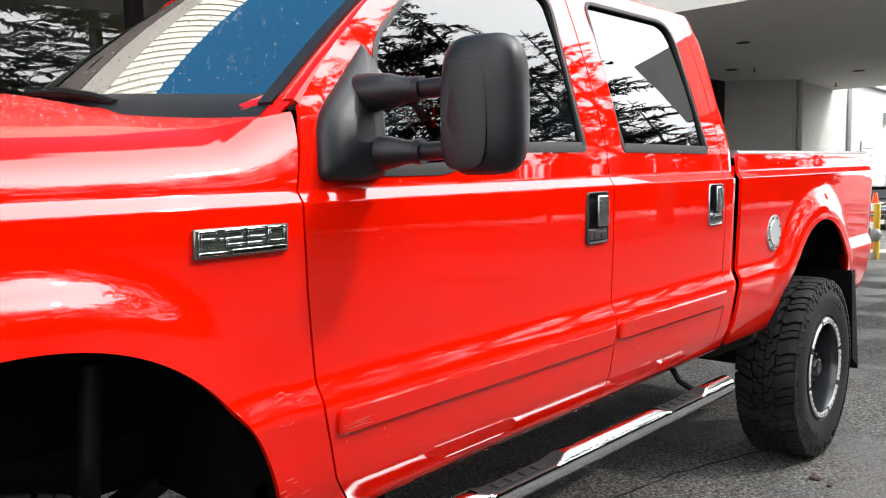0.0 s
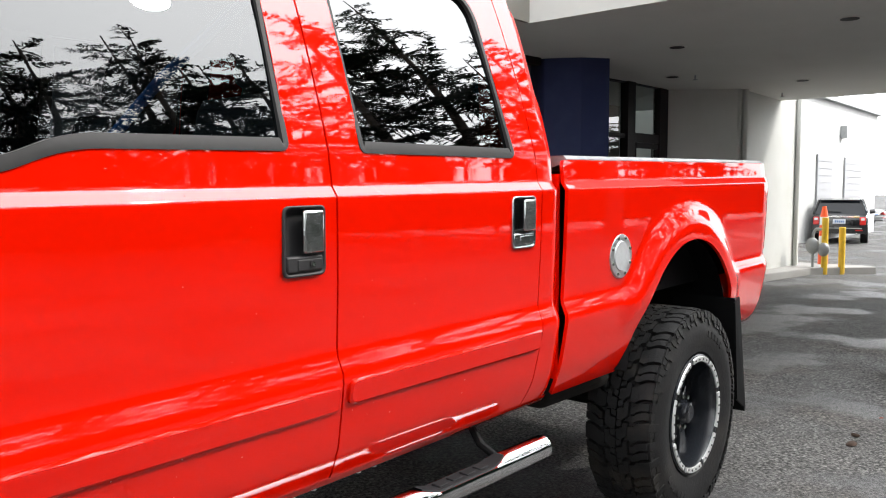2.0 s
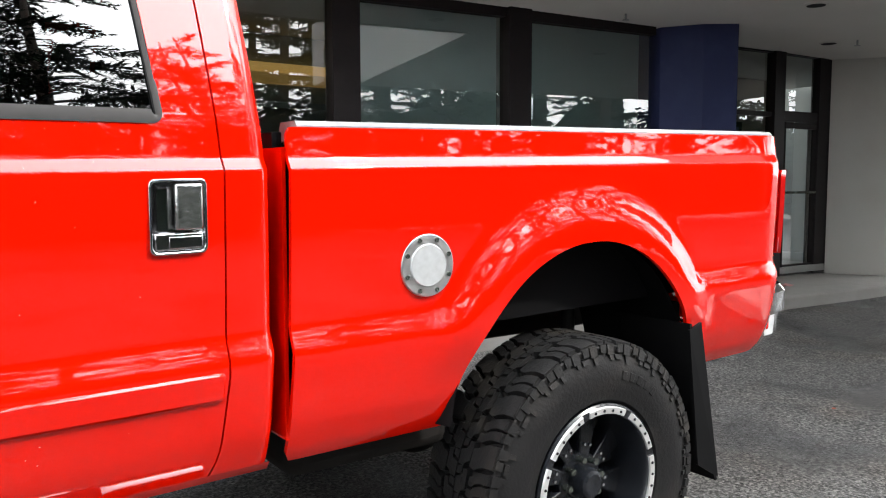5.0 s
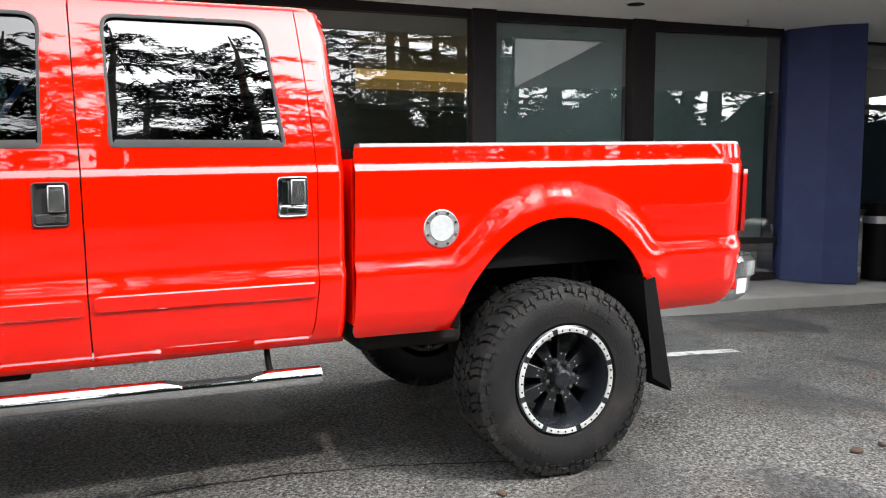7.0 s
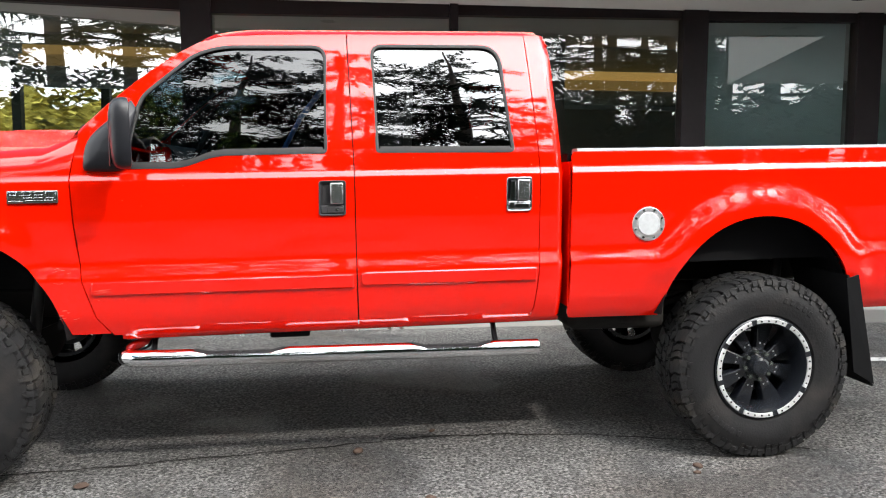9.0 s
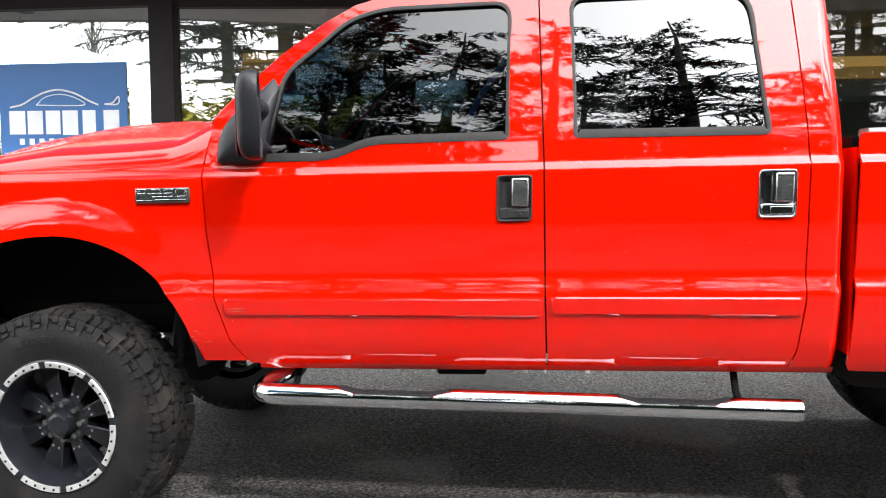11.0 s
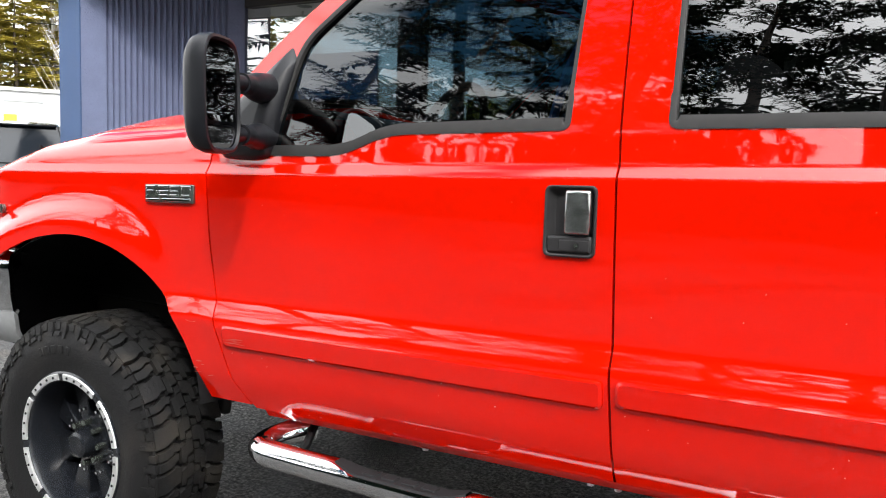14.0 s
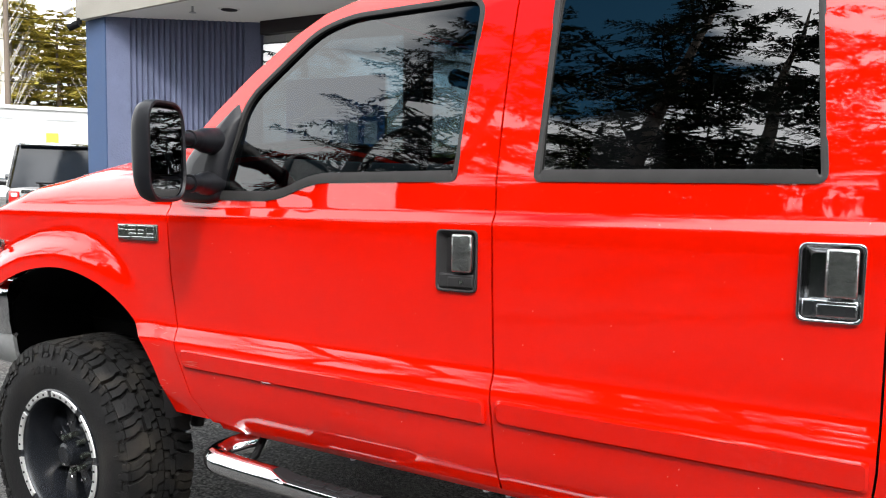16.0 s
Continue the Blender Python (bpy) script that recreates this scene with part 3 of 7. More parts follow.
    for i, x in enumerate(np.linspace(2.975, 5.115, 24)):
        o = 0.036 + 0.13 * max(0.0, (x - 4.93) / 0.24) ** 2
        for y, z in ((o - 0.004, 1.500), (o - 0.005, 1.512), (o + 0.006, 1.524), (o + 0.085, 1.524), (o + 0.095, 1.51), (o + 0.095, 1.47)):
            vs.append(raked((x, WIDE - y if flip else y, z)))
        if i:
            for k in range(5):
                f = (6 * i - 6 + k, 6 * i - 5 + k, 6 * i + 1 + k, 6 * i + k)
                fs.append(f if not flip else tuple(reversed(f)))
    fs.append(tuple(range(6)))
    fs.append(tuple(range(len(vs) - 1, len(vs) - 7, -1)))
    mesh_part("bed_rail_cap", vs, fs, RAILCAP, truck, "weathered grey plastic bed rail cap", sharp=0.5)
    # wheel wells
    for a, name, yy in ((ARCH_F, "front_wheel_well", 0.5), (ARCH_R, "rear_wheel_well", 0.5)):
        vs, fs = [], []
        n = 22
        for i in range(n + 1):
            w = math.radians(6 + (174 if a is ARCH_F else 168) * i / n)
            rx = 0.75 if (a is ARCH_F and math.cos(w) < 0) else a[2]
            deep = 0.09 if a is ARCH_F and w > math.radians(126) else 0.0
            for k, (g, y) in enumerate(((1.010, 0.018 + deep), (1.05, 0.06 + deep * 0.6), (1.06, yy * 0.6), (1.0, yy))):
                vs.append(raked((a[0] + rx * g * math.cos(w), WIDE - y if flip else y, max(a[1] + a[3] * g * math.sin(w), 0.83 if deep else 0.0))))
            if i:
                for k in range(3):
                    fs.append((4 * i - 4 + k, 4 * i + k, 4 * i + 1 + k, 4 * i - 3 + k))
        mesh_part(name, vs, fs, BLACK, truck, "black wheel well liner", sharp=0.6)
    box_part("inner_fender", -0.62, 0.66, *((0.50, 0.54) if not flip else (WIDE - 0.54, WIDE - 0.50)), 0.86, 1.40, BLACK, truck, "black inner fender", bevel=0.01)
    box_part("bed_wheelhouse", 3.40, 4.52, *((0.46, 0.50) if not flip else (WIDE - 0.50, WIDE - 0.46)), 1.03, 1.36, BLACK, truck, "black wheelhouse panel", bevel=0.01)
    # mouldings on the doors
    for door, xa, xb, za in ((fd, 0.685, 1.876, 0.0), (rd, 1.908, 2.768, 0.003)):
        poly = fillet([(xa, 0.884 + za), (xb, 0.878 + za), (xb, 0.946 + za), (xa, 0.950 + za)], [0.02, 0.012, 0.012, 0.02], 4)
        vs, fs = [], []
        n = len(poly)
        cx, cz = (xa + xb) / 2, 0.915 + za
        for ring, (s, d) in enumerate(((0.0, 0.004), (0.0, -0.008), (0.006, -0.012))):
            for x, z in poly:
                sx, sz = x - s * (1 if x > cx else -1), z - s * (1 if z > cz else -1)
                y = side_y(sz) + d
                vs.append(raked((sx, WIDE - y if flip else y, sz)))
        for r in range(2):
            for i in range(n):
                j = (i + 1) % n
                f = (r * n + i, r * n + j, r * n + n + j, r * n + n + i)
                fs.append(f if flip else tuple(reversed(f)))
        fs.append(tuple(2 * n + i for i in range(n)) if flip else tuple(2 * n + i for i in reversed(range(n))))
        fs[-1] = tuple(reversed(fs[-1]))
        fs = [tuple(reversed(f)) for f in fs]
        mesh_part("side_moulding", vs, fs, RED, door, "red protective side moulding", sharp=0.5)
    return fender, fd, rd, bs


def side_box(name, x0, x1, z0, z1, y0, y1, material, parent, flip, label="", bevel=0.004):
    """A bevelled block on the truck's side, y0 outer, y1 inner."""
    a, b = (WIDE - y1, WIDE - y0) if flip else (y0, y1)
    bm = bmesh.new()
    add_box(bm, x0, x1, a, b, z0, z1)
    for v in bm.verts:
        v.co.z += RAKE * v.co.x
    return part(name, bm, material, parent, label, bevel=bevel)


def handle(x0, x1, z0, z1, door, flip, chrome_bezel):
    """A recessed door handle: bowl with a rolled rim, lower plate with the lock, and a broad lever over the bowl."""
    rim_ = SOFTCHROME if chrome_bezel else HANDLE_BLACK
    poly = fillet([(x0, z0), (x1, z0), (x1, z1), (x0, z1)], 0.017, 5)
    vs, fs = [], []
    n = len(poly)
    cx, cz = (x0 + x1) / 2, (z0 + z1) / 2
    rings = ((0.0, 0.004), (0.0, -0.002), (0.0015, -0.004), (0.0045, -0.004), (0.0075, 0.0), (0.012, 0.009), (0.022, 0.0165))
    for s, y in rings:
        for x, z in poly:
            sx, sz = cx + (x - cx) * (1 - 2 * s / (x1 - x0)), cz + (z - cz) * (1 - 2 * s / (z1 - z0))
            vs.append(raked((sx, WIDE - y if flip else y, sz)))
    for r in range(len(rings) - 1):
        for i in range(n):
            j = (i + 1) % n
            f = (r * n + i, r * n + n + i, r * n + n + j, r * n + j)
            fs.append(f if not flip else tuple(reversed(f)))
    k = (len(rings) - 1) * n
    face = tuple(k + i for i in range(n))
    fs.append(face if not flip else tuple(reversed(face)))
    bezel = mesh_part("door_handle", vs, fs, rim_, door, "chrome door handle in a chrome bowl" if chrome_bezel else "chrome door handle in a black bowl", sharp=0.9)
    side_box("lower_plate", x0 + 0.009, x1 - 0.009, z0 + 0.009, z0 + 0.049, -0.0035, 0.016, rim_, bezel, flip, bevel=0.005)
    side_box("lock_plate", x0 + 0.040, x1 - 0.013, z0 + 0.014, z0 + 0.040, -0.0055, 0.002, rim_, bezel, flip, bevel=0.002)
    side_box("lever_pivot", x1 - 0.034, x1 - 0.014, z0 + 0.062, z1 - 0.018, -0.002, 0.018, HANDLE_BLACK, bezel, flip, bevel=0.003)
    side_box("lever", x0 + 0.053, x1 - 0.012, z0 + 0.054, z1 - 0.011, -0.0145, -0.002, LEVER, bezel, flip, "worn scratched chrome lever", bevel=0.006)
    if not chrome_bezel:
        for nm_, r, y, mm in (("lock_ring", 0.0095, -0.0075, HANDLE_BLACK), ("lock_cylinder", 0.0055, -0.009, SMOKED)):
            bm = bmesh.new()
            zc = z0 + 0.027 + RAKE * x1
            add_cyl(bm, (x1 - 0.043, y if not flip else WIDE - y, zc), (x1 - 0.043, 0.0 if not flip else WIDE, zc), r, seg=18)
            part(nm_, bm, mm, bezel)
    return bezel


sides = {}
for flip in (False, True):
    sides[flip] = build_side(flip)
    handle(*HANDLE_F, sides[flip][1], flip, False)
    handle(*HANDLE_R, sides[flip][2], flip, True)

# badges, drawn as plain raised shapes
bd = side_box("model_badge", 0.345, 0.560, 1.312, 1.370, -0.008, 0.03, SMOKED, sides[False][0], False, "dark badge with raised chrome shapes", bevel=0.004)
for a, b, c, d in ((0.352, 0.392, 1.360, 1.366), (0.352, 0.358, 1.333, 1.366), (0.358, 0.386, 1.347, 1.352), (0.398, 0.404, 1.346, 1.351), (0.410, 0.452, 1.360, 1.366), (0.446, 0.452, 1.35, 1.366), (0.410, 0.452, 1.346, 1.351), (0.410, 0.416, 1.335, 1.351), (0.410, 0.452, 1.333, 1.339), (0.460, 0.500, 1.360, 1.366), (0.460, 0.466, 1.348, 1.366), (0.460, 0.500, 1.346, 1.351), (0.494, 0.500, 1.335, 1.351), (0.460, 0.500, 1.333, 1.339), (0.508, 0.552, 1.360, 1.366), (0.508, 0.514, 1.335, 1.366), (0.546, 0.552, 1.335, 1.366), (0.508, 0.552, 1.333, 1.339), (0.352, 0.415, 1.318, 1.325), (0.425, 0.552, 1.317, 1.327)):
    side_box("raised_bar", a, b, c, d, -0.0115, -0.006, CHROME, bd, False, bevel=0.0012)


def lettering(name, text, size, m, material, parent=None, depth=0.003):
    cu = bpy.data.curves.new(name, 'FONT')
    cu.body, cu.size, cu.extrude = text, size, depth
    cu.align_x, cu.align_y = 'CENTER', 'CENTER'
    tmp = new(name, cu)
    me = bpy.data.meshes.new_from_object(tmp.evaluated_get(bpy.context.evaluated_depsgraph_get()))
    bpy.data.objects.remove(tmp)
    me.transform(m)
    me.materials.append(material)
    ob = new(name, me)
    ob.parent = parent
    return ob


lettering("engine_badge", "V10", 0.048, pose(-0.452, fender_y(-0.452, 1.262) - 0.008, 1.255, 90, 0, -7), SMOKED, sides[False][0], 0.006)

# round fuel cap with bolts
cap_c = Vector((3.342, 0.0065, 1.144 + RAKE * 3.342))
bm = bmesh.new()
add_cyl(bm, cap_c + Vector((0, 0.02, 0)), cap_c + Vector((0, -0.002, 0)), 0.088, 0.085, seg=40)
fuel = part("fuel_cap", bm, BRUSHED, sides[False][3], "round brushed aluminium fuel door", bevel=0.002)
bm = bmesh.new()
add_cyl(bm, cap_c + Vector((0, 0.0, 0)), cap_c + Vector((0, -0.006, 0)), 0.060, 0.056, seg=36)
part("lid", bm, mat("scuffed_white_metal", (0.50, 0.52, 0.53), rough=0.5, metal=0.45, vary=0.22, scale=50), fuel)
for k in range(8):
    w = math.radians(22.5 + 45 * k)
    c = cap_c + Vector((0.073 * math.cos(w), -0.001, 0.073 * math.sin(w)))
    cyl_part("bolt", c, c + Vector((0, -0.005, 0)), 0.0065, SMOKED, fuel, seg=8)

# roof, pillars, windshield
vs, fs = [], []
nx, ny = 26, 34
for i in range(nx + 1):
    for j in range(ny + 1):
        v = -1 + 2 * j / ny
        yv = 1 + v * 0.790
        front = 1.16 + 0.10 * abs(v) ** 3 - 0.10 * (1 - v * v)
        u = i / nx
        x = front + (2.862 - front) * u
        edge = 1 - abs(v)
        z = 2.094 + 0.052 * (1 - abs(v) ** 3.5) + 0.018 * min(1.0, edge / 0.06) ** 0.5
        z -= 0.055 * max(0.0, 1 - u / 0.14) ** 2 * (1 - 0.80 * abs(v) ** 4) + 0.05 * max(0.0, (u - 0.95) / 0.05) ** 2
        vs.append(raked((x, yv, z)))
for i in range(nx):
    for j in range(ny):
        a = i * (ny + 1) + j
        fs.append((a, a + ny + 1, a + ny + 2, a + 1))
mesh_part("roof", vs, fs, RED, truck, thick=0.02)


def windshield_point(u, v, lift=0.0):
    """u: 0 at the driver's edge to 1; v: 0 at the cowl to 1 at the roof."""
    s = 2 * u - 1
    lo = np.array((0.645 - 0.16 * (1 - s * s), 1 + s * 0.87, 1.640 + 0.046 * max(0.0, 1 - s * s) ** 1.8))
    hi = np.array((1.185 - 0.10 * (1 - s * s), 1 + s * 0.735, 2.056 + 0.070 * (1 - s * s)))
    p = lo + (hi - lo) * v
    p[2] += 0.018 * math.sin(math.pi * v) + lift
    return raked(p)


def strip_surface(name, f, nu, nv, material, parent, label="", thick=0.0):
    vs = [f(i / nu, j / nv) for i in range(nu + 1) for j in range(nv + 1)]
    fs = [(i * (nv + 1) + j, (i + 1) * (nv + 1) + j, (i + 1) * (nv + 1) + j + 1, i * (nv + 1) + j + 1) for i in range(nu) for j in range(nv)]
    return mesh_part(name, vs, fs, material, parent, label, thick=thick)


shield = strip_surface("windshield", lambda u, v: windshield_point(0.008 + 0.984 * u, 0.01 + 0.97 * v), 20, 10, WINDSHIELD, truck, "raked windshield beaded with rain")
shield.visible_shadow = False
for flip in (False, True):
    u0, u1 = (-0.006, 0.013) if not flip else (1.006, 0.987)
    strip_surface("windshield_seal", lambda u, v: windshield_point(u0 + (u1 - u0) * (u if not flip else 1 - u) * 1.0, v * 1.06 - 0.06, 0.006), 3, 16, DARK_PLASTIC, truck, "black rubber windshield seal", thick=0.012)

    def pillar(u, v):
        t = v
        xd = np.interp(t, [0, 0.2, 0.4, 0.6, 0.8, 1.0], [0.642, 0.76, 0.90, 1.05, 1.16, 1.30])
        zd = float(np.interp(xd, *DOOR_TOP_F))
        d = np.array((xd, side_y(zd), zd))
        w = np.array(windshield_point(0.0, min(1, t * 1.04 - 0.04)))
        w[2] -= RAKE * w[0] - 0.004
        p = d + (w - d) * u
        p[2] += 0.010 * math.sin(math.pi * u)
        p[1] -= 0.012 * math.sin(math.pi * u)
        if flip:
            p[1] = WIDE - p[1]
        return raked(p)
    ap = strip_surface("a_pillar", pillar if not flip else (lambda u, v: pillar(1 - u, v)), 5, 24, RED, truck)
    inner = lambda u, v: (lambda p: (p[0] + 0.012, p[1] + (0.020 if not flip else -0.020), p[2] - 0.016))(pillar(u if not flip else 1 - u, 0.12 + 0.86 * v))
    strip_surface("pillar_trim", inner, 4, 16, TRIM, ap, "charcoal pillar trim")

# hood: crowned, its back edge curved round the cowl
HOOD_MID = [1.350, 1.405, 1.490, 1.560, 1.630, 1.667, 1.686, 1.688, 1.700]


def hood_z(x, s):
    xe = max(x, -0.87)
    zm, ze = float(np.interp(xe, HOOD_X, HOOD_MID)), float(np.interp(xe, HOOD_X, HOOD_Z))
    a = math.sqrt(s * s + 0.004)
    back = sstep((x - 0.10) / 0.40)
    return ze + (zm - ze - 0.012) * (1 - min(1.0, a) ** (3.2 - 2.1 * back)) + 0.012 * sstep((0.55 - abs(s)) / 0.13)


def hood_point(u, v):
    s = 2 * u - 1
    x0 = -0.86 - 0.08 * (1 - s * s)
    x1 = 0.632 - 0.157 * (1 - s * s) ** 0.6
    x = x0 + (x1 - x0) * v
    xe = max(x, -0.87)
    ye = fender_y(xe, float(np.interp(xe, HOOD_X, HOOD_Z)) - 0.001)
    half = 1 - ye - 0.004
    return raked((x, 1 + s * half, hood_z(x, s) - 0.055 * max(0, (0.06 - v) / 0.06) ** 2))


# cowl between hood and glass, and wiper
def cowl_point(u, v):
    p = np.array(hood_point(0.015 + 0.97 * u, 1.0)) + np.array((-0.03, 0.0, -0.014))
    s = (p[1] - 1) / 0.87
    g = np.array(windshield_point((max(-1.0, min(1.0, s)) + 1) / 2, 0.02)) + np.array((0.0, 0.0, 0.002))
    g[1] = p[1]
    q = p + (g - p) * v
    q[2] += 0.006 * math.sin(math.pi * v)
    return tuple(q)


for flip in (False, True):
    mu = (lambda u: 1 - u) if flip else (lambda u: u)
    foot = (0.655, side_y(1.63) + 0.004, 1.636)
    low = [hood_point(mu(u), 0.985) for u in (0.0, 0.02, 0.04, 0.06)]
    top = [raked((foot[0], WIDE - foot[1] if flip else foot[1], foot[2])), windshield_point(mu(0.0), 0.03, 0.006), windshield_point(mu(0.014), 0.02, 0.004), windshield_point(mu(0.034), 0.0, 0.002)]
    vs = [tuple(a_ + (b_ - a_) * t + (0.006 * math.sin(math.pi * t) if k == 2 else 0.0) for k, (a_, b_) in enumerate(zip(p, q_))) for t in (0.0, 0.25, 0.5, 0.75, 1.0) for p, q_ in zip(low, top)]
    fs = [(4 * i + k, 4 * i + k + 1, 4 * i + k + 5, 4 * i + k + 4) for i in range(4) for k in range(3)]
    mesh_part("cowl_corner", vs, fs if flip else [tuple(reversed(f)) for f in fs], RED, truck, "red corner by the windshield foot", thick=0.006)
strip_surface("cowl", cowl_point, 40, 5, DARK_PLASTIC, truck, "black plastic cowl panel")
wip = tube("wiper_arm", [raked(p) for p in smooth_path([(0.50, 0.60, 1.655), (0.475, 0.70, 1.682), (0.455, 0.85, 1.70), (0.45, 1.02, 1.712)], 5)], 0.012, BLACK, truck, "black wiper arm", seg=8, radii=[0.012] * 8 + [0.016] * 3 + [0.010] * 5)
tube("wiper_blade", [raked(p) for p in smooth_path([(0.49, 0.70, 1.672), (0.46, 0.95, 1.695), (0.46, 1.3, 1.70)], 5)], 0.008, BLACK, wip, seg=6)


strip_surface("hood", lambda u, v: hood_point(1 - u, v), 60, 48, RED_WET, truck, "red hood beaded with rain", thick=0.02)
strip_surface("bug_deflector", lambda u, v: (lambda p: (p[0] - 0.03 - 0.015 * v, p[1], p[2] + 0.105 * v - 0.01))(hood_point(0.03 + 0.94 * u, 0.12 * abs(2 * u - 1) ** 6)), 40, 4, BLACK, truck, "black bug deflector on the hood edge", thick=0.008)

# nose: grille, headlights, bumper
box_part("grille", -0.86, -0.80, 0.42, 1.58, 0.98, 1.30, BLACK, truck, "black grille")
gs = box_part("grille_surround", -0.90, -0.85, 0.40, 1.60, 1.27, 1.31, CHROME, truck, "chrome grille bar", bevel=0.012)
for zz in (1.06, 1.16):
    box_part("grille_bar", -0.885, -0.86, 0.42, 1.58, zz, zz + 0.03, CHROME, gs, bevel=0.008)
for flip in (False, True):
    lens_line = smooth_path([(-0.545, 0.048), (-0.62, 0.070), (-0.72, 0.125), (-0.80, 0.22), (-0.855, 0.43)], 6)

    def lamp(u, v, a=0.0, b=1.0):
        k = u * (len(lens_line) - 1)
        i0 = min(int(k), len(lens_line) - 2)
        x, y = lens_line[i0] + (lens_line[i0 + 1] - lens_line[i0]) * (k - i0)
        top = min(1.345, float(np.interp(x, HOOD_X, HOOD_Z)) - 0.012)
        v = a + (b - a) * v
        return raked((x + 0.012 * v, WIDE - y if flip else y, 1.122 + (top - 1.122) * v))
    order = (lambda f: f) if flip else (lambda f: (lambda u, v: f(1 - u, v)))
    hl = strip_surface("headlight", order(lambda u, v: lamp(u, v, 0.24, 1.0)), 16, 6, CLEARLENS, truck, "clear headlight lens", thick=0.03)
    strip_surface("turn_signal", order(lambda u, v: lamp(u, v, 0.0, 0.225)), 16, 3, AMBER, hl, "amber turn signal", thick=0.03)

BUMP_F = smooth_path([(-0.442, 0.062), (-0.50, 0.048), (-0.63, 0.064), (-0.78, 0.16), (-0.91, 0.42), (-0.97, 1.0)], 6)
BUMP_F = BUMP_F + [(p[0], WIDE - p[1]) for p in reversed(BUMP_F[:-1])]


def bumper_f(prof):
    vs, fs = [], []
    m = len(prof)
    for i, p in enumerate(BUMP_F):
        q0, q1 = np.array(BUMP_F[max(0, i - 1)]), np.array(BUMP_F[min(len(BUMP_F) - 1, i + 1)])
        t = (q1 - q0) / np.linalg.norm(q1 - q0)
        nrm = np.array((-t[1], t[0]))
        if nrm @ (np.array(p) - np.array((0.6, 1.0))) < 0:
            nrm = -nrm
        for d, z in prof:
            vs.append(raked((p[0] + nrm[0] * d, p[1] + nrm[1] * d, z)))
        if i:
            for k in range(m - 1):
                fs.append(((i - 1) * m + k, (i - 1) * m + k + 1, i * m + k + 1, i * m + k))
    return vs, fs


v_, f_ = bumper_f([(-0.06, 1.085), (-0.02, 1.098), (0.006, 1.094), (0.026, 1.078), (0.036, 1.05), (0.030, 1.022), (0.028, 0.99), (0.026, 0.94), (0.016, 0.89), (0.0, 0.876)])
fb = mesh_part("front_bumper", v_, f_, CHROME, truck, "chrome front bumper", thick=0.02, sharp=0.6)
v_, f_ = bumper_f([(0.004, 0.874), (0.010, 0.862), (0.0, 0.80), (-0.02, 0.765), (-0.06, 0.76)])
mesh_part("valance", v_, f_, RAILCAP, fb, "grey plastic lower valance", thick=0.02)

# rear: tailgate, lamps, bumper, bed box, cab back
box_part("tailgate", 5.085, 5.13, 0.10, 1.90, 0.72 + 0.11, 1.50 + 0.11, RED, truck, "red tailgate", bevel=0.012)
for flip in (False, True):
    def tl(u, v):
        a = u
        x = 5.10 + 0.058 * math.sin(a * 1.5) + 0.004
        y = (0.10 + 0.10 * a) - 0.012
        z = 1.04 + 0.335 * v
        y = bed_y(min(x, 5.16), z) * (1 - a) + a * (0.21) - 0.008
        return raked((x + 0.012, WIDE - y if flip else y, z))
    t = strip_surface("tail_light", tl if flip else (lambda u, v: tl(1 - u, v)), 8, 8, REDLENS, truck, "red tail light with a clear reverse lens", thick=0.02)
    strip_surface("reverse_lens", (lambda u, v: (lambda p: (p[0] + 0.003, p[1] + (0.004 if flip else -0.004), p[2]))(tl(u if flip else 1 - u, 0.02 + 0.17 * v))), 6, 3, CLEARLENS, t)
rb = smooth_path([(5.06, 0.13), (5.16, 0.12), (5.28, 0.17), (5.34, 0.35), (5.36, 1.0)], 5)
rb = rb + [(p[0], WIDE - p[1]) for p in reversed(rb[:-1])]
vs, fs = [], []
prof = [(-0.10, 0.875), (0.0, 0.88), (0.012, 0.865), (0.012, 0.80), (-0.01, 0.785), (-0.02, 0.70), (-0.06, 0.665), (-0.12, 0.66)]
for i, p in enumerate(rb):
    c = np.array((4.6, 1.0))
    nrm = np.array(p) - c
    nrm /= np.linalg.norm(nrm)
    for d, z in prof:
        vs.append(raked((p[0] + nrm[0] * d, p[1] + nrm[1] * d, z)))
    if i:
        for k in range(7):
            fs.append(((i - 1) * 8 + k, i * 8 + k, i * 8 + k + 1, (i - 1) * 8 + k + 1))
mesh_part("rear_bumper", vs, fs, CHROME, truck, "chrome rear step bumper", thick=0.02, sharp=0.5)
for nm_, dims in (("bed_floor", (2.98, 5.09, 0.17, 1.83, 0.93, 0.97)), ("bed_front", (2.95, 2.98, 0.12, 1.88, 0.93, 1.50)), ("bed_liner", (2.98, 5.09, 0.14, 0.17, 0.93, 1.50)), ("bed_liner", (2.98, 5.09, 1.83, 1.86, 0.93, 1.50))):
    bm = bmesh.new()
    add_box(bm, *dims)
    for v in bm.verts:
        v.co.z += RAKE * v.co.x
    part(nm_, bm, BLACK, truck, "black bed liner")
bm = bmesh.new()
add_box(bm, 2.936, 2.946, 0.036, WIDE - 0.036, 0.74, 1.46)
for v in bm.verts:
    v.co.z += RAKE * v.co.x
part("bed_headboard", bm, RED, truck, "red painted front panel of the bed")
bm = bmesh.new()
add_box(bm, 2.85, 2.875, 0.10, 1.90, 0.70, 1.53)
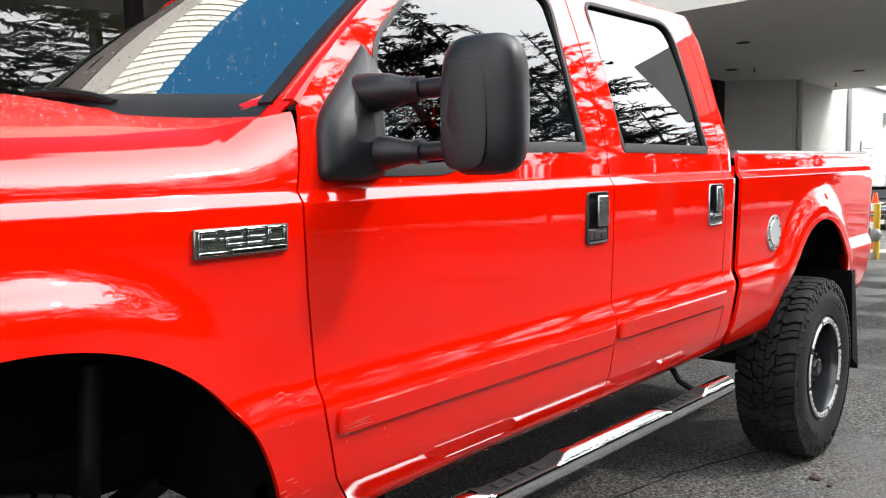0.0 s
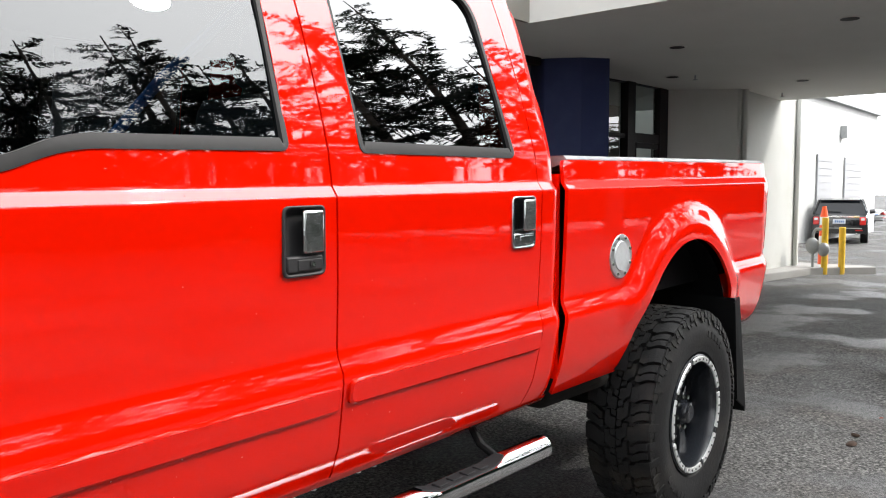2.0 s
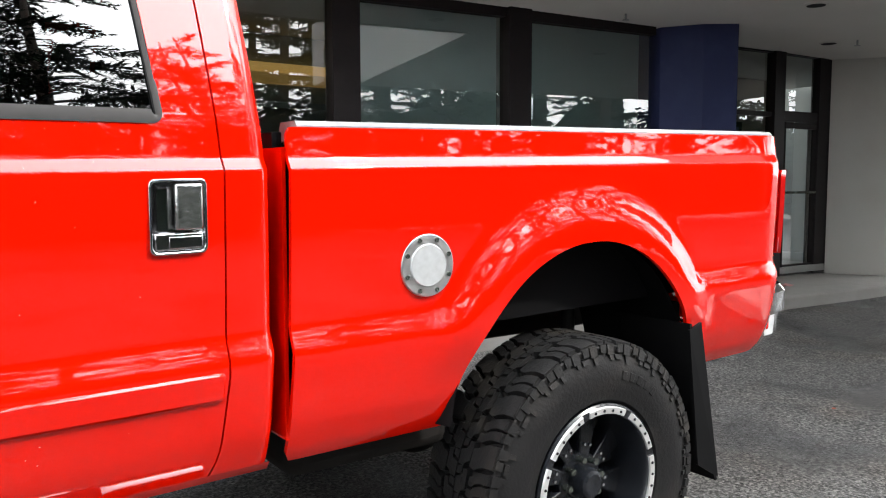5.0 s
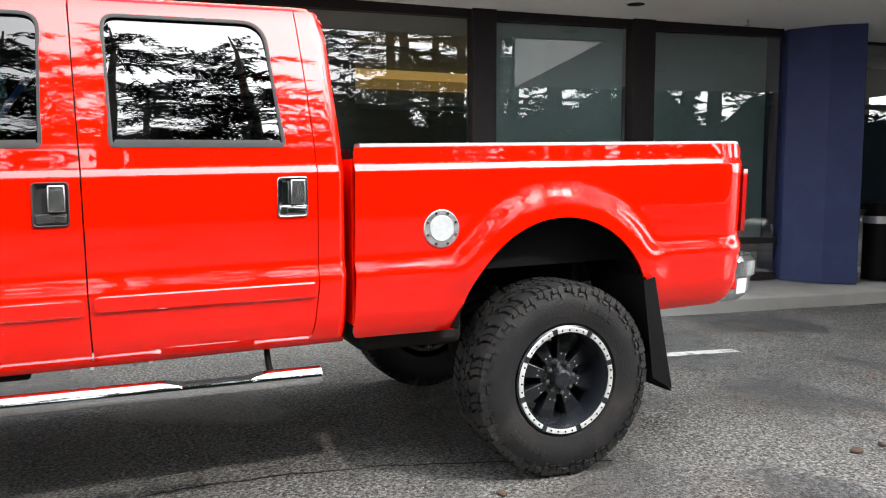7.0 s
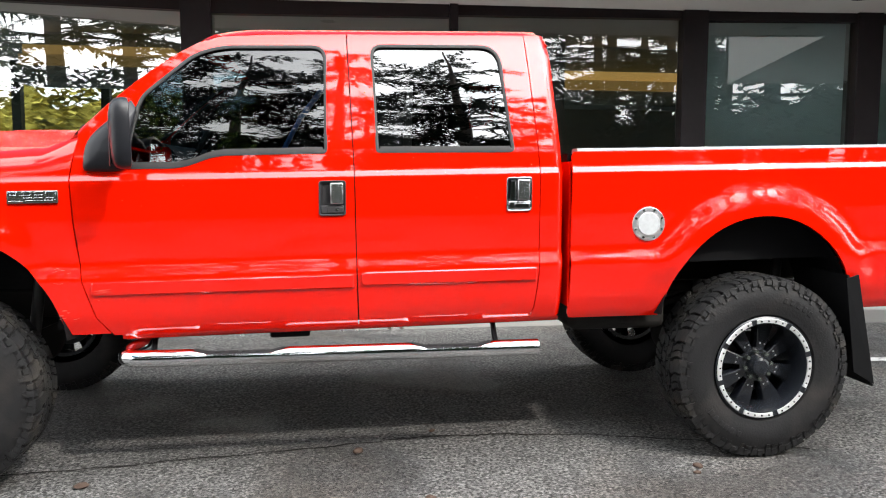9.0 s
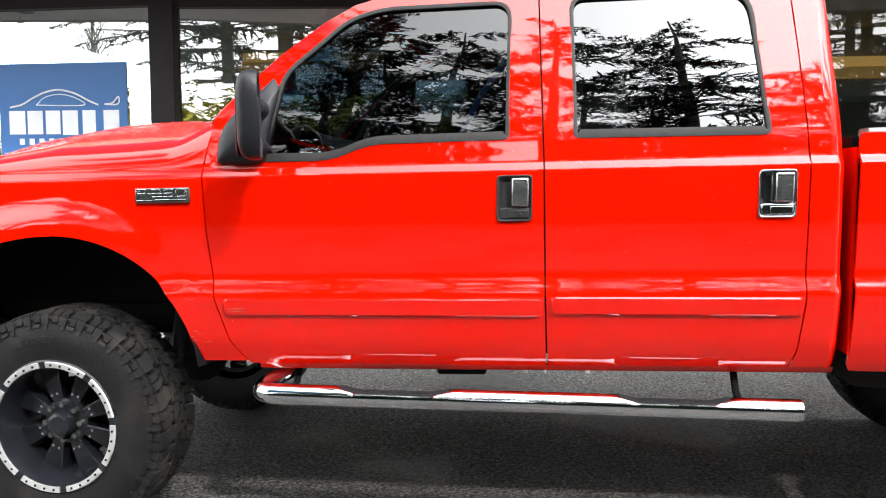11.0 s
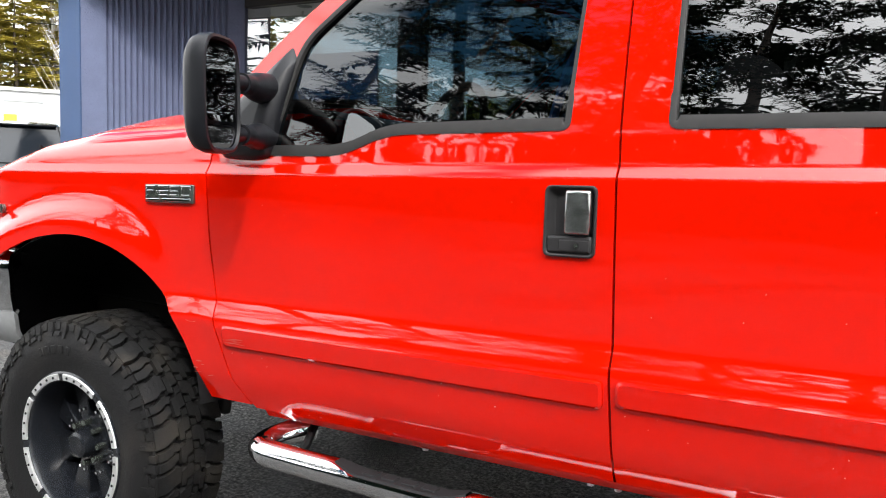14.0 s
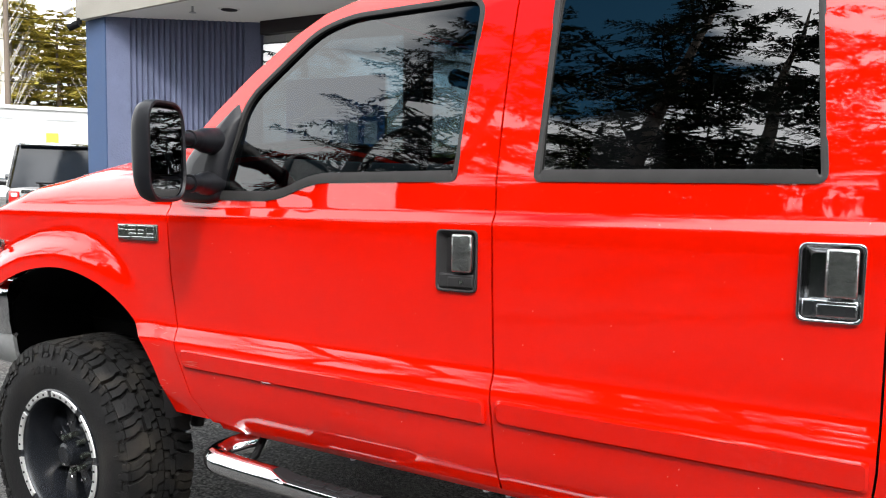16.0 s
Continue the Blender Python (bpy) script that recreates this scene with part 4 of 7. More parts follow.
for sgn_ in (1, -1):
    quad = [(0.09, 1.53), (0.30, 1.53), (0.32, 2.07), (0.24, 2.07)]
    lo_ = [bm.verts.new((2.858, y if sgn_ > 0 else WIDE - y, z)) for y, z in quad]
    hi_ = [bm.verts.new((2.835, y if sgn_ > 0 else WIDE - y, z)) for y, z in quad]
    bm.faces.new(lo_), bm.faces.new(list(reversed(hi_)))
    for k in range(4):
        bm.faces.new((lo_[k], hi_[k], hi_[(k + 1) % 4], lo_[(k + 1) % 4]))
add_box(bm, 2.82, 2.845, 0.22, 1.78, 2.02, 2.07)
for v in bm.verts:
    v.co.z += RAKE * v.co.x
part("cab_back", bm, RED, truck)
mesh_part("back_window", [raked(p) for p in ((2.853, 0.28, 1.55), (2.853, 1.72, 1.55), (2.838, 1.70, 2.04), (2.838, 0.30, 2.04))], [(0, 1, 2, 3)], GLASS_REAR, truck, "dark back window").visible_shadow = False

# cabin: floor, dash, wheel, seats
bm = bmesh.new()
add_box(bm, 0.55, 2.88, 0.12, 1.88, 0.72, 0.78)
add_box(bm, 0.50, 0.58, 0.12, 1.88, 0.72, 1.50)
for v in bm.verts:
    v.co.z += RAKE * v.co.x
part("cab_floor", bm, BLACK, truck)
box_part("headliner", 1.25, 2.83, 0.22, 1.78, 2.075, 2.10, INTERIOR, truck, bevel=0)
strip_surface("dashboard", lambda u, v: raked((0.70 - 0.165 * (1 - (2 * u - 1) ** 2) * (1 - v) + 0.40 * v, 0.16 + 1.68 * u, 1.618 - 0.035 * v - 0.12 * max(0, v - 0.7) / 0.3)), 16, 8, DASH, truck, "dark grey dashboard")
sw = Vector(raked((1.10, 0.62, 1.53)))
ring = [sw + Vector((0.075 * math.sin(w), 0.19 * math.cos(w), 0.175 * math.sin(w))) for w in np.linspace(0, 2 * math.pi, 33)]
wheel_ = tube("steering_wheel", ring, 0.016, BLACK, truck, "black steering wheel", seg=8)
tube("steering_spoke", [sw + Vector((0, -0.18, 0)), sw + Vector((-0.03, 0, -0.02)), sw + Vector((0, 0.18, 0))], 0.02, BLACK, wheel_, seg=8)
tube("steering_column", [sw, sw + Vector((-0.35, 0, -0.15))], 0.035, DASH, wheel_, seg=10)
for xa, y0 in ((1.45, 0.28), (1.45, 1.14), (2.08, 0.28), (2.08, 1.14)):
    bm = bmesh.new()
    add_box(bm, xa, xa + 0.5, y0, y0 + 0.58, 1.10, 1.25)
    part_seat = part("seat", bm, INTERIOR, truck, "grey cloth seat", bevel=0.04)
    bm = bmesh.new()
    add_box(bm, -0.07, 0.07, 0, 0.56, 0.0, 0.62, pose(xa + 0.52, y0 + 0.01, 1.15, 0, 12, 0))
    part("backrest", bm, INTERIOR, part_seat, bevel=0.05)
    bm = bmesh.new()
    add_box(bm, -0.05, 0.05, 0.14, 0.42, 0.64, 0.86, pose(xa + 0.52, y0 + 0.01, 1.15, 0, 12, 0))
    part("headrest", bm, INTERIOR, part_seat, bevel=0.05)
tube("rear_view_mirror", [raked((1.20, 0.90, 1.93)), raked((1.20, 1.14, 1.92))], 0.035, BLACK, truck, "black rear-view mirror", seg=10)
tube("seat_belt", [raked((1.80, 0.20, 1.92)), raked((1.62, 0.34, 1.70)), raked((1.48, 0.50, 1.46))], 0.014, BLUE_STRAP, truck, "blue strap hung by the driver's seat", seg=6)


# ---- wheels ----
R_TYRE, R_RIM, HUB_Z = 0.485, 0.276, 0.474


def revolve(prof, seg, name, material, parent, label="", sharp=0.5):
    """Turn (y, r) about the y axis."""
    vs, fs = [], []
    m = len(prof)
    for i in range(seg):
        w = 2 * math.pi * i / seg
        for y, r in prof:
            vs.append((r * math.cos(w), y, r * math.sin(w)))
    for i in range(seg):
        j = (i + 1) % seg
        for k in range(m - 1):
            fs.append((i * m + k, j * m + k, j * m + k + 1, i * m + k + 1))
    return mesh_part(name, vs, fs, material, parent, label, sharp=sharp)


def tyre_mesh():
    """Carcass with hooked tread blocks, split shoulder lugs and side biters; y runs from the outer face (0) inwards (0.33)."""
    prof = [(0.045, R_RIM - 0.012), (0.022, R_RIM + 0.004), (0.010, R_RIM + 0.012), (0.004, R_RIM + 0.045), (-0.005, R_RIM + 0.09), (0.002, 0.412), (0.013, 0.440), (0.010, 0.463), (0.013, 0.468), (0.022, 0.460), (0.05, 0.463), (0.165, 0.465), (0.28, 0.463), (0.308, 0.456), (0.324, 0.425), (0.334, R_RIM + 0.1), (0.31, R_RIM)]
    vs, fs = [], []
    seg, m = 96, len(prof)
    for i in range(seg):
        w = 2 * math.pi * i / seg
        for y, r in prof:
            vs.append((r * math.cos(w), y, r * math.sin(w)))
    for i in range(seg):
        j = (i + 1) % seg
        for k in range(m - 1):
            fs.append((i * m + k, j * m + k, j * m + k + 1, i * m + k + 1))
    carcass = (list(vs), list(fs))
    vs.clear()
    fs.clear()
    n = 36
    st = 2 * math.pi / n

    def crown(y):
        return R_TYRE + 0.002 - 0.009 * max(0.0, (abs(y - 0.165) - 0.085) / 0.075) ** 2

    def lug(w, stations, mirror=False, depth=0.021):
        """A block along y: stations (y, angle from, angle to) in pitches, its top on the crown, its flanks sloped."""
        b0 = len(vs)
        for y, p, q in stations:
            yy = 0.33 - y if mirror else y
            c, h = (p + q) / 2, (q - p) / 2
            r = crown(y)
            for a, rr in ((c - h - 0.02, r - depth), (c - h + 0.03, r), (c + h - 0.03, r), (c + h + 0.02, r - depth)):
                ang = w + a * st
                vs.append((rr * math.cos(ang), yy, rr * math.sin(ang)))
        k = len(stations)
        for i in range(k - 1):
            for q in range(3):
                f = (b0 + 4 * i + q, b0 + 4 * i + 4 + q, b0 + 4 * i + 5 + q, b0 + 4 * i + 1 + q)
                fs.append(tuple(reversed(f)) if mirror else f)
        ends = ((b0, b0 + 1, b0 + 2, b0 + 3), tuple(b0 + 4 * (k - 1) + q for q in (3, 2, 1, 0)))
        fs.extend(tuple(reversed(f)) for f in ends) if mirror else fs.extend(ends)

    def biter(w, a0, a1, r0, r1, proud, mirror):
        """A rectangular grip block on the sidewall."""
        b0 = len(vs)
        for d in (0.010, -proud):
            for a, r in ((a0, r0), (a1, r0), (a1, r1), (a0, r1)):
                y = float(np.interp(r, [0.37, 0.412, 0.44, 0.47], [-0.005, 0.002, 0.013, 0.020])) + d
                ang = w + a * st
                vs.append((r * math.cos(ang), 0.33 - y if mirror else y, r * math.sin(ang)))
        quads = [(b0 + 4, b0 + 5, b0 + 6, b0 + 7)] + [(b0 + k, b0 + (k + 1) % 4, b0 + 4 + (k + 1) % 4, b0 + 4 + k) for k in range(4)]
        fs.extend(tuple(reversed(f)) for f in quads) if mirror else fs.extend(quads)

    for i in range(n):
        for mirror in (False, True):
            w = (i + (0.5 if mirror else 0.0)) * st
            long = i % 2
            y0 = 0.012 if long else 0.020
            # split shoulder lug, bent towards the centre
            if long:
                lug(w, [(y0, 0.00, 0.86), (0.045, 0.02, 0.88), (0.066, 0.10, 0.97), (0.084, 0.26, 1.10), (0.108, 0.32, 1.02)], mirror)
            else:
                lug(w, [(y0, 0.00, 0.42), (0.045, 0.02, 0.44), (0.066, 0.10, 0.52), (0.084, 0.26, 0.67), (0.098, 0.30, 0.65)], mirror)
                lug(w, [(y0, 0.47, 0.86), (0.045, 0.49, 0.88), (0.066, 0.57, 0.97), (0.084, 0.72, 1.10), (0.104, 0.71, 1.04)], mirror)
            # hooked centre block and its small key
            lug(w, [(0.112, 0.12, 0.84), (0.132, 0.12, 0.97), (0.134, 0.40, 1.07), (0.162, 0.48, 1.07)], mirror, 0.022)
            lug(w, [(0.138, 0.02, 0.34), (0.162, 0.09, 0.42)], mirror, 0.020)
            # stepped grip blocks on the wall
            biter(w, 0.02, 0.40, 0.438, 0.472, 0.011, mirror)
            biter(w, 0.06, 0.26, 0.414 if long else 0.422, 0.438, 0.008, mirror)
            biter(w, 0.48, 0.80, 0.446, 0.472, 0.011, mirror)
            if long:
                biter(w, 0.50, 0.92, 0.424, 0.438, 0.008, mirror)
    return carcass, (vs, fs)


def build_wheel():
    w = empty("wheel")
    (v, f), (v2, f2) = tyre_mesh()
    ty = mesh_part("tyre", v, f, RUBBER, w, "chunky mud-terrain tyre with dusty tread", sharp=0.5)
    tagged(mesh_part("tread", v2, f2, TREAD, w, smooth=False), "dusty rubber tread blocks", kind="stuff")
    # worn raised sidewall lettering as plain bars
    for c0, k in ((math.radians(112), 5), (math.radians(285), 6)):
        for i in range(k):
            a = c0 - math.radians(6.2) * i
            bm = bmesh.new()
            add_box(bm, -0.011, 0.011, -0.0025, 0.004, -0.015, 0.015, Matrix.Translation((0.372 * math.cos(a), -0.0045, 0.372 * math.sin(a))) @ Matrix.Rotation(math.pi / 2 - a, 4, 'Y'))
            part("sidewall_mark", bm, RUBBER, ty, bevel=0.002)
    rim = revolve([(0.05, 0.272), (0.012, 0.276), (0.006, 0.268), (0.010, 0.240), (0.020, 0.236), (0.055, 0.232), (0.12, 0.222), (0.17, 0.214), (0.30, 0.21), (0.30, 0.235)], 64, "rim", RIMBLACK, w, "satin black alloy wheel")
    # silver ring segments with dark rivets
    for k in range(8):
        a0 = math.radians(45 * k + 3.5 + 8)
        vs, fs = [], []
        n = 10
        for i in range(n + 1):
            a = a0 + math.radians(38) * i / n
            for y, r in ((0.012, 0.243), (0.0025, 0.244), (0.0005, 0.264), (0.010, 0.270)):
                vs.append((r * math.cos(a), y, r * math.sin(a)))
            if i:
                for q in range(3):
                    fs.append((4 * i - 4 + q, 4 * i + q, 4 * i + 1 + q, 4 * i - 3 + q))
        fs.append((0, 1, 2, 3))
        fs.append((4 * n + 3, 4 * n + 2, 4 * n + 1, 4 * n))
        sg = mesh_part("ring_segment", [tuple(q) for q in vs], [tuple(reversed(q)) for q in fs], SILVER, w, "machined silver ring segment", sharp=0.4)
        for q in (0.14, 0.38, 0.62, 0.86):
            a = a0 + math.radians(38) * q
            cyl_part("rivet", (0.254 * math.cos(a), 0.006, 0.254 * math.sin(a)), (0.254 * math.cos(a), -0.001, 0.254 * math.sin(a)), 0.005, RIMBLACK, w, seg=8)
    # spokes, hub, bolts
    for k in range(8):
        a = math.radians(45 * k + 22)
        vs = []
        for r, wd, y0, y1 in ((0.05, 0.021, 0.100, 0.16), (0.11, 0.034, 0.104, 0.16), (0.17, 0.047, 0.112, 0.165), (0.220, 0.060, 0.124, 0.17)):
            for s, y in ((-1, y1), (-0.75, y0), (0.75, y0), (1, y1)):
                x, z = r, s * wd
                vs.append((x * math.cos(a) - z * math.sin(a), y, x * math.sin(a) + z * math.cos(a)))
        fs = []
        for i in range(3):
            for q in range(3):
                fs.append((4 * i + q, 4 * i + 4 + q, 4 * i + 5 + q, 4 * i + 1 + q))
        sp = mesh_part("spoke", vs, fs, RIMBLACK, w, sharp=0.4)
        md = sp.modifiers.new("edge", 'BEVEL')
        md.width, md.segments = 0.004, 2
        for rr, off in ((0.118, 0.013), (0.118, -0.013)):
            cyl_part("rivet", (rr * math.cos(a) - off * math.sin(a), 0.108, rr * math.sin(a) + off * math.cos(a)), (rr * math.cos(a) - off * math.sin(a), 0.096, rr * math.sin(a) + off * math.cos(a)), 0.0055, CHROME, w, seg=6)
    revolve([(0.17, 0.10), (0.105, 0.092), (0.100, 0.078), (0.098, 0.058), (0.060, 0.052), (0.042, 0.046), (0.036, 0.034), (0.040, 0.0)], 40, "hub", RIMBLACK, w, "black hub cap")
    for k in range(8):
        a = math.radians(45 * k)
        cyl_part("lug_nut", (0.074 * math.cos(a), 0.11, 0.074 * math.sin(a)), (0.074 * math.cos(a), 0.068, 0.074 * math.sin(a)), 0.011, SMOKED, w, seg=6)
    revolve([(0.19, 0.168), (0.185, 0.165), (0.185, 0.09), (0.19, 0.06)], 36, "brake_disc", SHOCK, w, "grey brake disc")
    return w


W0 = build_wheel()
W0.parent = truck
FRONT = Matrix.Diagonal((0.972, 0.94, 0.972, 1.0))
W0.matrix_basis = pose(0.0, -0.055, HUB_Z - 0.022, 0, 0, 0) @ FRONT
for x, far in ((3.967, False), (0.0, True), (3.967, True)):
    copy_thing(W0, pose(x, -0.055 if not far else WIDE + 0.055, HUB_Z - (0.022 if x == 0.0 else 0.0), 0, 37 if not far else 15, 180 if far else 0) @ (FRONT if x == 0.0 else Matrix.Identity(4))).parent = truck

for child_ in W0.children:
    if child_.name.split(".")[0] in ("tyre", "tread"):
        child_.matrix_basis = Matrix.Diagonal((0.957, 1.0, 0.957, 1.0))

# ---- under the truck ----
bm = bmesh.new()
for y in (0.52, 1.40):
    add_box(bm, -0.7, 3.25, y, y + 0.08, 0.72, 0.86)
    add_box(bm, 3.2, 4.75, y, y + 0.08, 0.86, 0.98)
    add_box(bm, 4.7, 5.1, y, y + 0.08, 0.78, 0.90)
for x in (0.7, 2.0, 3.15, 4.98):
    add_box(bm, x, x + 0.08, 0.55, 1.45, 0.78, 0.86)
part("chassis_frame", bm, CHASSIS, truck, "dirty black chassis rails", bevel=0.01)
for x, name in ((0.0, "front_axle"), (3.967, "rear_axle")):
    bm = bmesh.new()
    add_cyl(bm, (x, 0.12, HUB_Z), (x, 1.88, HUB_Z), 0.045)
    bmesh.ops.create_uvsphere(bm, u_segments=16, v_segments=10, radius=0.17, matrix=Matrix.Translation((x, 1.0 if x else 1.28, HUB_Z)) @ Matrix.Diagonal((1, 0.8, 1, 1)))
    part(name, bm, CHASSIS, truck, "greasy solid axle")
for x in (0.0, 3.967):
    for y in (0.50, 1.44):
        pts = smooth_path([(x - 0.62, y, 0.76 + 0.02), (x - 0.2, y, 0.60), (x, y, 0.575), (x + 0.2, y, 0.60), (x + 0.68, y, 0.80)], 6)
        vs, fs = [], []
        for i, p in enumerate(pts):
            for a, b in ((-0.035, -0.025), (0.035, -0.025), (0.035, 0.025), (-0.035, 0.025)):
                vs.append((p[0], p[1] + a, p[2] + b))
            if i:
                for k in range(4):
                    fs.append((4 * i - 4 + k, 4 * i - 4 + (k + 1) % 4, 4 * i + (k + 1) % 4, 4 * i + k))
        mesh_part("leaf_spring", vs, fs, CHASSIS, truck, smooth=False)
        tube("shock_absorber", [(x + 0.28, y - 0.10, 0.52), (x + 0.34, y - 0.06, 1.06)], 0.028, SHOCK, truck, "grey shock absorber")
bm = bmesh.new()
add_box(bm, 1.3, 2.0, 0.75, 1.2, 0.62, 0.84)
add_cyl(bm, (1.9, 1.0, 0.72), (3.9, 1.0, 0.52), 0.04)
add_cyl(bm, (0.9, 1.3, 0.66), (5.0, 1.45, 0.70), 0.04)
add_box(bm, -0.45, 0.6, 0.62, 1.38, 0.70, 1.2)
part("drivetrain", bm, CHASSIS, truck, bevel=0.03)
bm = bmesh.new()
add_box(bm, 2.98, 3.5, 0.12, 0.5, 0.66, 0.95)
part("fuel_tank", bm, CHASSIS, truck, bevel=0.04)

# chrome step bars with black pads
def bar_z(x):
    return 0.551 + 0.0184 * (2.78 - x)


for flip in (False, True):
    q = (lambda p: raked((p[0], WIDE - p[1], p[2]))) if flip else raked
    pts = smooth_path([(0.90, 0.18, 0.622), (0.850, 0.12, 0.610), (0.824, 0.05, 0.598), (0.850, 0.0, 0.589), (1.0, -0.01, bar_z(1.0)), (1.9, -0.01, bar_z(1.9)), (2.78, -0.01, bar_z(2.78))], 7)
    line = [np.array(p) for p in pts if p[0] < 0.99 or p[1] > 0.001] + [np.array((x, -0.01, bar_z(x))) for x in np.arange(1.0, 2.785, 0.0142)]
    PADS = ((1.10, 1.58), (2.12, 2.57))

    def dish(x):
        for xa, xb in PADS:
            if xa < x < xb:
                t = (x - xa) / (xb - xa)
                return 0.023 * sstep(min(t, 1 - t) / 0.24)
        return 0.0
    vs, fs, seg, rad = [], [], 28, 0.040
    for i, p in enumerate(line):
        t = line[min(i + 1, len(line) - 1)] - line[max(i - 1, 0)]
        t = t / np.linalg.norm(t)
        side = np.cross(t, (0, 0, 1.0))
        side = side / np.linalg.norm(side)
        cut = rad - dish(p[0])
        for k in range(seg):
            w = 2 * math.pi * k / seg
            vs.append(q(tuple(p + side * rad * math.cos(w) + np.array((0, 0, min(rad * math.sin(w), cut))))))
        if i:
            for k in range(seg):
                j = (k + 1) % seg
                f = ((i - 1) * seg + k, (i - 1) * seg + j, i * seg + j, i * seg + k)
                fs.append(f if flip else tuple(reversed(f)))
    end = tuple(range(len(vs) - seg, len(vs)))
    fs.append(end if flip else tuple(reversed(end)))
    bar = mesh_part("step_bar", vs, fs, CHROME, truck, "chrome tubular step bar with scooped footholds", sharp=0.6)
    for xa, xb in PADS:
        vs, fs = [], []
        nn = 20
        for i in range(nn + 1):
            x = xa + 0.035 + (xb - xa - 0.07) * i / nn
            cut = rad - dish(x)
            wd = math.sqrt(max(1e-5, rad * rad - cut * cut)) * 0.90
            for y, z in ((-wd, cut - 0.002), (-wd * 0.86, cut + 0.004), (wd * 0.86, cut + 0.004), (wd, cut - 0.002)):
                vs.append(q((x, -0.01 + y, bar_z(x) + z)))
            if i:
                for k in range(3):
                    f = (4 * i - 4 + k, 4 * i - 3 + k, 4 * i + 1 + k, 4 * i + k)
                    fs.append(tuple(reversed(f)) if flip else f)
        mesh_part("step_pad", vs, fs, PAD, bar, "black ribbed step pad", sharp=0.5)
        for k in range(4):
            x = (xa + xb) / 2 + (k - 1.5) * 0.062
            zc = bar_z(x) + rad - dish(x) + RAKE * x
            bm = bmesh.new()
            add_box(bm, x - 0.021, x + 0.021, *sorted((q((0, -0.026, 0))[1], q((0, 0.006, 0))[1])), zc, zc + 0.0085)
            part("tread_rib", bm, PAD, bar, bevel=0.003)
    for x in (0.93, 2.58):
        tube("bar_bracket", [q((x, 0.01, 0.55)), q((x, 0.10, 0.59)), q((x, 0.18, 0.70)), q((x, 0.5, 0.76))], 0.014, BLACK, bar, seg=8)

box_part("splash_shield", -0.63, -0.60, 0.14, 1.86, 0.70, 1.16, BLACK, truck, "black splash shield behind the front bumper", bevel=0.008)
# body mounts and pale drain plugs under the sill
for x in (1.34, 1.82, 1.89, 2.05, 2.11):
    cyl_part("drain_plug", raked((x, 0.115, 0.666)), raked((x, 0.115, 0.648)), 0.009, WHITE, truck, "small pale plug under the sill", seg=10)
side_box("body_mount", 1.46, 1.66, 0.60, 0.67, 0.26, 0.42, BLACK, truck, False, "black body mount", bevel=0.012)

# mud flaps behind the rear wheels
for flip in (False, True):
    vs = []
    for x, z in ((4.405, 0.95), (4.43, 0.80), (4.49, 0.55), (4.575, 0.36)):
        for y in (-0.045, 0.27):
            for d in (0.0, 0.012):
                vs.append((x + d, (WIDE - y if flip else y), z))
    fs = []
    for i in range(3):
        a = 4 * i
        fs += [(a, a + 4, a + 6, a + 2), (a + 1, a + 3, a + 7, a + 5), (a, a + 1, a + 5, a + 4), (a + 2, a + 6, a + 7, a + 3)]
    fs.append((12, 13, 15, 14))
    mesh_part("mud_flap", vs, fs, BLACK, truck, "black rubber mud flap", smooth=False)
    mesh_part("flap_side", [(4.40, (WIDE - y if flip else y), z) for y, z in ((-0.05, 0.95), (-0.05, 0.93))] + [(4.47, (WIDE + 0.046 if flip else -0.046), 0.95), (4.59, (WIDE + 0.046 if flip else -0.046), 0.37), (4.47, (WIDE + 0.046 if flip else -0.046), 0.44)], [(1, 4, 3, 2)], BLACK, truck, smooth=False, thick=0.01)


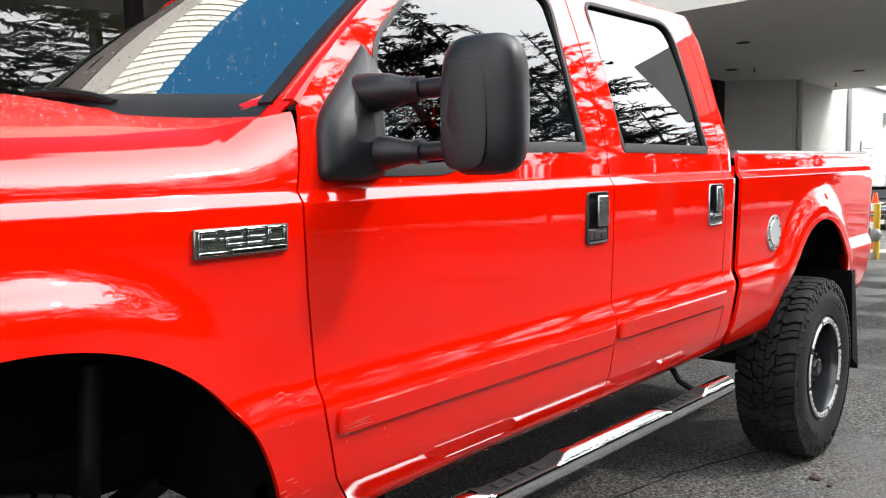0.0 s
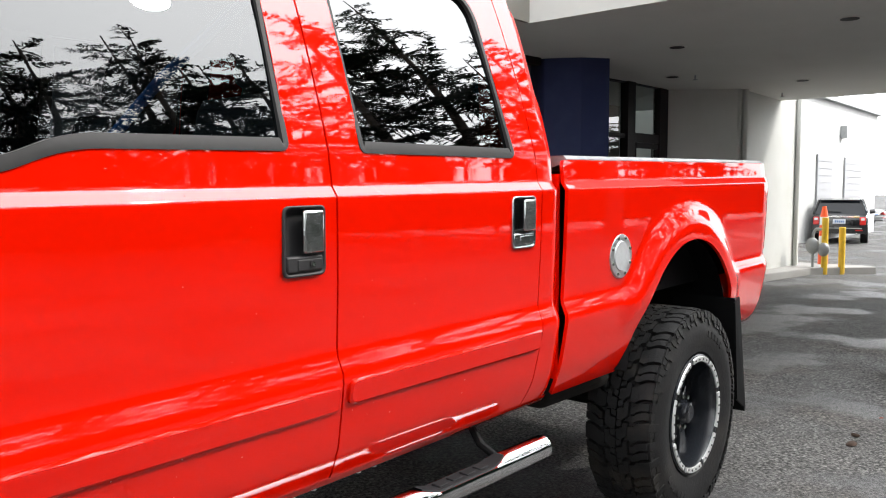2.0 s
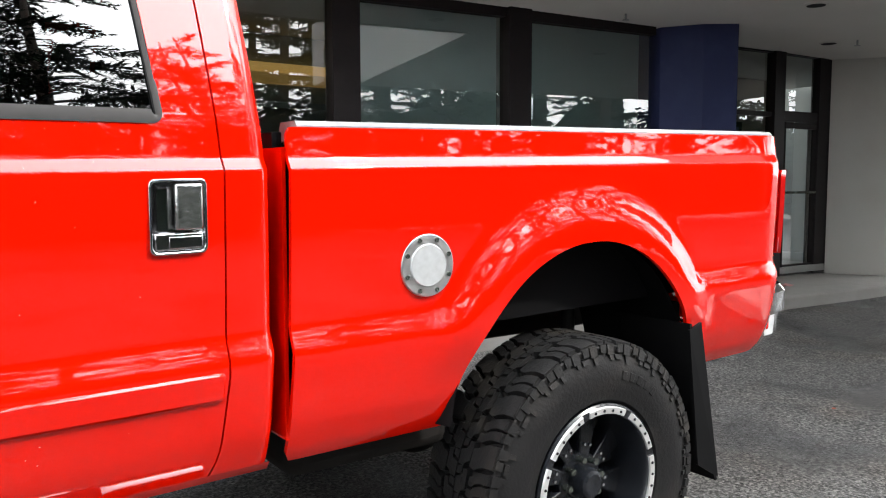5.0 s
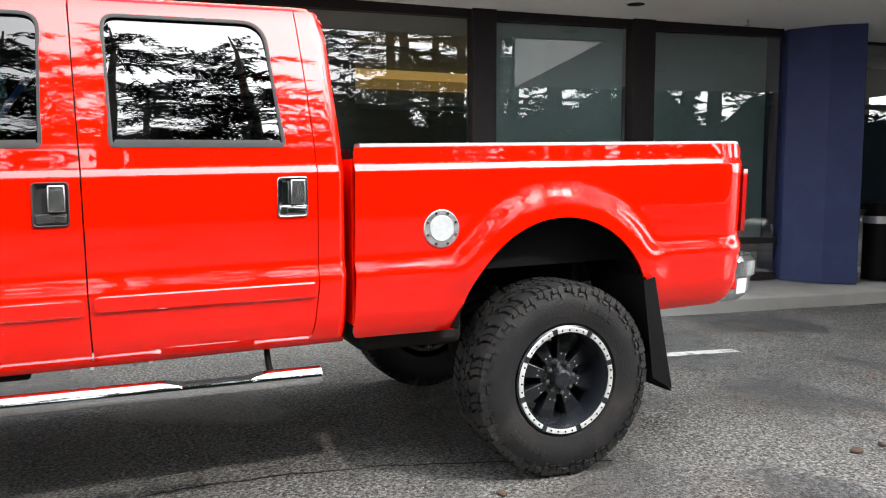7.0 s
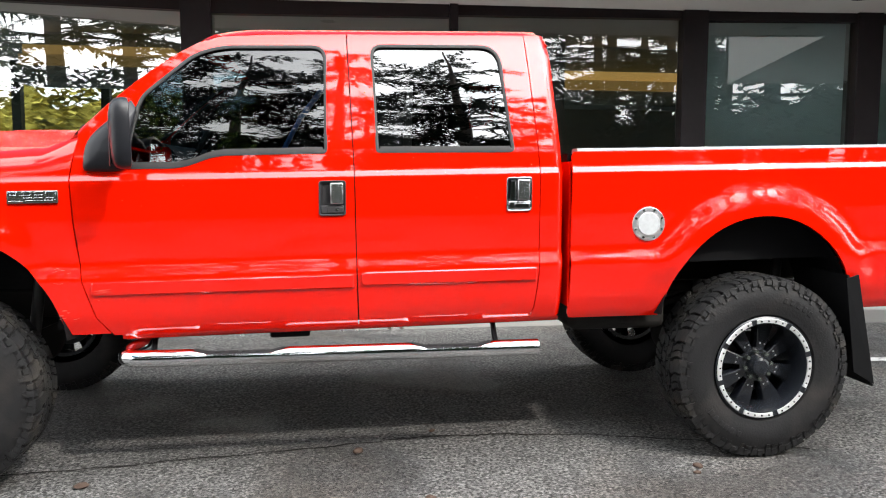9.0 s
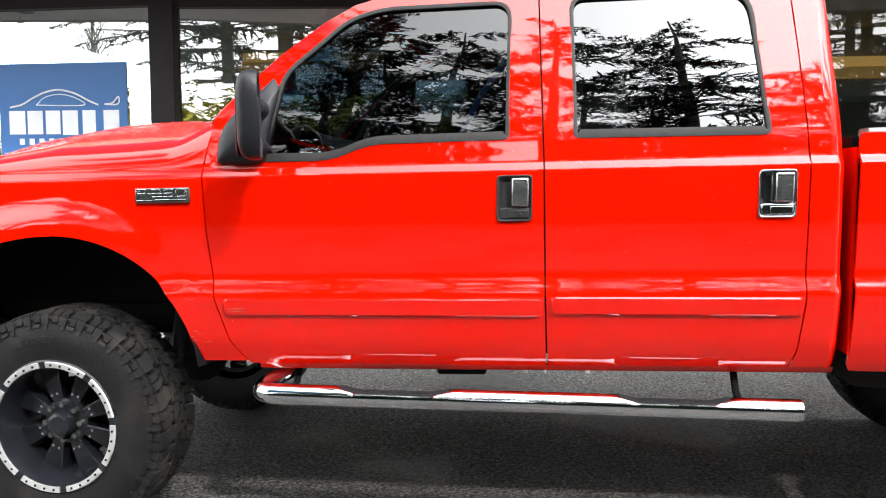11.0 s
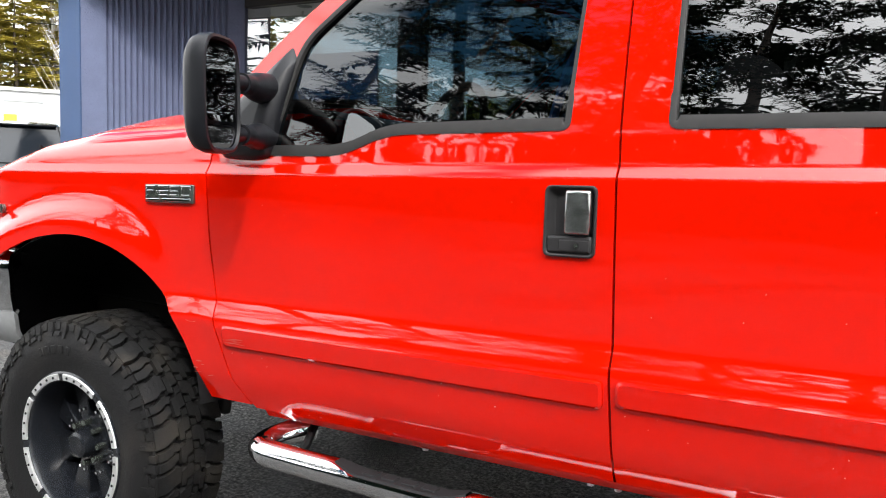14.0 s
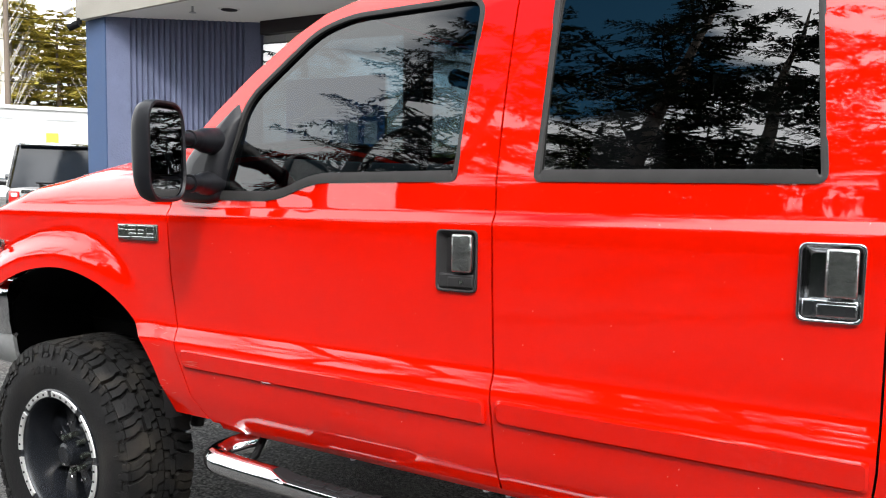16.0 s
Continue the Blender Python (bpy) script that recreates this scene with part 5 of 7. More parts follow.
# towing mirrors
def towing_mirror(flip):
    q = (lambda p: raked((p[0], WIDE - p[1], p[2]))) if flip else raked
    # sail panel on the door
    poly = fillet([(0.664, 1.452), (0.787, 1.446), (0.850, 1.456), (0.868, 1.60), (0.892, 1.735), (0.866, 1.782), (0.775, 1.690), (0.672, 1.590)], [0.025, 0.03, 0.02, 0.02, 0.01, 0.01, 0.06, 0.07], 4)
    vs, fs = [], []
    n = len(poly)
    for d, s in ((0.014, 1.0), (-0.010, 1.0), (-0.022, 0.965), (-0.033, 0.86), (-0.042, 0.64), (-0.046, 0.3)):
        for x, z in poly:
            xx, zz = 0.785 + (x - 0.785) * s, 1.575 + (z - 1.575) * s
            vs.append(q((xx, side_y(zz) + d + 0.02 * max(0.0, (zz - 1.64) / 0.14), zz)))
    for r in range(5):
        for i in range(n):
            j = (i + 1) % n
            f = (r * n + i, r * n + n + i, r * n + n + j, r * n + j)
            fs.append(f if not flip else tuple(reversed(f)))
    top = tuple(5 * n + i for i in range(n))
    fs.append(top if not flip else tuple(reversed(top)))
    base = mesh_part("towing_mirror", vs, fs, DARK_PLASTIC, truck, "black telescoping towing mirror", sharp=1.0)
    for z, r in ((1.650, 0.027), (1.512, 0.025)):
        tube("mirror_arm", [q(p) for p in smooth_path([(0.815, 0.05, z), (0.825, 0.0, z), (0.838, -0.05, z), (0.852, -0.09, z), (0.862, -0.13, z), (0.876, -0.24, z)], 5)], r, DARK_PLASTIC, base, radii=[r * float(np.interp(k, [0, 4, 8, 12, 16, 17, 18, 25], [1.7, 1.65, 1.5, 1.12, 1.0, 1.0, 0.82, 0.85])) for k in range(26)], seg=18)
    for z in (1.650, 1.512):
        a = Vector(q((0.853, -0.095, z)))
        tube("arm_collar", [a, a + Vector((0.004, 0.016 if flip else -0.016, 0))], 0.029, DARK_PLASTIC, base, seg=18)
    # rounded housing: a superellipse in (y, z), drawn along x, its outer end swept back
    cy, cz, hy, hz = -0.256, 1.605, 0.094, 0.149
    ca, sa = math.cos(radians(17)), math.sin(radians(17))

    def hq(p):
        x, y = (p[0] - 0.89) * 0.66, p[1] - cy
        return q((0.89 + x * ca - y * sa, cy + x * sa + y * ca, p[2]))
    vs, fs = [], []
    seg = 40
    rings = ((0.832, 0.30), (0.836, 0.62), (0.846, 0.84), (0.866, 0.95), (0.895, 1.0), (0.930, 1.0), (0.946, 0.985), (0.949, 0.94), (0.938, 0.90))
    for x, s in rings:
        for k in range(seg):
            w = 2 * math.pi * k / seg
            c, sn = math.cos(w), math.sin(w)
            e = 0.52
            yy = cy + hy * s * math.copysign(abs(c) ** e, c)
            zz = cz + hz * s * math.copysign(abs(sn) ** e, sn)
            vs.append(hq((x - 0.02 * (zz - cz) / hz * 0.3, yy, zz)))
    for r in range(len(rings) - 1):
        for k in range(seg):
            f = (r * seg + k, r * seg + (k + 1) % seg, (r + 1) * seg + (k + 1) % seg, (r + 1) * seg + k)
            fs.append(f if flip else tuple(reversed(f)))
    fs.append(tuple(range(seg)) if not flip else tuple(reversed(range(seg))))
    hs = mesh_part("mirror_housing", vs, fs, DARK_PLASTIC, base, "black plastic mirror housing", sharp=0.9)
    # raised front cover
    vs, fs = [], []
    for s, dx in ((1.0, 0.0), (0.985, -0.006), (0.90, -0.009)):
        for k in range(seg):
            w = 2 * math.pi * k / seg
            c, sn = math.cos(w), math.sin(w)
            yy = cy + 0.033 + 0.057 * s * math.copysign(abs(c) ** 0.55, c)
            zz = cz - 0.02 + 0.116 * s * math.copysign(abs(sn) ** 0.55, sn)
            vs.append(hq((0.836 + dx + 0.03 * (abs(yy - cy) / hy) ** 4, yy, zz)))
    for r in range(2):
        for k in range(seg):
            f = (r * seg + k, r * seg + (k + 1) % seg, (r + 1) * seg + (k + 1) % seg, (r + 1) * seg + k)
            fs.append(f if flip else tuple(reversed(f)))
    fs.append(tuple(range(2 * seg, 3 * seg)) if flip else tuple(reversed(range(2 * seg, 3 * seg))))
    mesh_part("front_cover", vs, fs, DARK_PLASTIC, base, sharp=0.6)
    # two mirror panes facing back
    for z0, z1 in ((1.538, 1.728), (1.468, 1.522)):
        poly = fillet([(cy - 0.075, z0), (cy + 0.075, z0), (cy + 0.075, z1), (cy - 0.075, z1)], 0.03, 5)
        pts = [hq((0.938 - 0.006 * (z - cz), y, z)) for y, z in poly]
        face = tuple(range(len(pts)))
        mesh_part("mirror_pane", pts, [face if not flip else tuple(reversed(face))], MIRROR, base, "mirror glass", smooth=False, thick=0.004)


for flip in (False, True):
    towing_mirror(flip)


# ---- wear on the driver's side: pale scratches, scuffs, chips ----
def scratch(xa, za, xb, zb, width, yf, material, parent, label=""):
    """A thin raised sliver of bare or scuffed paint, tapered at its ends."""
    vs, fs = [], []
    n_ = 6
    for i in range(n_ + 1):
        t = i / n_
        x, z = xa + (xb - xa) * t, za + (zb - za) * t
        w = width * (0.35 + 0.65 * math.sin(math.pi * min(1.0, max(0.0, t * 0.9 + 0.05))))
        for s in (-0.5, 0.5):
            vs.append(raked((x, yf(x, z + s * w) - 0.0015, z + s * w)))
        if i:
            fs.append((2 * i - 2, 2 * i, 2 * i + 1, 2 * i - 1))
    return mesh_part("scratch", vs, fs, material, parent, label, smooth=False)


fender_, fdoor_, rdoor_, bed_ = sides[False]
rw = random.Random(8)
for i in range(12):
    x, z = rw.uniform(0.52, 0.60), rw.choice((rw.uniform(0.93, 1.02), rw.uniform(0.76, 0.84)))
    x = min(x, float(np.interp(z, *SEAM_F)) - 0.03)
    scratch(x, z, x + rw.uniform(0.01, 0.035), z + rw.uniform(-0.008, 0.008), rw.uniform(0.0015, 0.004), fender_y, PRIMER, fender_, "pink scuffed paint")
for i in range(9):
    x, z = rw.uniform(0.69, 0.74), rw.uniform(0.893, 0.915)
    scratch(x, z, x + rw.uniform(0.02, 0.06), z + rw.uniform(-0.003, 0.003), rw.uniform(0.001, 0.003), lambda x_, z_: side_y(z_) - 0.0125, PRIMER, fdoor_, "pink scuffed paint")
for i in range(46):
    x, z = rw.uniform(0.7, 2.7), rw.choice((rw.uniform(1.0, 1.40), rw.uniform(0.70, 0.88)))
    if abs(x - 1.885) < 0.03 or 1.69 < x < 1.86 or x > 2.59:
        continue
    scratch(x, z, x + rw.uniform(0.001, 0.003), z + rw.uniform(-0.002, 0.002), rw.uniform(0.001, 0.0025), cab_y, CHIP, fdoor_ if x < 1.885 else rdoor_)

# rain standing in beads on the hood, the cowl and the window edges
rw = random.Random(21)
vs, fs = [], []


def bead(c, nrm, r):
    nrm = Vector(nrm).normalized()
    a = nrm.orthogonal().normalized()
    b_ = nrm.cross(a)
    b0 = len(vs)
    for ring_r, h in ((1.0, -0.1), (0.75, 0.38)):
        for k in range(7):
            w = 2 * math.pi * k / 7
            vs.append(Vector(c) + (a * math.cos(w) + b_ * math.sin(w)) * r * ring_r + nrm * r * h)
    vs.append(Vector(c) + nrm * r * 0.55)
    for k in range(7):
        j = (k + 1) % 7
        fs.append((b0 + k, b0 + j, b0 + 7 + j, b0 + 7 + k))
        fs.append((b0 + 7 + k, b0 + 7 + j, b0 + 14))


for i in range(900):
    u, v = rw.random() * 0.62, rw.random() ** 0.7
    p = hood_point(u, v)
    e1, e2 = Vector(hood_point(u + 0.01, v)) - Vector(p), Vector(hood_point(u, min(1.0, v + 0.01))) - Vector(hood_point(u, min(1.0, v + 0.01) - 0.01))
    nr = e1.cross(e2)
    bead(p, nr if nr.z > 0 else -nr, rw.uniform(0.0015, 0.0045))
hood_ob = [o for o in truck.children if o.name.startswith("hood")][0]
tagged(mesh_part("rain_beading", vs, fs, DROP, hood_ob, sharp=1.5), "clear rain beads on red paint", kind="stuff")
vs, fs = [], []
for i in range(520):
    u, v = rw.uniform(0.04, 0.75), rw.random() ** 1.3
    bead(windshield_point(u, v, 0.001), (-0.6, 0.0, 0.8), rw.uniform(0.0012, 0.0032))
tagged(mesh_part("rain_beading", vs, fs, DROP, shield, sharp=1.5), "clear rain beads on the glass", kind="stuff")

# added pale sheet: imitates the lighter rectangle seen through the far rear window
sheet = mesh_part("window_sheet", [raked(p) for p in ((1.98, 1.79, 1.58), (2.34, 1.79, 1.58), (2.34, 1.71, 1.98), (1.98, 1.71, 1.98))], [(3, 2, 1, 0)], WHITE, sides[True][2], "pale sheet standing in for the bright view through the far window", smooth=False, thick=0.002)

for door_, (xa, xb), (za, zb_), count in ((fdoor_, (1.15, 1.72), (1.56, 1.99), 90), (rdoor_, (2.0, 2.6), (1.56, 1.99), 150)):
    vs, fs = [], []
    for i in range(count):
        x, z = rw.uniform(xa, xb), za + (zb_ - za) * rw.random() ** 1.8
        bead(raked((x, 0.037 + (z - 1.519) * 0.2946, z)), (0.0, -1.0, 0.29), rw.uniform(0.001, 0.0028))
    tagged(mesh_part("rain_beading", vs, fs, DROP, door_, sharp=1.5), "clear rain beads on the glass", kind="stuff")


for door_, (xa, xb), count in ((fdoor_, (1.25, 1.86), 130), (rdoor_, (1.90, 2.76), 170)):
    vs, fs = [], []
    for i in range(count):
        x, z = rw.uniform(xa, xb), 1.405 + 0.105 * rw.random() ** 0.8
        bead(raked((x, side_y(z), z)), (0.0, -1.0, 0.3), rw.uniform(0.0009, 0.0024))
    tagged(mesh_part("rain_beading", vs, fs, DROP, door_, sharp=1.5), "clear rain beads on red paint", kind="stuff")


# ---- the place ----
def gz(x):
    """Height of the ground, which falls gently behind the truck."""
    return -0.018 * max(0.0, min(x, 22.0) - 4.6) + 0.018 * max(0.0, -4.0 - max(x, -16.0))


def wall_y(x):
    return float(np.interp(x, [-9, -5.2, -2.4, 0.3, 6.2, 10.45, 12], [5.90, 5.84, 5.80, 6.1, 5.60, 5.02, 4.8]))


def soffit_z(x):
    return 3.50 - 0.009 * x


SOFFIT_Z, KERB_Y = 3.50, 3.62

# ground
m = mat("worn_asphalt", ASPHALT_BASE, rough=0.9, spec=0.3, vary=0.35, scale=1.6, bump=1.0, bump_scale=130, stain=0.45, stain_color=(0.075, 0.058, 0.042), stain_scale=0.9)
ASPHALT = m
n, l = m.node_tree.nodes, m.node_tree.links
b = n["Principled BSDF"]
tc = n.new("ShaderNodeTexCoord")
old = b.inputs["Base Color"].links[0].from_socket
vor = n.new("ShaderNodeTexVoronoi")
vor.inputs["Scale"].default_value = 75
l.new(tc.outputs["Object"], vor.inputs["Vector"])
agg = n.new("ShaderNodeMix")
agg.data_type, agg.blend_type = 'RGBA', 'MULTIPLY'
agg.inputs["Factor"].default_value = 0.95
bw = n.new("ShaderNodeRGBToBW")
l.new(vor.outputs["Color"], bw.inputs[0])
l.new(old, agg.inputs["A"])
l.new(bw.outputs[0], agg.inputs["B"])
wet = n.new("ShaderNodeTexNoise")
wet.inputs["Scale"].default_value, wet.inputs["Detail"].default_value = 0.85, 9
l.new(tc.outputs["Object"], wet.inputs["Vector"])
wr = n.new("ShaderNodeMapRange")
wr.inputs["From Min"].default_value, wr.inputs["From Max"].default_value = 0.49, 0.59
l.new(wet.outputs["Fac"], wr.inputs["Value"])
dk = n.new("ShaderNodeMix")
dk.data_type = 'RGBA'
damp = n.new("ShaderNodeMix")
damp.data_type, damp.blend_type = 'RGBA', 'MULTIPLY'
damp.inputs["Factor"].default_value = 1.0
damp.inputs["B"].default_value = (0.52, 0.53, 0.56, 1)
l.new(damp.outputs["Result"], dk.inputs["B"])
sc = n.new("ShaderNodeMath")
sc.operation = 'MULTIPLY'
sc.inputs[1].default_value = 0.85
l.new(wr.outputs["Result"], sc.inputs[0])
l.new(sc.outputs[0], dk.inputs["Factor"])
gain = n.new("ShaderNodeMix")
gain.data_type, gain.blend_type = 'RGBA', 'MULTIPLY'
gain.inputs["Factor"].default_value = 1.0
gain.inputs["B"].default_value = (2.0, 2.0, 2.0, 1)
grit = n.new("ShaderNodeTexNoise")
grit.inputs["Scale"].default_value, grit.inputs["Detail"].default_value, grit.inputs["Roughness"].default_value = 55, 4, 0.7
l.new(tc.outputs["Object"], grit.inputs["Vector"])
gr = n.new("ShaderNodeMapRange")
gr.inputs["From Min"].default_value, gr.inputs["From Max"].default_value = 0.38, 0.64
gr.inputs["To Min"].default_value, gr.inputs["To Max"].default_value = 0.22, 2.15
l.new(grit.outputs["Fac"], gr.inputs["Value"])
gm_ = n.new("ShaderNodeMix")
gm_.data_type, gm_.blend_type = 'RGBA', 'MULTIPLY'
gm_.inputs["Factor"].default_value = 1.0
l.new(agg.outputs["Result"], gm_.inputs["A"])
l.new(gr.outputs["Result"], gm_.inputs["B"])
l.new(gm_.outputs["Result"], gain.inputs["A"])
l.new(gain.outputs["Result"], dk.inputs["A"])
l.new(gain.outputs["Result"], damp.inputs["A"])
l.new(dk.outputs["Result"], b.inputs["Base Color"])
ro = n.new("ShaderNodeMapRange")
ro.inputs["To Min"].default_value, ro.inputs["To Max"].default_value = 0.82, 0.40
l.new(wr.outputs["Result"], ro.inputs["Value"])
l.new(ro.outputs["Result"], b.inputs["Roughness"])

xs = [-900, -120, -40, -15, -6, 0, 4.6, 8, 14, 22, 45, 120, 900]
ys = [-900, -100, -30, -8, -2, 0, 3, 10, 30, 100, 900]
vs = [(x, y, gz(x)) for x in xs for y in ys]
fs = [(i * len(ys) + j, (i + 1) * len(ys) + j, (i + 1) * len(ys) + j + 1, i * len(ys) + j + 1) for i in range(len(xs) - 1) for j in range(len(ys) - 1)]
tagged(mesh_part("ground", vs, fs, ASPHALT, smooth=False), "worn patchy asphalt lot with damp stains", "ground", kind="structure")


def slab(name, outline, top, depth, material, label, category, kind="structure", bevel=0.02):
    """An upright prism over an outline (x, y); top: height, or a function of x."""
    tf = top if callable(top) else (lambda x: top)
    n_ = len(outline)
    vs = [(x, y, tf(x)) for x, y in outline] + [(x, y, tf(x) - depth) for x, y in outline]
    fs = [tuple(range(n_)), tuple(reversed(range(n_, 2 * n_)))] + [(i, i + n_, (i + 1) % n_ + n_, (i + 1) % n_) for i in range(n_)]
    ob = mesh_part(name, vs, fs, material, smooth=False, bevel=bevel)
    return tagged(ob, label, category, kind=kind)


def wall_block(name, a, b, z0, z1, thick, material, parent=None, bevel=0.0):
    """A straight wall from a to b in plan, its thickness laid to the left of a -> b."""
    a, b = Vector((*a, 0)), Vector((*b, 0))
    d = (b - a).normalized()
    nn = Vector((-d.y, d.x, 0)) * thick
    vs = []
    for z in (z0, z1):
        for p in (a, b, b + nn, a + nn):
            vs.append((p.x, p.y, z))
    fs = [(3, 2, 1, 0), (4, 5, 6, 7), (0, 1, 5, 4), (1, 2, 6, 5), (2, 3, 7, 6), (3, 0, 4, 7)]
    return mesh_part(name, vs, fs, material, parent, smooth=False, bevel=bevel)


# raised walk along the building, with its kerb
walk_out = [(-9.0, KERB_Y), (4.6, KERB_Y), (15.5, KERB_Y), (18.2, 3.45), (19.6, 2.5), (19.9, 2.7), (19.6, 9.0), (4.6, 9.0), (-9.0, 9.0)]
slab("sidewalk", walk_out, lambda x: gz(x) + 0.15, 0.5, CONCRETE, "worn grey concrete walk with a low kerb", "sidewalk")

# storefront: frames, panes, blinds
def on_wall(x, dy=0.0):
    return (x, wall_y(x) + dy)


MULL = [(-2.38, 0.28), (0.26, 0.34), (3.27, 0.10), (6.2, 0.30), (8.31, 0.30)]
BASE_Z = 0.10
store = []
for cx, w in MULL:
    store.append(tagged(wall_block("mullion", on_wall(cx - w / 2, -0.06), on_wall(cx + w / 2, -0.06), gz(cx) + BASE_Z, SOFFIT_Z, 0.22, FRAME, bevel=0.006), "dark bronze upright window mullion", "mullion", kind="structure"))
edges = [-4.93] + [c for c, _ in MULL] + [10.45]
wid = [0.10] + [w for _, w in MULL] + [0.12]
for i in range(len(edges) - 1):
    xa, xb = edges[i] + wid[i] / 2, edges[i + 1] - wid[i + 1] / 2
    g0 = gz((xa + xb) / 2) + 0.12
    win = tagged(empty("window_%d" % (i + 1)), "large storefront window in a dark bronze frame", "window", kind="structure")
    wall_block("head_frame", on_wall(xa), on_wall(xb), soffit_z((xa + xb) / 2) - (0.16 if xb < 5 else 0.11), soffit_z((xa + xb) / 2) + 0.05, 0.12, FRAME, win)
    wall_block("window_sill", on_wall(xa), on_wall(xb), g0, g0 + 0.09, 0.12, FRAME, win)
    if i >= 1:
        wall_block("transom", on_wall(xa), on_wall(xb), g0 + 0.50, g0 + 0.58, 0.12, FRAME, win)
    p0, p1 = on_wall(xa, 0.06), on_wall(xb, 0.06)
    pane = mesh_part("pane", [(*p0, g0 + 0.09), (*p1, g0 + 0.09), (*p1, soffit_z(xb)), (*p0, soffit_z(xa))], [(0, 1, 2, 3)], SHOPGLASS_END if i < 2 else SHOPGLASS, win, smooth=False)
    pane.visible_shadow = False
    if i >= 4:
        bl = wall_block("roller_blind", on_wall(xa + 0.02, 0.16), on_wall(xb - (0.12 if i == 5 else 0.02), 0.16), 0.60, SOFFIT_Z + 0.02, 0.01, BLIND)
        tagged(bl, "grey-green roller blind drawn down behind the glass", "blind")

# navy pillar at the end of the storefront
slab("navy_pillar", [(10.47, 5.02), (10.72, 4.55), (11.05, 4.28), (11.30, 4.50), (11.6, 5.3), (10.6, 5.6)], SOFFIT_Z, SOFFIT_Z - 0.02, NAVY, "navy blue painted stucco pillar", "pillar", bevel=0.01)

# entrance: side light, corner post, glazed door, wide end stile
ent = [((11.75, 5.32), (13.22, 5.14)), ((13.42, 5.12), (14.34, 5.06))]
zb, zt = gz(13) + 0.15, SOFFIT_Z - 0.10
e1 = tagged(empty("window_7"), "entrance side light in a dark frame", "window", kind="structure")
wall_block("head_frame", ent[0][0], ent[0][1], zt - 0.04, zt + 0.14, 0.1, FRAME, e1)
wall_block("transom", ent[0][0], ent[0][1], zb + 2.42, zb + 2.49, 0.1, FRAME, e1)
wall_block("window_sill", ent[0][0], ent[0][1], zb, zb + 0.12, 0.1, FRAME, e1)
wall_block("mullion", (13.20, 5.09), (13.44, 5.07), zb, SOFFIT_Z, 0.16, FRAME, e1, bevel=0.005)
(xa, ya), (xb, yb) = ent[0]
pn = mesh_part("pane", [(xa, ya + 0.05, zb + 0.1), (xb, yb + 0.05, zb + 0.1), (xb, yb + 0.05, zt), (xa, ya + 0.05, zt)], [(0, 1, 2, 3)], SHOPGLASS, e1, smooth=False)
pn.visible_shadow = False
d1 = tagged(empty("door_1"), "glazed entrance door in a dark bronze frame", "door", kind="structure")
(xa, ya), (xb, yb) = ent[1]
wall_block("door_head", (xa, ya), (xb, yb), zt - 0.04, zt + 0.14, 0.1, FRAME, d1)
wall_block("transom", (xa, ya), (xb, yb), zb + 2.36, zb + 2.52, 0.1, FRAME, d1)
wall_block("end_stile", (xb, yb - 0.02), (xb + 0.34, yb - 0.02), zb, SOFFIT_Z, 0.14, FRAME, d1, bevel=0.005)
leaf_ = wall_block("bottom_rail", (xa, ya + 0.01), (xb, yb + 0.01), zb + 0.02, zb + 0.16, 0.06, FRAME, d1)
wall_block("top_rail", (xa, ya + 0.01), (xb, yb + 0.01), zb + 2.26, zb + 2.35, 0.06, FRAME, d1)
for s0, s1 in ((0.0, 0.08), (0.90, 1.0)):
    wall_block("stile", (xa + (xb - xa) * s0, ya + 0.012), (xa + (xb - xa) * s1, yb + 0.012), zb + 0.02, zb + 2.35, 0.06, FRAME, d1)
pb = wall_block("push_bar", (xa + 0.06, ya - 0.05), (xb - 0.06, yb - 0.05), zb + 1.26, zb + 1.30, 0.035, SMOKED, d1, bevel=0.006)
for px in (xa + 0.10, xb - 0.12):
    wall_block("bar_mount", (px, ya - 0.02), (px + 0.05, ya - 0.02), zb + 1.25, zb + 1.31, 0.04, FRAME, pb)
pn = mesh_part("pane", [(xa, ya + 0.04, zb + 0.12), (xb, yb + 0.04, zb + 0.12), (xb, yb + 0.04, zt), (xa, ya + 0.04, zt)], [(0, 1, 2, 3)], SHOPGLASS, d1, smooth=False)
pn.visible_shadow = False
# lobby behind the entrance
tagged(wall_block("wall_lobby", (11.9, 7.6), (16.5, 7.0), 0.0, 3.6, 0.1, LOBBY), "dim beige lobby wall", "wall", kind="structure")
pic = tagged(empty("framed_picture"), "dark framed picture on the lobby wall", "picture")
wall_block("picture_frame", (14.35, 7.20), (15.35, 7.07), 0.85, 2.55, 0.05, BLACK, pic)
wall_block("picture_panel", (14.45, 7.175), (15.25, 7.07), 0.95, 2.45, 0.03, NAVY, pic)

# grey stucco wall past the entrance
tagged(wall_block("wall_east", (14.66, 5.03), (15.35, 4.0), gz(15), 4.6, 0.25, WALLGREY), "pale grey stucco wall", "wall", kind="structure")
tagged(wall_block("wall_end", (15.35, 3.95), (18.75, 3.95), gz(18), 4.9, 0.3, WALLGREY), "pale grey stucco wall stained near the ground", "wall", kind="structure")
tagged(wall_block("wall_return", (18.75, 3.95), (18.75, 9.0), gz(18), 4.9, -0.3, WALLGREY), "pale grey stucco wall", "wall", kind="structure")
for px in (15.48, 18.66):
    tagged(cyl_part("downpipe", (px, 3.90, gz(px)), (px, 3.90, 4.6), 0.05, WALLGREY, seg=12), "painted downpipe on the stucco wall", "downpipe")

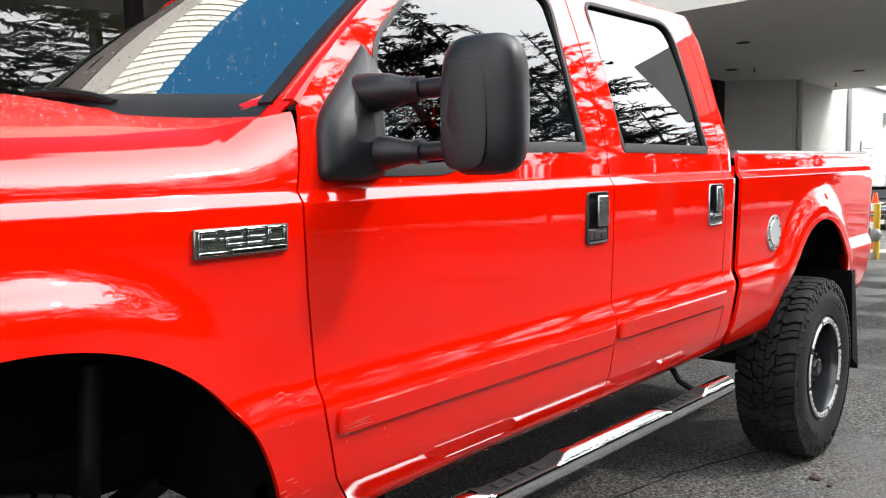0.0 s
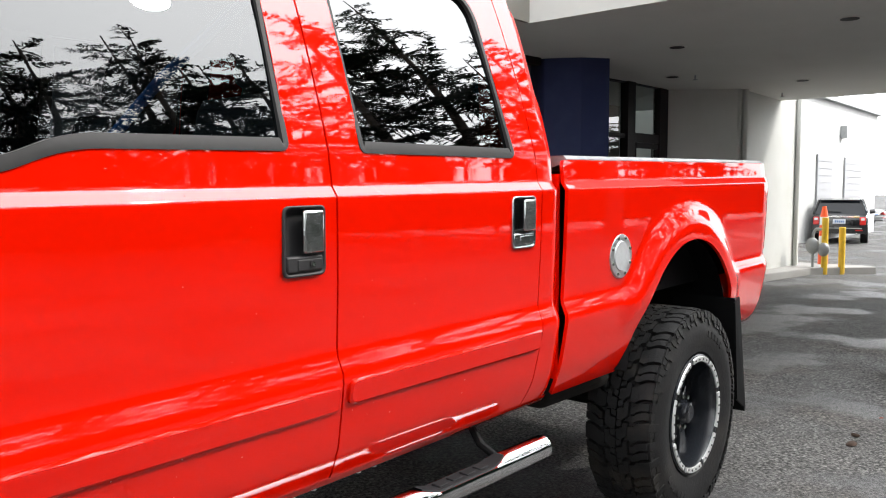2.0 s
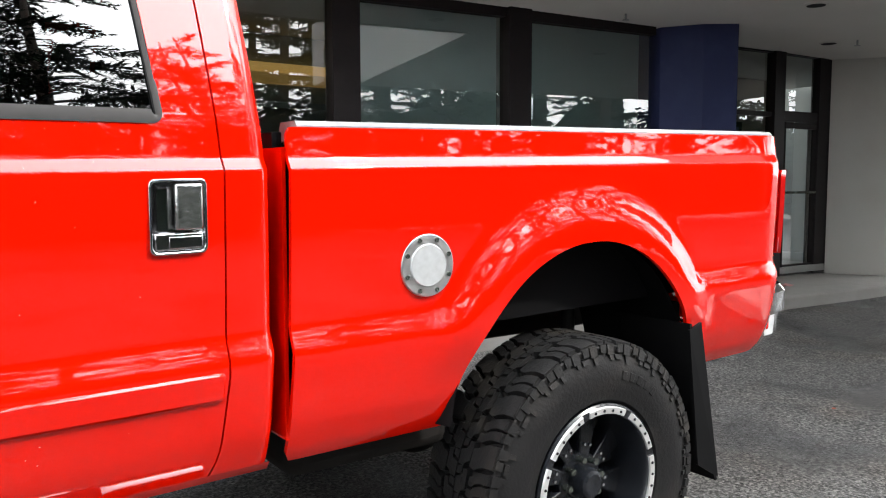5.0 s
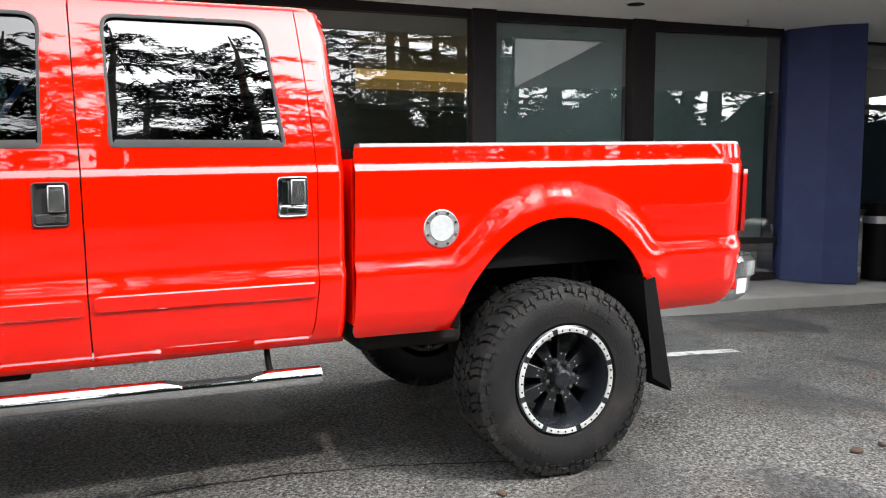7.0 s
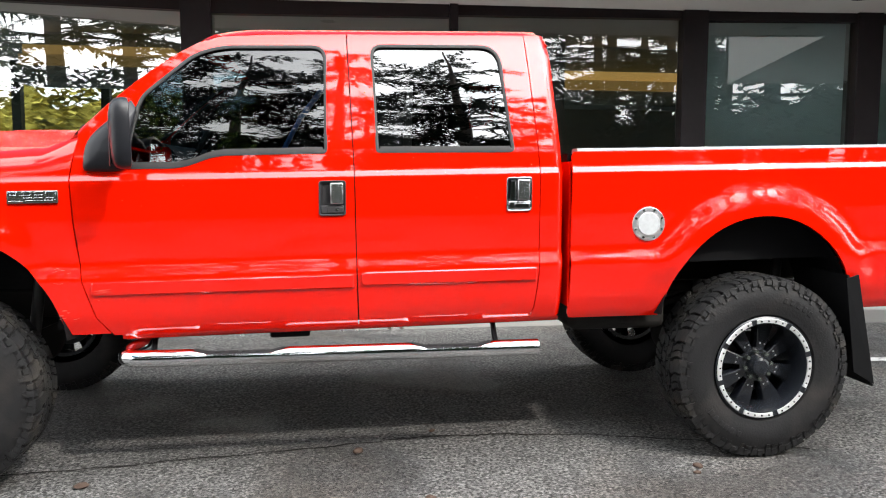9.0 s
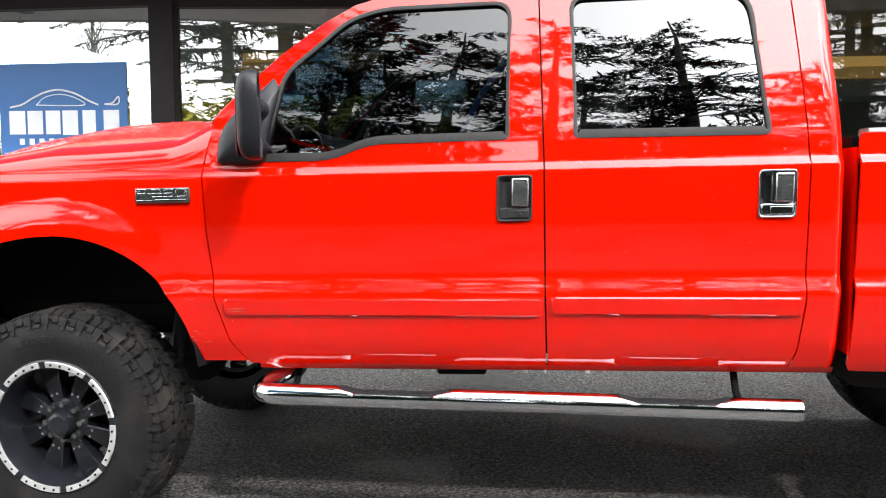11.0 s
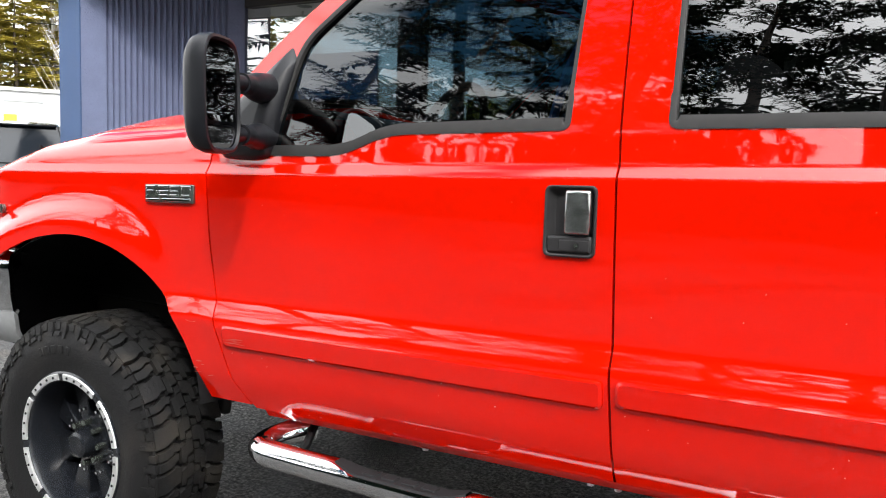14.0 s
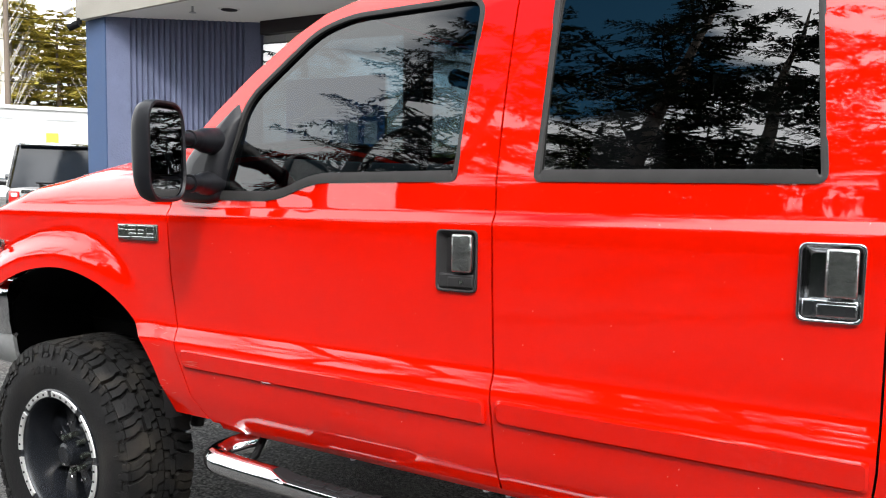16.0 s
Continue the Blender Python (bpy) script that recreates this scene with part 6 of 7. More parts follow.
# soffit and canopy
front = [(-7.15, 4.76), (-4.0, 4.44), (8.32, 3.88)]
slab("ceiling_soffit", front + [(8.34, -2.2), (17.6, -2.2), (17.6, 9.0), (12.0, 5.6), (8.0, 5.7), (0.0, 6.35), (-6.6, 6.45)], lambda x: soffit_z(x) + 0.12, 0.12, SOFFIT, "off-white soffit over the walk and the drive", "ceiling", bevel=0)
# plain fascia board, and a ribbed cream roof skirt above it
for (xa, ya), (xb, yb) in zip(front[:-1], front[1:]):
    za, zb_ = soffit_z(xa) - 0.012, soffit_z(xb) - 0.012
    vs = [(xa, ya - 0.002, za), (xb, yb - 0.002, zb_), (xb, yb - 0.002, 4.05), (xa, ya - 0.002, 4.05), (xa, ya - 0.055, za), (xb, yb - 0.055, zb_), (xb, yb - 0.055, 4.05), (xa, ya - 0.055, 4.05)]
    tagged(mesh_part("fascia", vs, [(0, 1, 2, 3), (7, 6, 5, 4), (4, 5, 1, 0), (3, 2, 6, 7), (0, 3, 7, 4), (1, 5, 6, 2)], FASCIA_SHADED, smooth=False), "plain off-white fascia board, coloured darker as if shaded", "fascia", kind="structure")
vs, fs = [], []
x = -7.15
while x < 8.32:
    for dx, dy in ((0.0, 0.0), (0.075, 0.0), (0.08, 0.045), (0.105, 0.045), (0.11, 0.0)):
        xx = min(x + dx, 8.32)
        yy = float(np.interp(xx, [p[0] for p in front], [p[1] for p in front]))
        for z, s in ((4.05, 0.0), (5.6, 0.5)):
            vs.append((xx, yy - 0.06 + dy + s, z))
    x += 0.11
for i in range(len(vs) // 2 - 1):
    fs.append((2 * i, 2 * i + 2, 2 * i + 3, 2 * i + 1))
tagged(mesh_part("roof_skirt", vs, fs, SIDING, smooth=False), "cream ribbed metal roof skirt above the walk", "roof skirt", kind="structure")
tagged(wall_block("canopy_fascia", (8.32, -2.2), (8.32, 3.86), 3.405, 4.6, -0.1, SOFFIT), "off-white fascia of the drive canopy", "fascia", kind="structure")
slab("roof_deck", [(-2.6, 5.1), (8.7, 4.4), (17.6, 4.4), (17.6, 12), (-2.6, 12)], 5.0, 0.2, SOFFIT, "flat roof", "roof", bevel=0)

# recessed downlights and sprinkler heads in the soffit
for x, y in ((10.4, 0.95), (10.8, 3.15), (14.9, 2.75), (13.2, 4.3), (7.65, 4.55), (-4.65, 5.1), (1.6, 4.9)):
    dl = tagged(empty("downlight"), "recessed ceiling downlight with a dark baffle", "downlight", group="downlights in the soffit")
    bm = bmesh.new()
    add_cyl(bm, (x, y, soffit_z(x) + 0.004), (x, y, soffit_z(x) - 0.012), 0.13, 0.12, seg=24)
    part("trim_ring", bm, SOFFIT, dl)
    bm = bmesh.new()
    add_cyl(bm, (x, y, soffit_z(x) - 0.006), (x, y, soffit_z(x) - 0.016), 0.10, seg=24)
    part("baffle", bm, BLACK, dl)
for x, y in ((9.5, 4.75), (13.3, 3.95), (16.4, 3.55), (-4.95, 4.8)):
    sp = tagged(empty("sprinkler"), "small brass ceiling sprinkler head", "sprinkler", group="sprinklers in the soffit")
    cyl_part("pipe", (x, y, soffit_z(x)), (x, y, soffit_z(x) - 0.07), 0.014, GREYMETAL, sp, seg=8)
    cyl_part("deflector", (x, y, soffit_z(x) - 0.07), (x, y, soffit_z(x) - 0.078), 0.04, GREYMETAL, sp, seg=12)

fl = tagged(empty("flood_lamp"), "white flood lamp under the fascia corner", "flood lamp")
cyl_part("stem", (-7.17, 4.66, 3.80), (-7.17, 4.66, 3.74), 0.03, WHITE, fl, seg=10)
cyl_part("head", (-7.14, 4.64, 3.74), (-7.23, 4.56, 3.68), 0.055, WHITE, fl, r2=0.09, seg=18)
cv = tagged(empty("security_camera"), "small black security camera on the soffit", "security camera")
cyl_part("mount", (-7.06, 4.70, 3.57), (-7.06, 4.70, 3.50), 0.03, BLACK, cv, seg=10)
cyl_part("barrel", (-7.02, 4.66, 3.49), (-7.12, 4.58, 3.43), 0.045, BLACK, cv, seg=14)

# ribbed slate-blue pier at the other end
A, B = Vector((-6.56, 4.75)), Vector((-4.95, 5.92))
d = (B - A).normalized()
nrm = Vector((d.y, -d.x))
prof = []
total = (B - A).length
s = 0.0
prof.append((A, 0.0))
s = 0.30
while s < total - 0.22:
    for ds, dep in ((0.0, 0.0), (0.012, -0.03), (0.030, -0.03), (0.042, 0.0)):
        prof.append((A + d * (s + ds), dep))
    s += 0.072
prof.append((B, 0.0))
pts = [(p + nrm * dep) for p, dep in prof]
back = [Vector((-4.87, 6.3)), Vector((-5.9, 7.4)), Vector((-7.20, 5.9)), Vector((-7.09, 4.85))]
slab("ribbed_pier", [(p.x, p.y) for p in pts] + [(p.x, p.y) for p in back], 3.56, 3.55, SLATE, "slate-blue ribbed concrete pier", "pier", bevel=0)
tagged(wall_block("pier_side", (-7.10, 4.82), (-6.57, 4.735), 0.0, 3.555, 0.03, SKYBLUE), "pale blue painted edge of the pier", "wall", kind="structure")

# showroom behind the glass
slab("floor_showroom", [(-5.6, 5.97), (-2.4, 5.93), (0.3, 6.2), (11.5, 5.2), (14.6, 5.0), (14.6, 14), (-5.6, 14)], 0.13, 0.1, ROOMFLOOR, "grey showroom floor", "floor", bevel=0)
slab("ceiling_showroom", [(-5.5, 5.98), (-2.4, 5.94), (0.3, 6.2), (11.5, 5.05), (14.6, 4.9), (14.6, 14), (-5.5, 14)], 3.62, 0.1, ROOMCEIL, "grey-green showroom ceiling", "ceiling", bevel=0)
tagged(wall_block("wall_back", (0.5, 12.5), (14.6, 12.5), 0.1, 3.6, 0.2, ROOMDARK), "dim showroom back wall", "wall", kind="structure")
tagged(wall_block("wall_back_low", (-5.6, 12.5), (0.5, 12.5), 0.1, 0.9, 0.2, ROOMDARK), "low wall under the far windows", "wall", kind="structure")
for px in (-5.5, -4.0, -2.4, -0.9, 0.5):
    tagged(box_part("mullion", px - 0.08, px + 0.08, 12.4, 12.6, 0.9, 3.6, FRAME, bevel=0.004), "dark mullion of the far windows", "mullion", kind="structure")
for xa, xb, z in ((-2.6, -0.5, 3.00), (4.4, 8.6, 2.80)):
    cove_ = tagged(empty("ceiling_cove"), "warm lit stepped ceiling cove in the showroom", "cove light", group="coves in the showroom")
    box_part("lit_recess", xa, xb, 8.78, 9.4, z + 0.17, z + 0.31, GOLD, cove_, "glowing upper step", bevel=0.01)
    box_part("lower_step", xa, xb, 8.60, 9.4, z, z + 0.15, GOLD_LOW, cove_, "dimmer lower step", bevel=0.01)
    box_part("bulkhead", xa - 0.1, xb + 0.1, 8.66, 9.5, z - 0.24, z - 0.004, ROOMCEIL, cove_, "grey-green bulkhead below the cove", bevel=0.01)
    box_part("cove_top", xa - 0.1, xb + 0.1, 8.9, 9.5, z + 0.314, 3.51, ROOMCEIL, cove_, "grey-green panel up to the ceiling", bevel=0.01)
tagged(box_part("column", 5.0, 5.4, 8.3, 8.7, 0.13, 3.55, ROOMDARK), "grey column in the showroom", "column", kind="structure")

# blue sign panel inside the end window, lettering drawn as plain bars
sgn = tagged(empty("window_sign"), "blue sign panel with pale shapes on the glass", "sign")
wall_block("sign_panel", on_wall(-4.44, 0.03), on_wall(-2.85, 0.03), 1.55, 2.76, 0.02, SIGNBLUE, sgn)
PALE = mat("pale_sign_vinyl", (0.75, 0.78, 0.8), rough=0.5)
for xa, w_, z in ((-4.32, 0.20, 1.95), (-4.09, 0.19, 1.95), (-3.86, 0.18, 1.95), (-3.65, 0.19, 1.94), (-3.40, 0.16, 1.95), (-3.14, 0.19, 1.95)):
    wall_block("sign_bar", on_wall(xa, 0.024), on_wall(xa + w_, 0.024), z, 2.22, 0.005, PALE, sgn)
for i in range(9):
    wall_block("sign_bar", on_wall(-4.20 + i * 0.125, 0.024), on_wall(-4.14 + i * 0.125, 0.024), 1.83, 1.90, 0.005, PALE, sgn)
for nm_, line_, r_ in (("sign_arc", [(-4.30, 2.26), (-4.15, 2.29), (-4.02, 2.36), (-3.85, 2.43), (-3.68, 2.455), (-3.48, 2.41), (-3.32, 2.33), (-3.20, 2.28)], 0.011), ("sign_inner_arc", [(-3.97, 2.285), (-3.86, 2.37), (-3.68, 2.405), (-3.50, 2.37), (-3.36, 2.285), (-3.60, 2.275), (-3.97, 2.285)], 0.006), ("sign_fin", [(-3.12, 2.285), (-3.02, 2.30), (-2.95, 2.37), (-2.96, 2.285), (-3.12, 2.285)], 0.009)):
    tube(nm_, [(p[0], wall_y(p[0]) + 0.022, p[1]) for p in smooth_path(line_, 5)], r_, PALE, sgn, seg=6)

# bollards, gas meter, cone
for x, y, h in ((18.53, 3.27, 1.05), (18.88, 3.02, 0.85)):
    bo = tagged(cyl_part("bollard", (x, y, gz(x)), (x, y, gz(x) + 0.15 + h), 0.065, YELLOW, seg=18, bevel=0.01), "yellow steel bollard on the kerb corner", "bollard", group="bollards by the meter")
gm = tagged(empty("gas_meter"), "grey gas meter with pipes against the wall", "gas meter")
g = gz(18.5) + 0.15
for k_, (xx, yy, zz, r) in enumerate(((18.48, 3.50, 0.45, 0.14), (18.48, 3.28, 0.38, 0.12))):
    bm = bmesh.new()
    bmesh.ops.create_uvsphere(bm, u_segments=16, v_segments=10, radius=r, matrix=Matrix.Translation((xx, yy, g + zz)) @ Matrix.Diagonal((0.8, 1, 1.25, 1)))
    part("meter_body", bm, GREYMETAL, gm)
tube("pipe", smooth_path([(18.53, 3.50, g), (18.53, 3.50, g + 0.7), (18.53, 3.38, g + 0.8), (18.53, 3.26, g + 0.7), (18.53, 3.26, g)], 5), 0.03, GREYMETAL, gm, seg=8)
cn = tagged(empty("traffic_cone"), "orange and white traffic delineator", "traffic cone")
g = gz(19.5)
for i, (r0, r1, z0, z1, mm) in enumerate(((0.20, 0.19, 0, 0.05, ORANGE), (0.11, 0.10, 0.05, 0.45, ORANGE), (0.10, 0.095, 0.45, 0.65, WHITE), (0.095, 0.09, 0.65, 0.85, ORANGE), (0.09, 0.085, 0.85, 1.0, WHITE), (0.085, 0.04, 1.0, 1.2, ORANGE))):
    cyl_part(("base", "body", "band", "body", "band", "tip")[i], (19.6, 3.58, g + z0 * 1.2), (19.6, 3.58, g + z1 * 1.2), r0, mm, cn, r2=r1, seg=16)

# kerbed island at the drive
slab("kerb_island", [(8.2 + 1.0 * math.cos(a), -1.0 + 1.0 * math.sin(a)) for a in np.linspace(0, 2 * math.pi, 40, endpoint=False)], lambda x: gz(x) + 0.16, 0.3, mat("white_painted_kerb", (0.6, 0.6, 0.58), rough=0.8, vary=0.1, stain=0.4, stain_color=(0.35, 0.34, 0.32)), "rounded white painted kerb of a drive island", "kerb island", bevel=0.03)

# litter bin by the entrance
lb = tagged(empty("litter_bin"), "black litter bin with a steel band", "litter bin")
g = gz(11.9) + 0.15
cyl_part("body", (11.85, 4.62, g), (11.85, 4.62, g + 0.78), 0.21, BLACK, lb, seg=24)
cyl_part("band", (11.85, 4.62, g + 0.78), (11.85, 4.62, g + 0.88), 0.22, BRUSHED, lb, seg=24)
cyl_part("lid", (11.85, 4.62, g + 0.88), (11.85, 4.62, g + 1.06), 0.21, BLACK, lb, r2=0.13, seg=24)

# white workshop beyond the wall
ws = tagged(empty("workshop_building"), "white painted workshop with roller doors", "building")
g = gz(40)
wall_block("wall", (20, 7.2), (41.35, 7.2), g, 4.95, 6.0, WHITEWALL, ws)
wall_block("roof", (19.8, 7.0), (41.55, 7.0), 4.95, 5.15, 6.4, GREYMETAL, ws)
for xa, xb in ((32.0, 34.0), (35.8, 38.5)):
    dr = wall_block("roller_door", (xa, 7.16), (xb, 7.16), g, 2.9, 0.02, ROLLERDOOR, ws)
    for i in range(12):
        wall_block("slat", (xa, 7.13), (xb, 7.13), g + 0.05 + i * 0.265, g + 0.05 + i * 0.265 + 0.24, 0.03, ROLLERDOOR, dr)
box_part("wall_lamp", 35.15, 35.5, 6.95, 7.2, 3.65, 4.12, GREYMETAL, ws)


# parked cars across the lot
def car(name, label, m, length=4.7, width=1.85, height=1.75, suv=True, paint=CARBLACK):
    """A parked car: its tail at x = 0, nose at x = length, along local x; sections lofted with tumblehome."""
    c = tagged(empty(name), label, "car")
    half, belt = width / 2, (1.02 if suv else 0.90)
    roof = [(0.16, belt), (0.34, height - 0.05), (0.55, height), (length * 0.52, height), (length * 0.60, height - 0.05), (length * 0.72, belt)] if suv else [(0.62, belt), (1.25, height - 0.04), (1.5, height), (length * 0.55, height), (length * 0.62, height - 0.05), (length * 0.76, belt)]

    def loft(nm_, rows, material, parent, **kw):
        vs, fs = [], []
        k = len(rows[0])
        for row in rows:
            vs.extend(row)
        for i in range(len(rows) - 1):
            for q in range(k - 1):
                fs.append((i * k + q, i * k + q + 1, (i + 1) * k + q + 1, (i + 1) * k + q))
        fs.append(tuple(reversed(range(k))))
        fs.append(tuple(range((len(rows) - 1) * k, len(rows) * k)))
        return mesh_part(nm_, vs, fs, material, parent, sharp=0.6, **kw)

    def ring(x, z0, z1, h0, h1, crown):
        """Half-round section across the car at x."""
        return [(x, -h0 * 0.94, z0), (x, -h0, z0 + 0.12), (x, -h0, z1 - 0.14), (x, -h1, z1 - 0.02), (x, -h1 * 0.6, z1 + crown), (x, h1 * 0.6, z1 + crown), (x, h1, z1 - 0.02), (x, h0, z1 - 0.14), (x, h0, z0 + 0.12), (x, h0 * 0.94, z0)]
    hood = belt - (0.03 if suv else 0.08)
    body = loft("body", [ring(0.03, 0.42, belt - 0.10, half * 0.90, half * 0.82, 0.0), ring(0.10, 0.32, belt, half * 0.98, half * 0.90, 0.01), ring(0.9, 0.28, belt + 0.01, half, half * 0.93, 0.02), ring(length * 0.6, 0.28, belt, half, half * 0.93, 0.02), ring(length * 0.72, 0.28, hood, half, half * 0.92, 0.03), ring(length * 0.93, 0.30, hood - 0.09, half * 0.97, half * 0.86, 0.02), ring(length, 0.40, hood - 0.22, half * 0.86, half * 0.76, 0.0)], paint, c)
    # glasshouse: dark glass all round, with a painted roof and pillars
    tops = {z: half * (0.93 - 0.20 * (z - belt) / (height - belt)) for _, z in roof}
    vs = [(x, s * tops[z] * 0.985, z) for s in (-1, 1) for x, z in roof]
    k = len(roof)
    fs = [tuple(range(k)), tuple(reversed(range(k, 2 * k)))] + [(i, i + k, (i + 1) % k + k, (i + 1) % k) for i in range(k)]
    mesh_part("glasshouse", vs, fs, CARGLASS, c, smooth=False)
    rp = [(x, z) for x, z in roof if z > height - 0.12]
    rows = [[(x, -tops[z] * 1.01, z - 0.03), (x, -tops[z] * 0.9, z + 0.012), (x, 0, z + 0.03), (x, tops[z] * 0.9, z + 0.012), (x, tops[z] * 1.01, z - 0.03)] for x, z in rp]
    loft("roof", rows, paint, c)
    if suv:
        x0, z0 = roof[1]
        loft("roof_spoiler", [[(x0 - 0.16, y, z0 - 0.01), (x0 - 0.16, y, z0 + 0.015), (x0 + 0.05, y, z0 + 0.045), (x0 + 0.05, y, z0 - 0.02)] for y in (-tops[z0] * 0.92, tops[z0] * 0.92)], paint, c)
        tube("rear_wiper", [(0.155, -0.05, belt + 0.09), (0.165, 0.42, belt + 0.10)], 0.012, BLACK, c, seg=6)
    for s in (-1, 1):
        for (xa, za), (xb_, zb_) in ((roof[0], roof[1]), (roof[-1], roof[-2])):
            p, q = Vector((xa, s * tops[za], za)), Vector((xb_, s * tops[zb_], zb_))
            tube("pillar", [p, q], 0.045, paint, c, seg=6)
        xm = length * 0.36
        tube("pillar", [(xm, s * tops[belt], belt), (xm, s * tops[height] * 1.005, height - 0.02)], 0.04, BLACK, c, seg=6)
        lt = box_part("tail_light", -0.005, 0.14, s * half * 0.93 - (0.20 if s > 0 else 0.0), s * half * 0.93 + (0.0 if s > 0 else 0.20), belt - 0.36 if suv else belt - 0.26, belt - 0.08, REDLENS, c, bevel=0.03)
        box_part("reverse_lens", -0.012, 0.02, s * half * 0.93 - (0.16 if s > 0 else -0.04), s * half * 0.93 - (0.04 if s > 0 else -0.16), belt - 0.20, belt - 0.12, CLEARLENS, lt, bevel=0.01)
        box_part("reflector", -0.062, -0.03, s * half * 0.7 - 0.11, s * half * 0.7 + 0.11, 0.46, 0.50, REDLENS, c, bevel=0.006)
        cyl_part("exhaust", (-0.06, s * half * 0.62, 0.34), (0.12, s * half * 0.62, 0.34), 0.045, CHROME, c, seg=14)
        cyl_part("door_mirror", (length * 0.62, s * (half + 0.02), belt + 0.06), (length * 0.62, s * (half + 0.20), belt + 0.08), 0.085, paint, c, seg=14)
        for wx in (0.92, length - 0.92):
            wl_ = cyl_part("wheel", (wx, s * half + s * 0.005, 0.36), (wx, s * half - s * 0.24, 0.36), 0.36, RUBBER, c, seg=28, bevel=0.03)
            cyl_part("rim", (wx, s * half + s * 0.015, 0.36), (wx, s * half - s * 0.03, 0.36), 0.25, SILVER, wl_, seg=20)
    bp = loft("rear_bumper", [[(-0.06 + 0.12 * abs(y / half) ** 3, y, z) for z in (0.36, 0.42, 0.60, 0.645)] + [(0.2, y, 0.645), (0.2, y, 0.36)] for y in np.linspace(-half * 0.98, half * 0.98, 9)], paint, c)
    box_part("bumper_strip", -0.075, -0.02, -half * 0.8, half * 0.8, 0.535, 0.56, GREYMETAL, bp, bevel=0.005)
    box_part("trim_strip", -0.012, 0.06, -half * 0.70, half * 0.70, belt - 0.10, belt - 0.045, CHROME, c)
    box_part("number_plate", -0.014, 0.05, -0.20, 0.20, belt - 0.32, belt - 0.16, PLATE, c, bevel=0.004)
    for i in range(5):
        box_part("plate_mark", -0.018, -0.013, -0.15 + 0.062 * i, -0.11 + 0.062 * i, belt - 0.275, belt - 0.205, SIGNBLUE, c, bevel=0)
    c.matrix_basis = m
    return c


car("parked_suv", "black sport utility vehicle parked in the lot", pose(-13.3, 8.2, gz(-13), 0, 0, 150), 4.8, 2.0, 1.96)
car("parked_wagon", "dark pickup-like wagon parked further back", pose(-18.7, 11.3, gz(-18), 0, 0, 150), 5.2, 1.95, 1.80)
car("parked_van", "white people carrier parked at the back of the lot", pose(-21.4, 15.0, gz(-22), 0, 0, 160), 4.8, 1.9, 1.75, True, WHITE)
car("parked_sedan", "black estate car parked by the workshop", pose(31.0, 6.1, gz(31), 0, 0, 12), 4.6, 1.8, 1.58, True)
car("parked_coupe", "dark grey car beyond the workshop", pose(47.0, 8.3, gz(40), 0, 0, 70), 4.6, 1.8, 1.4, False)

# far side of the lot: low white wall and slope of trees
lowb = tagged(empty("low_building"), "long low white building across the road", "building")
P0, P1 = Vector((-46, 2)), Vector((-22, 42))
run = (P1 - P0).normalized()
wall_block("wall", P0, P1, 0, 4.45, 4, WHITEWALL, lowb)
out_ = Vector((run.y, -run.x))
wall_block("roof_edge", P0 + out_ * 0.12, P1 + out_ * 0.12, 4.45, 4.62, 4.3, WHITEWALL, lowb)
for k in range(11):
    a_ = P0 + run * (6.5 + 3.1 * k)
    wall_block("vent_slot", a_ + out_ * 0.03, a_ + run * 1.7 + out_ * 0.03, 3.95, 4.05, 0.04, GREYMETAL, lowb)
for k, mm in enumerate((ORANGE, GREYMETAL, YELLOW, ORANGE, GREYMETAL, YELLOW, ORANGE)):
    a_ = P0 + run * (9.0 + 2.6 * k)
    wall_block("wall_plaque", a_ + out_ * 0.04, a_ + run * 0.55 + out_ * 0.04, 2.75, 3.35, 0.05, mm, lowb, bevel=0.03)


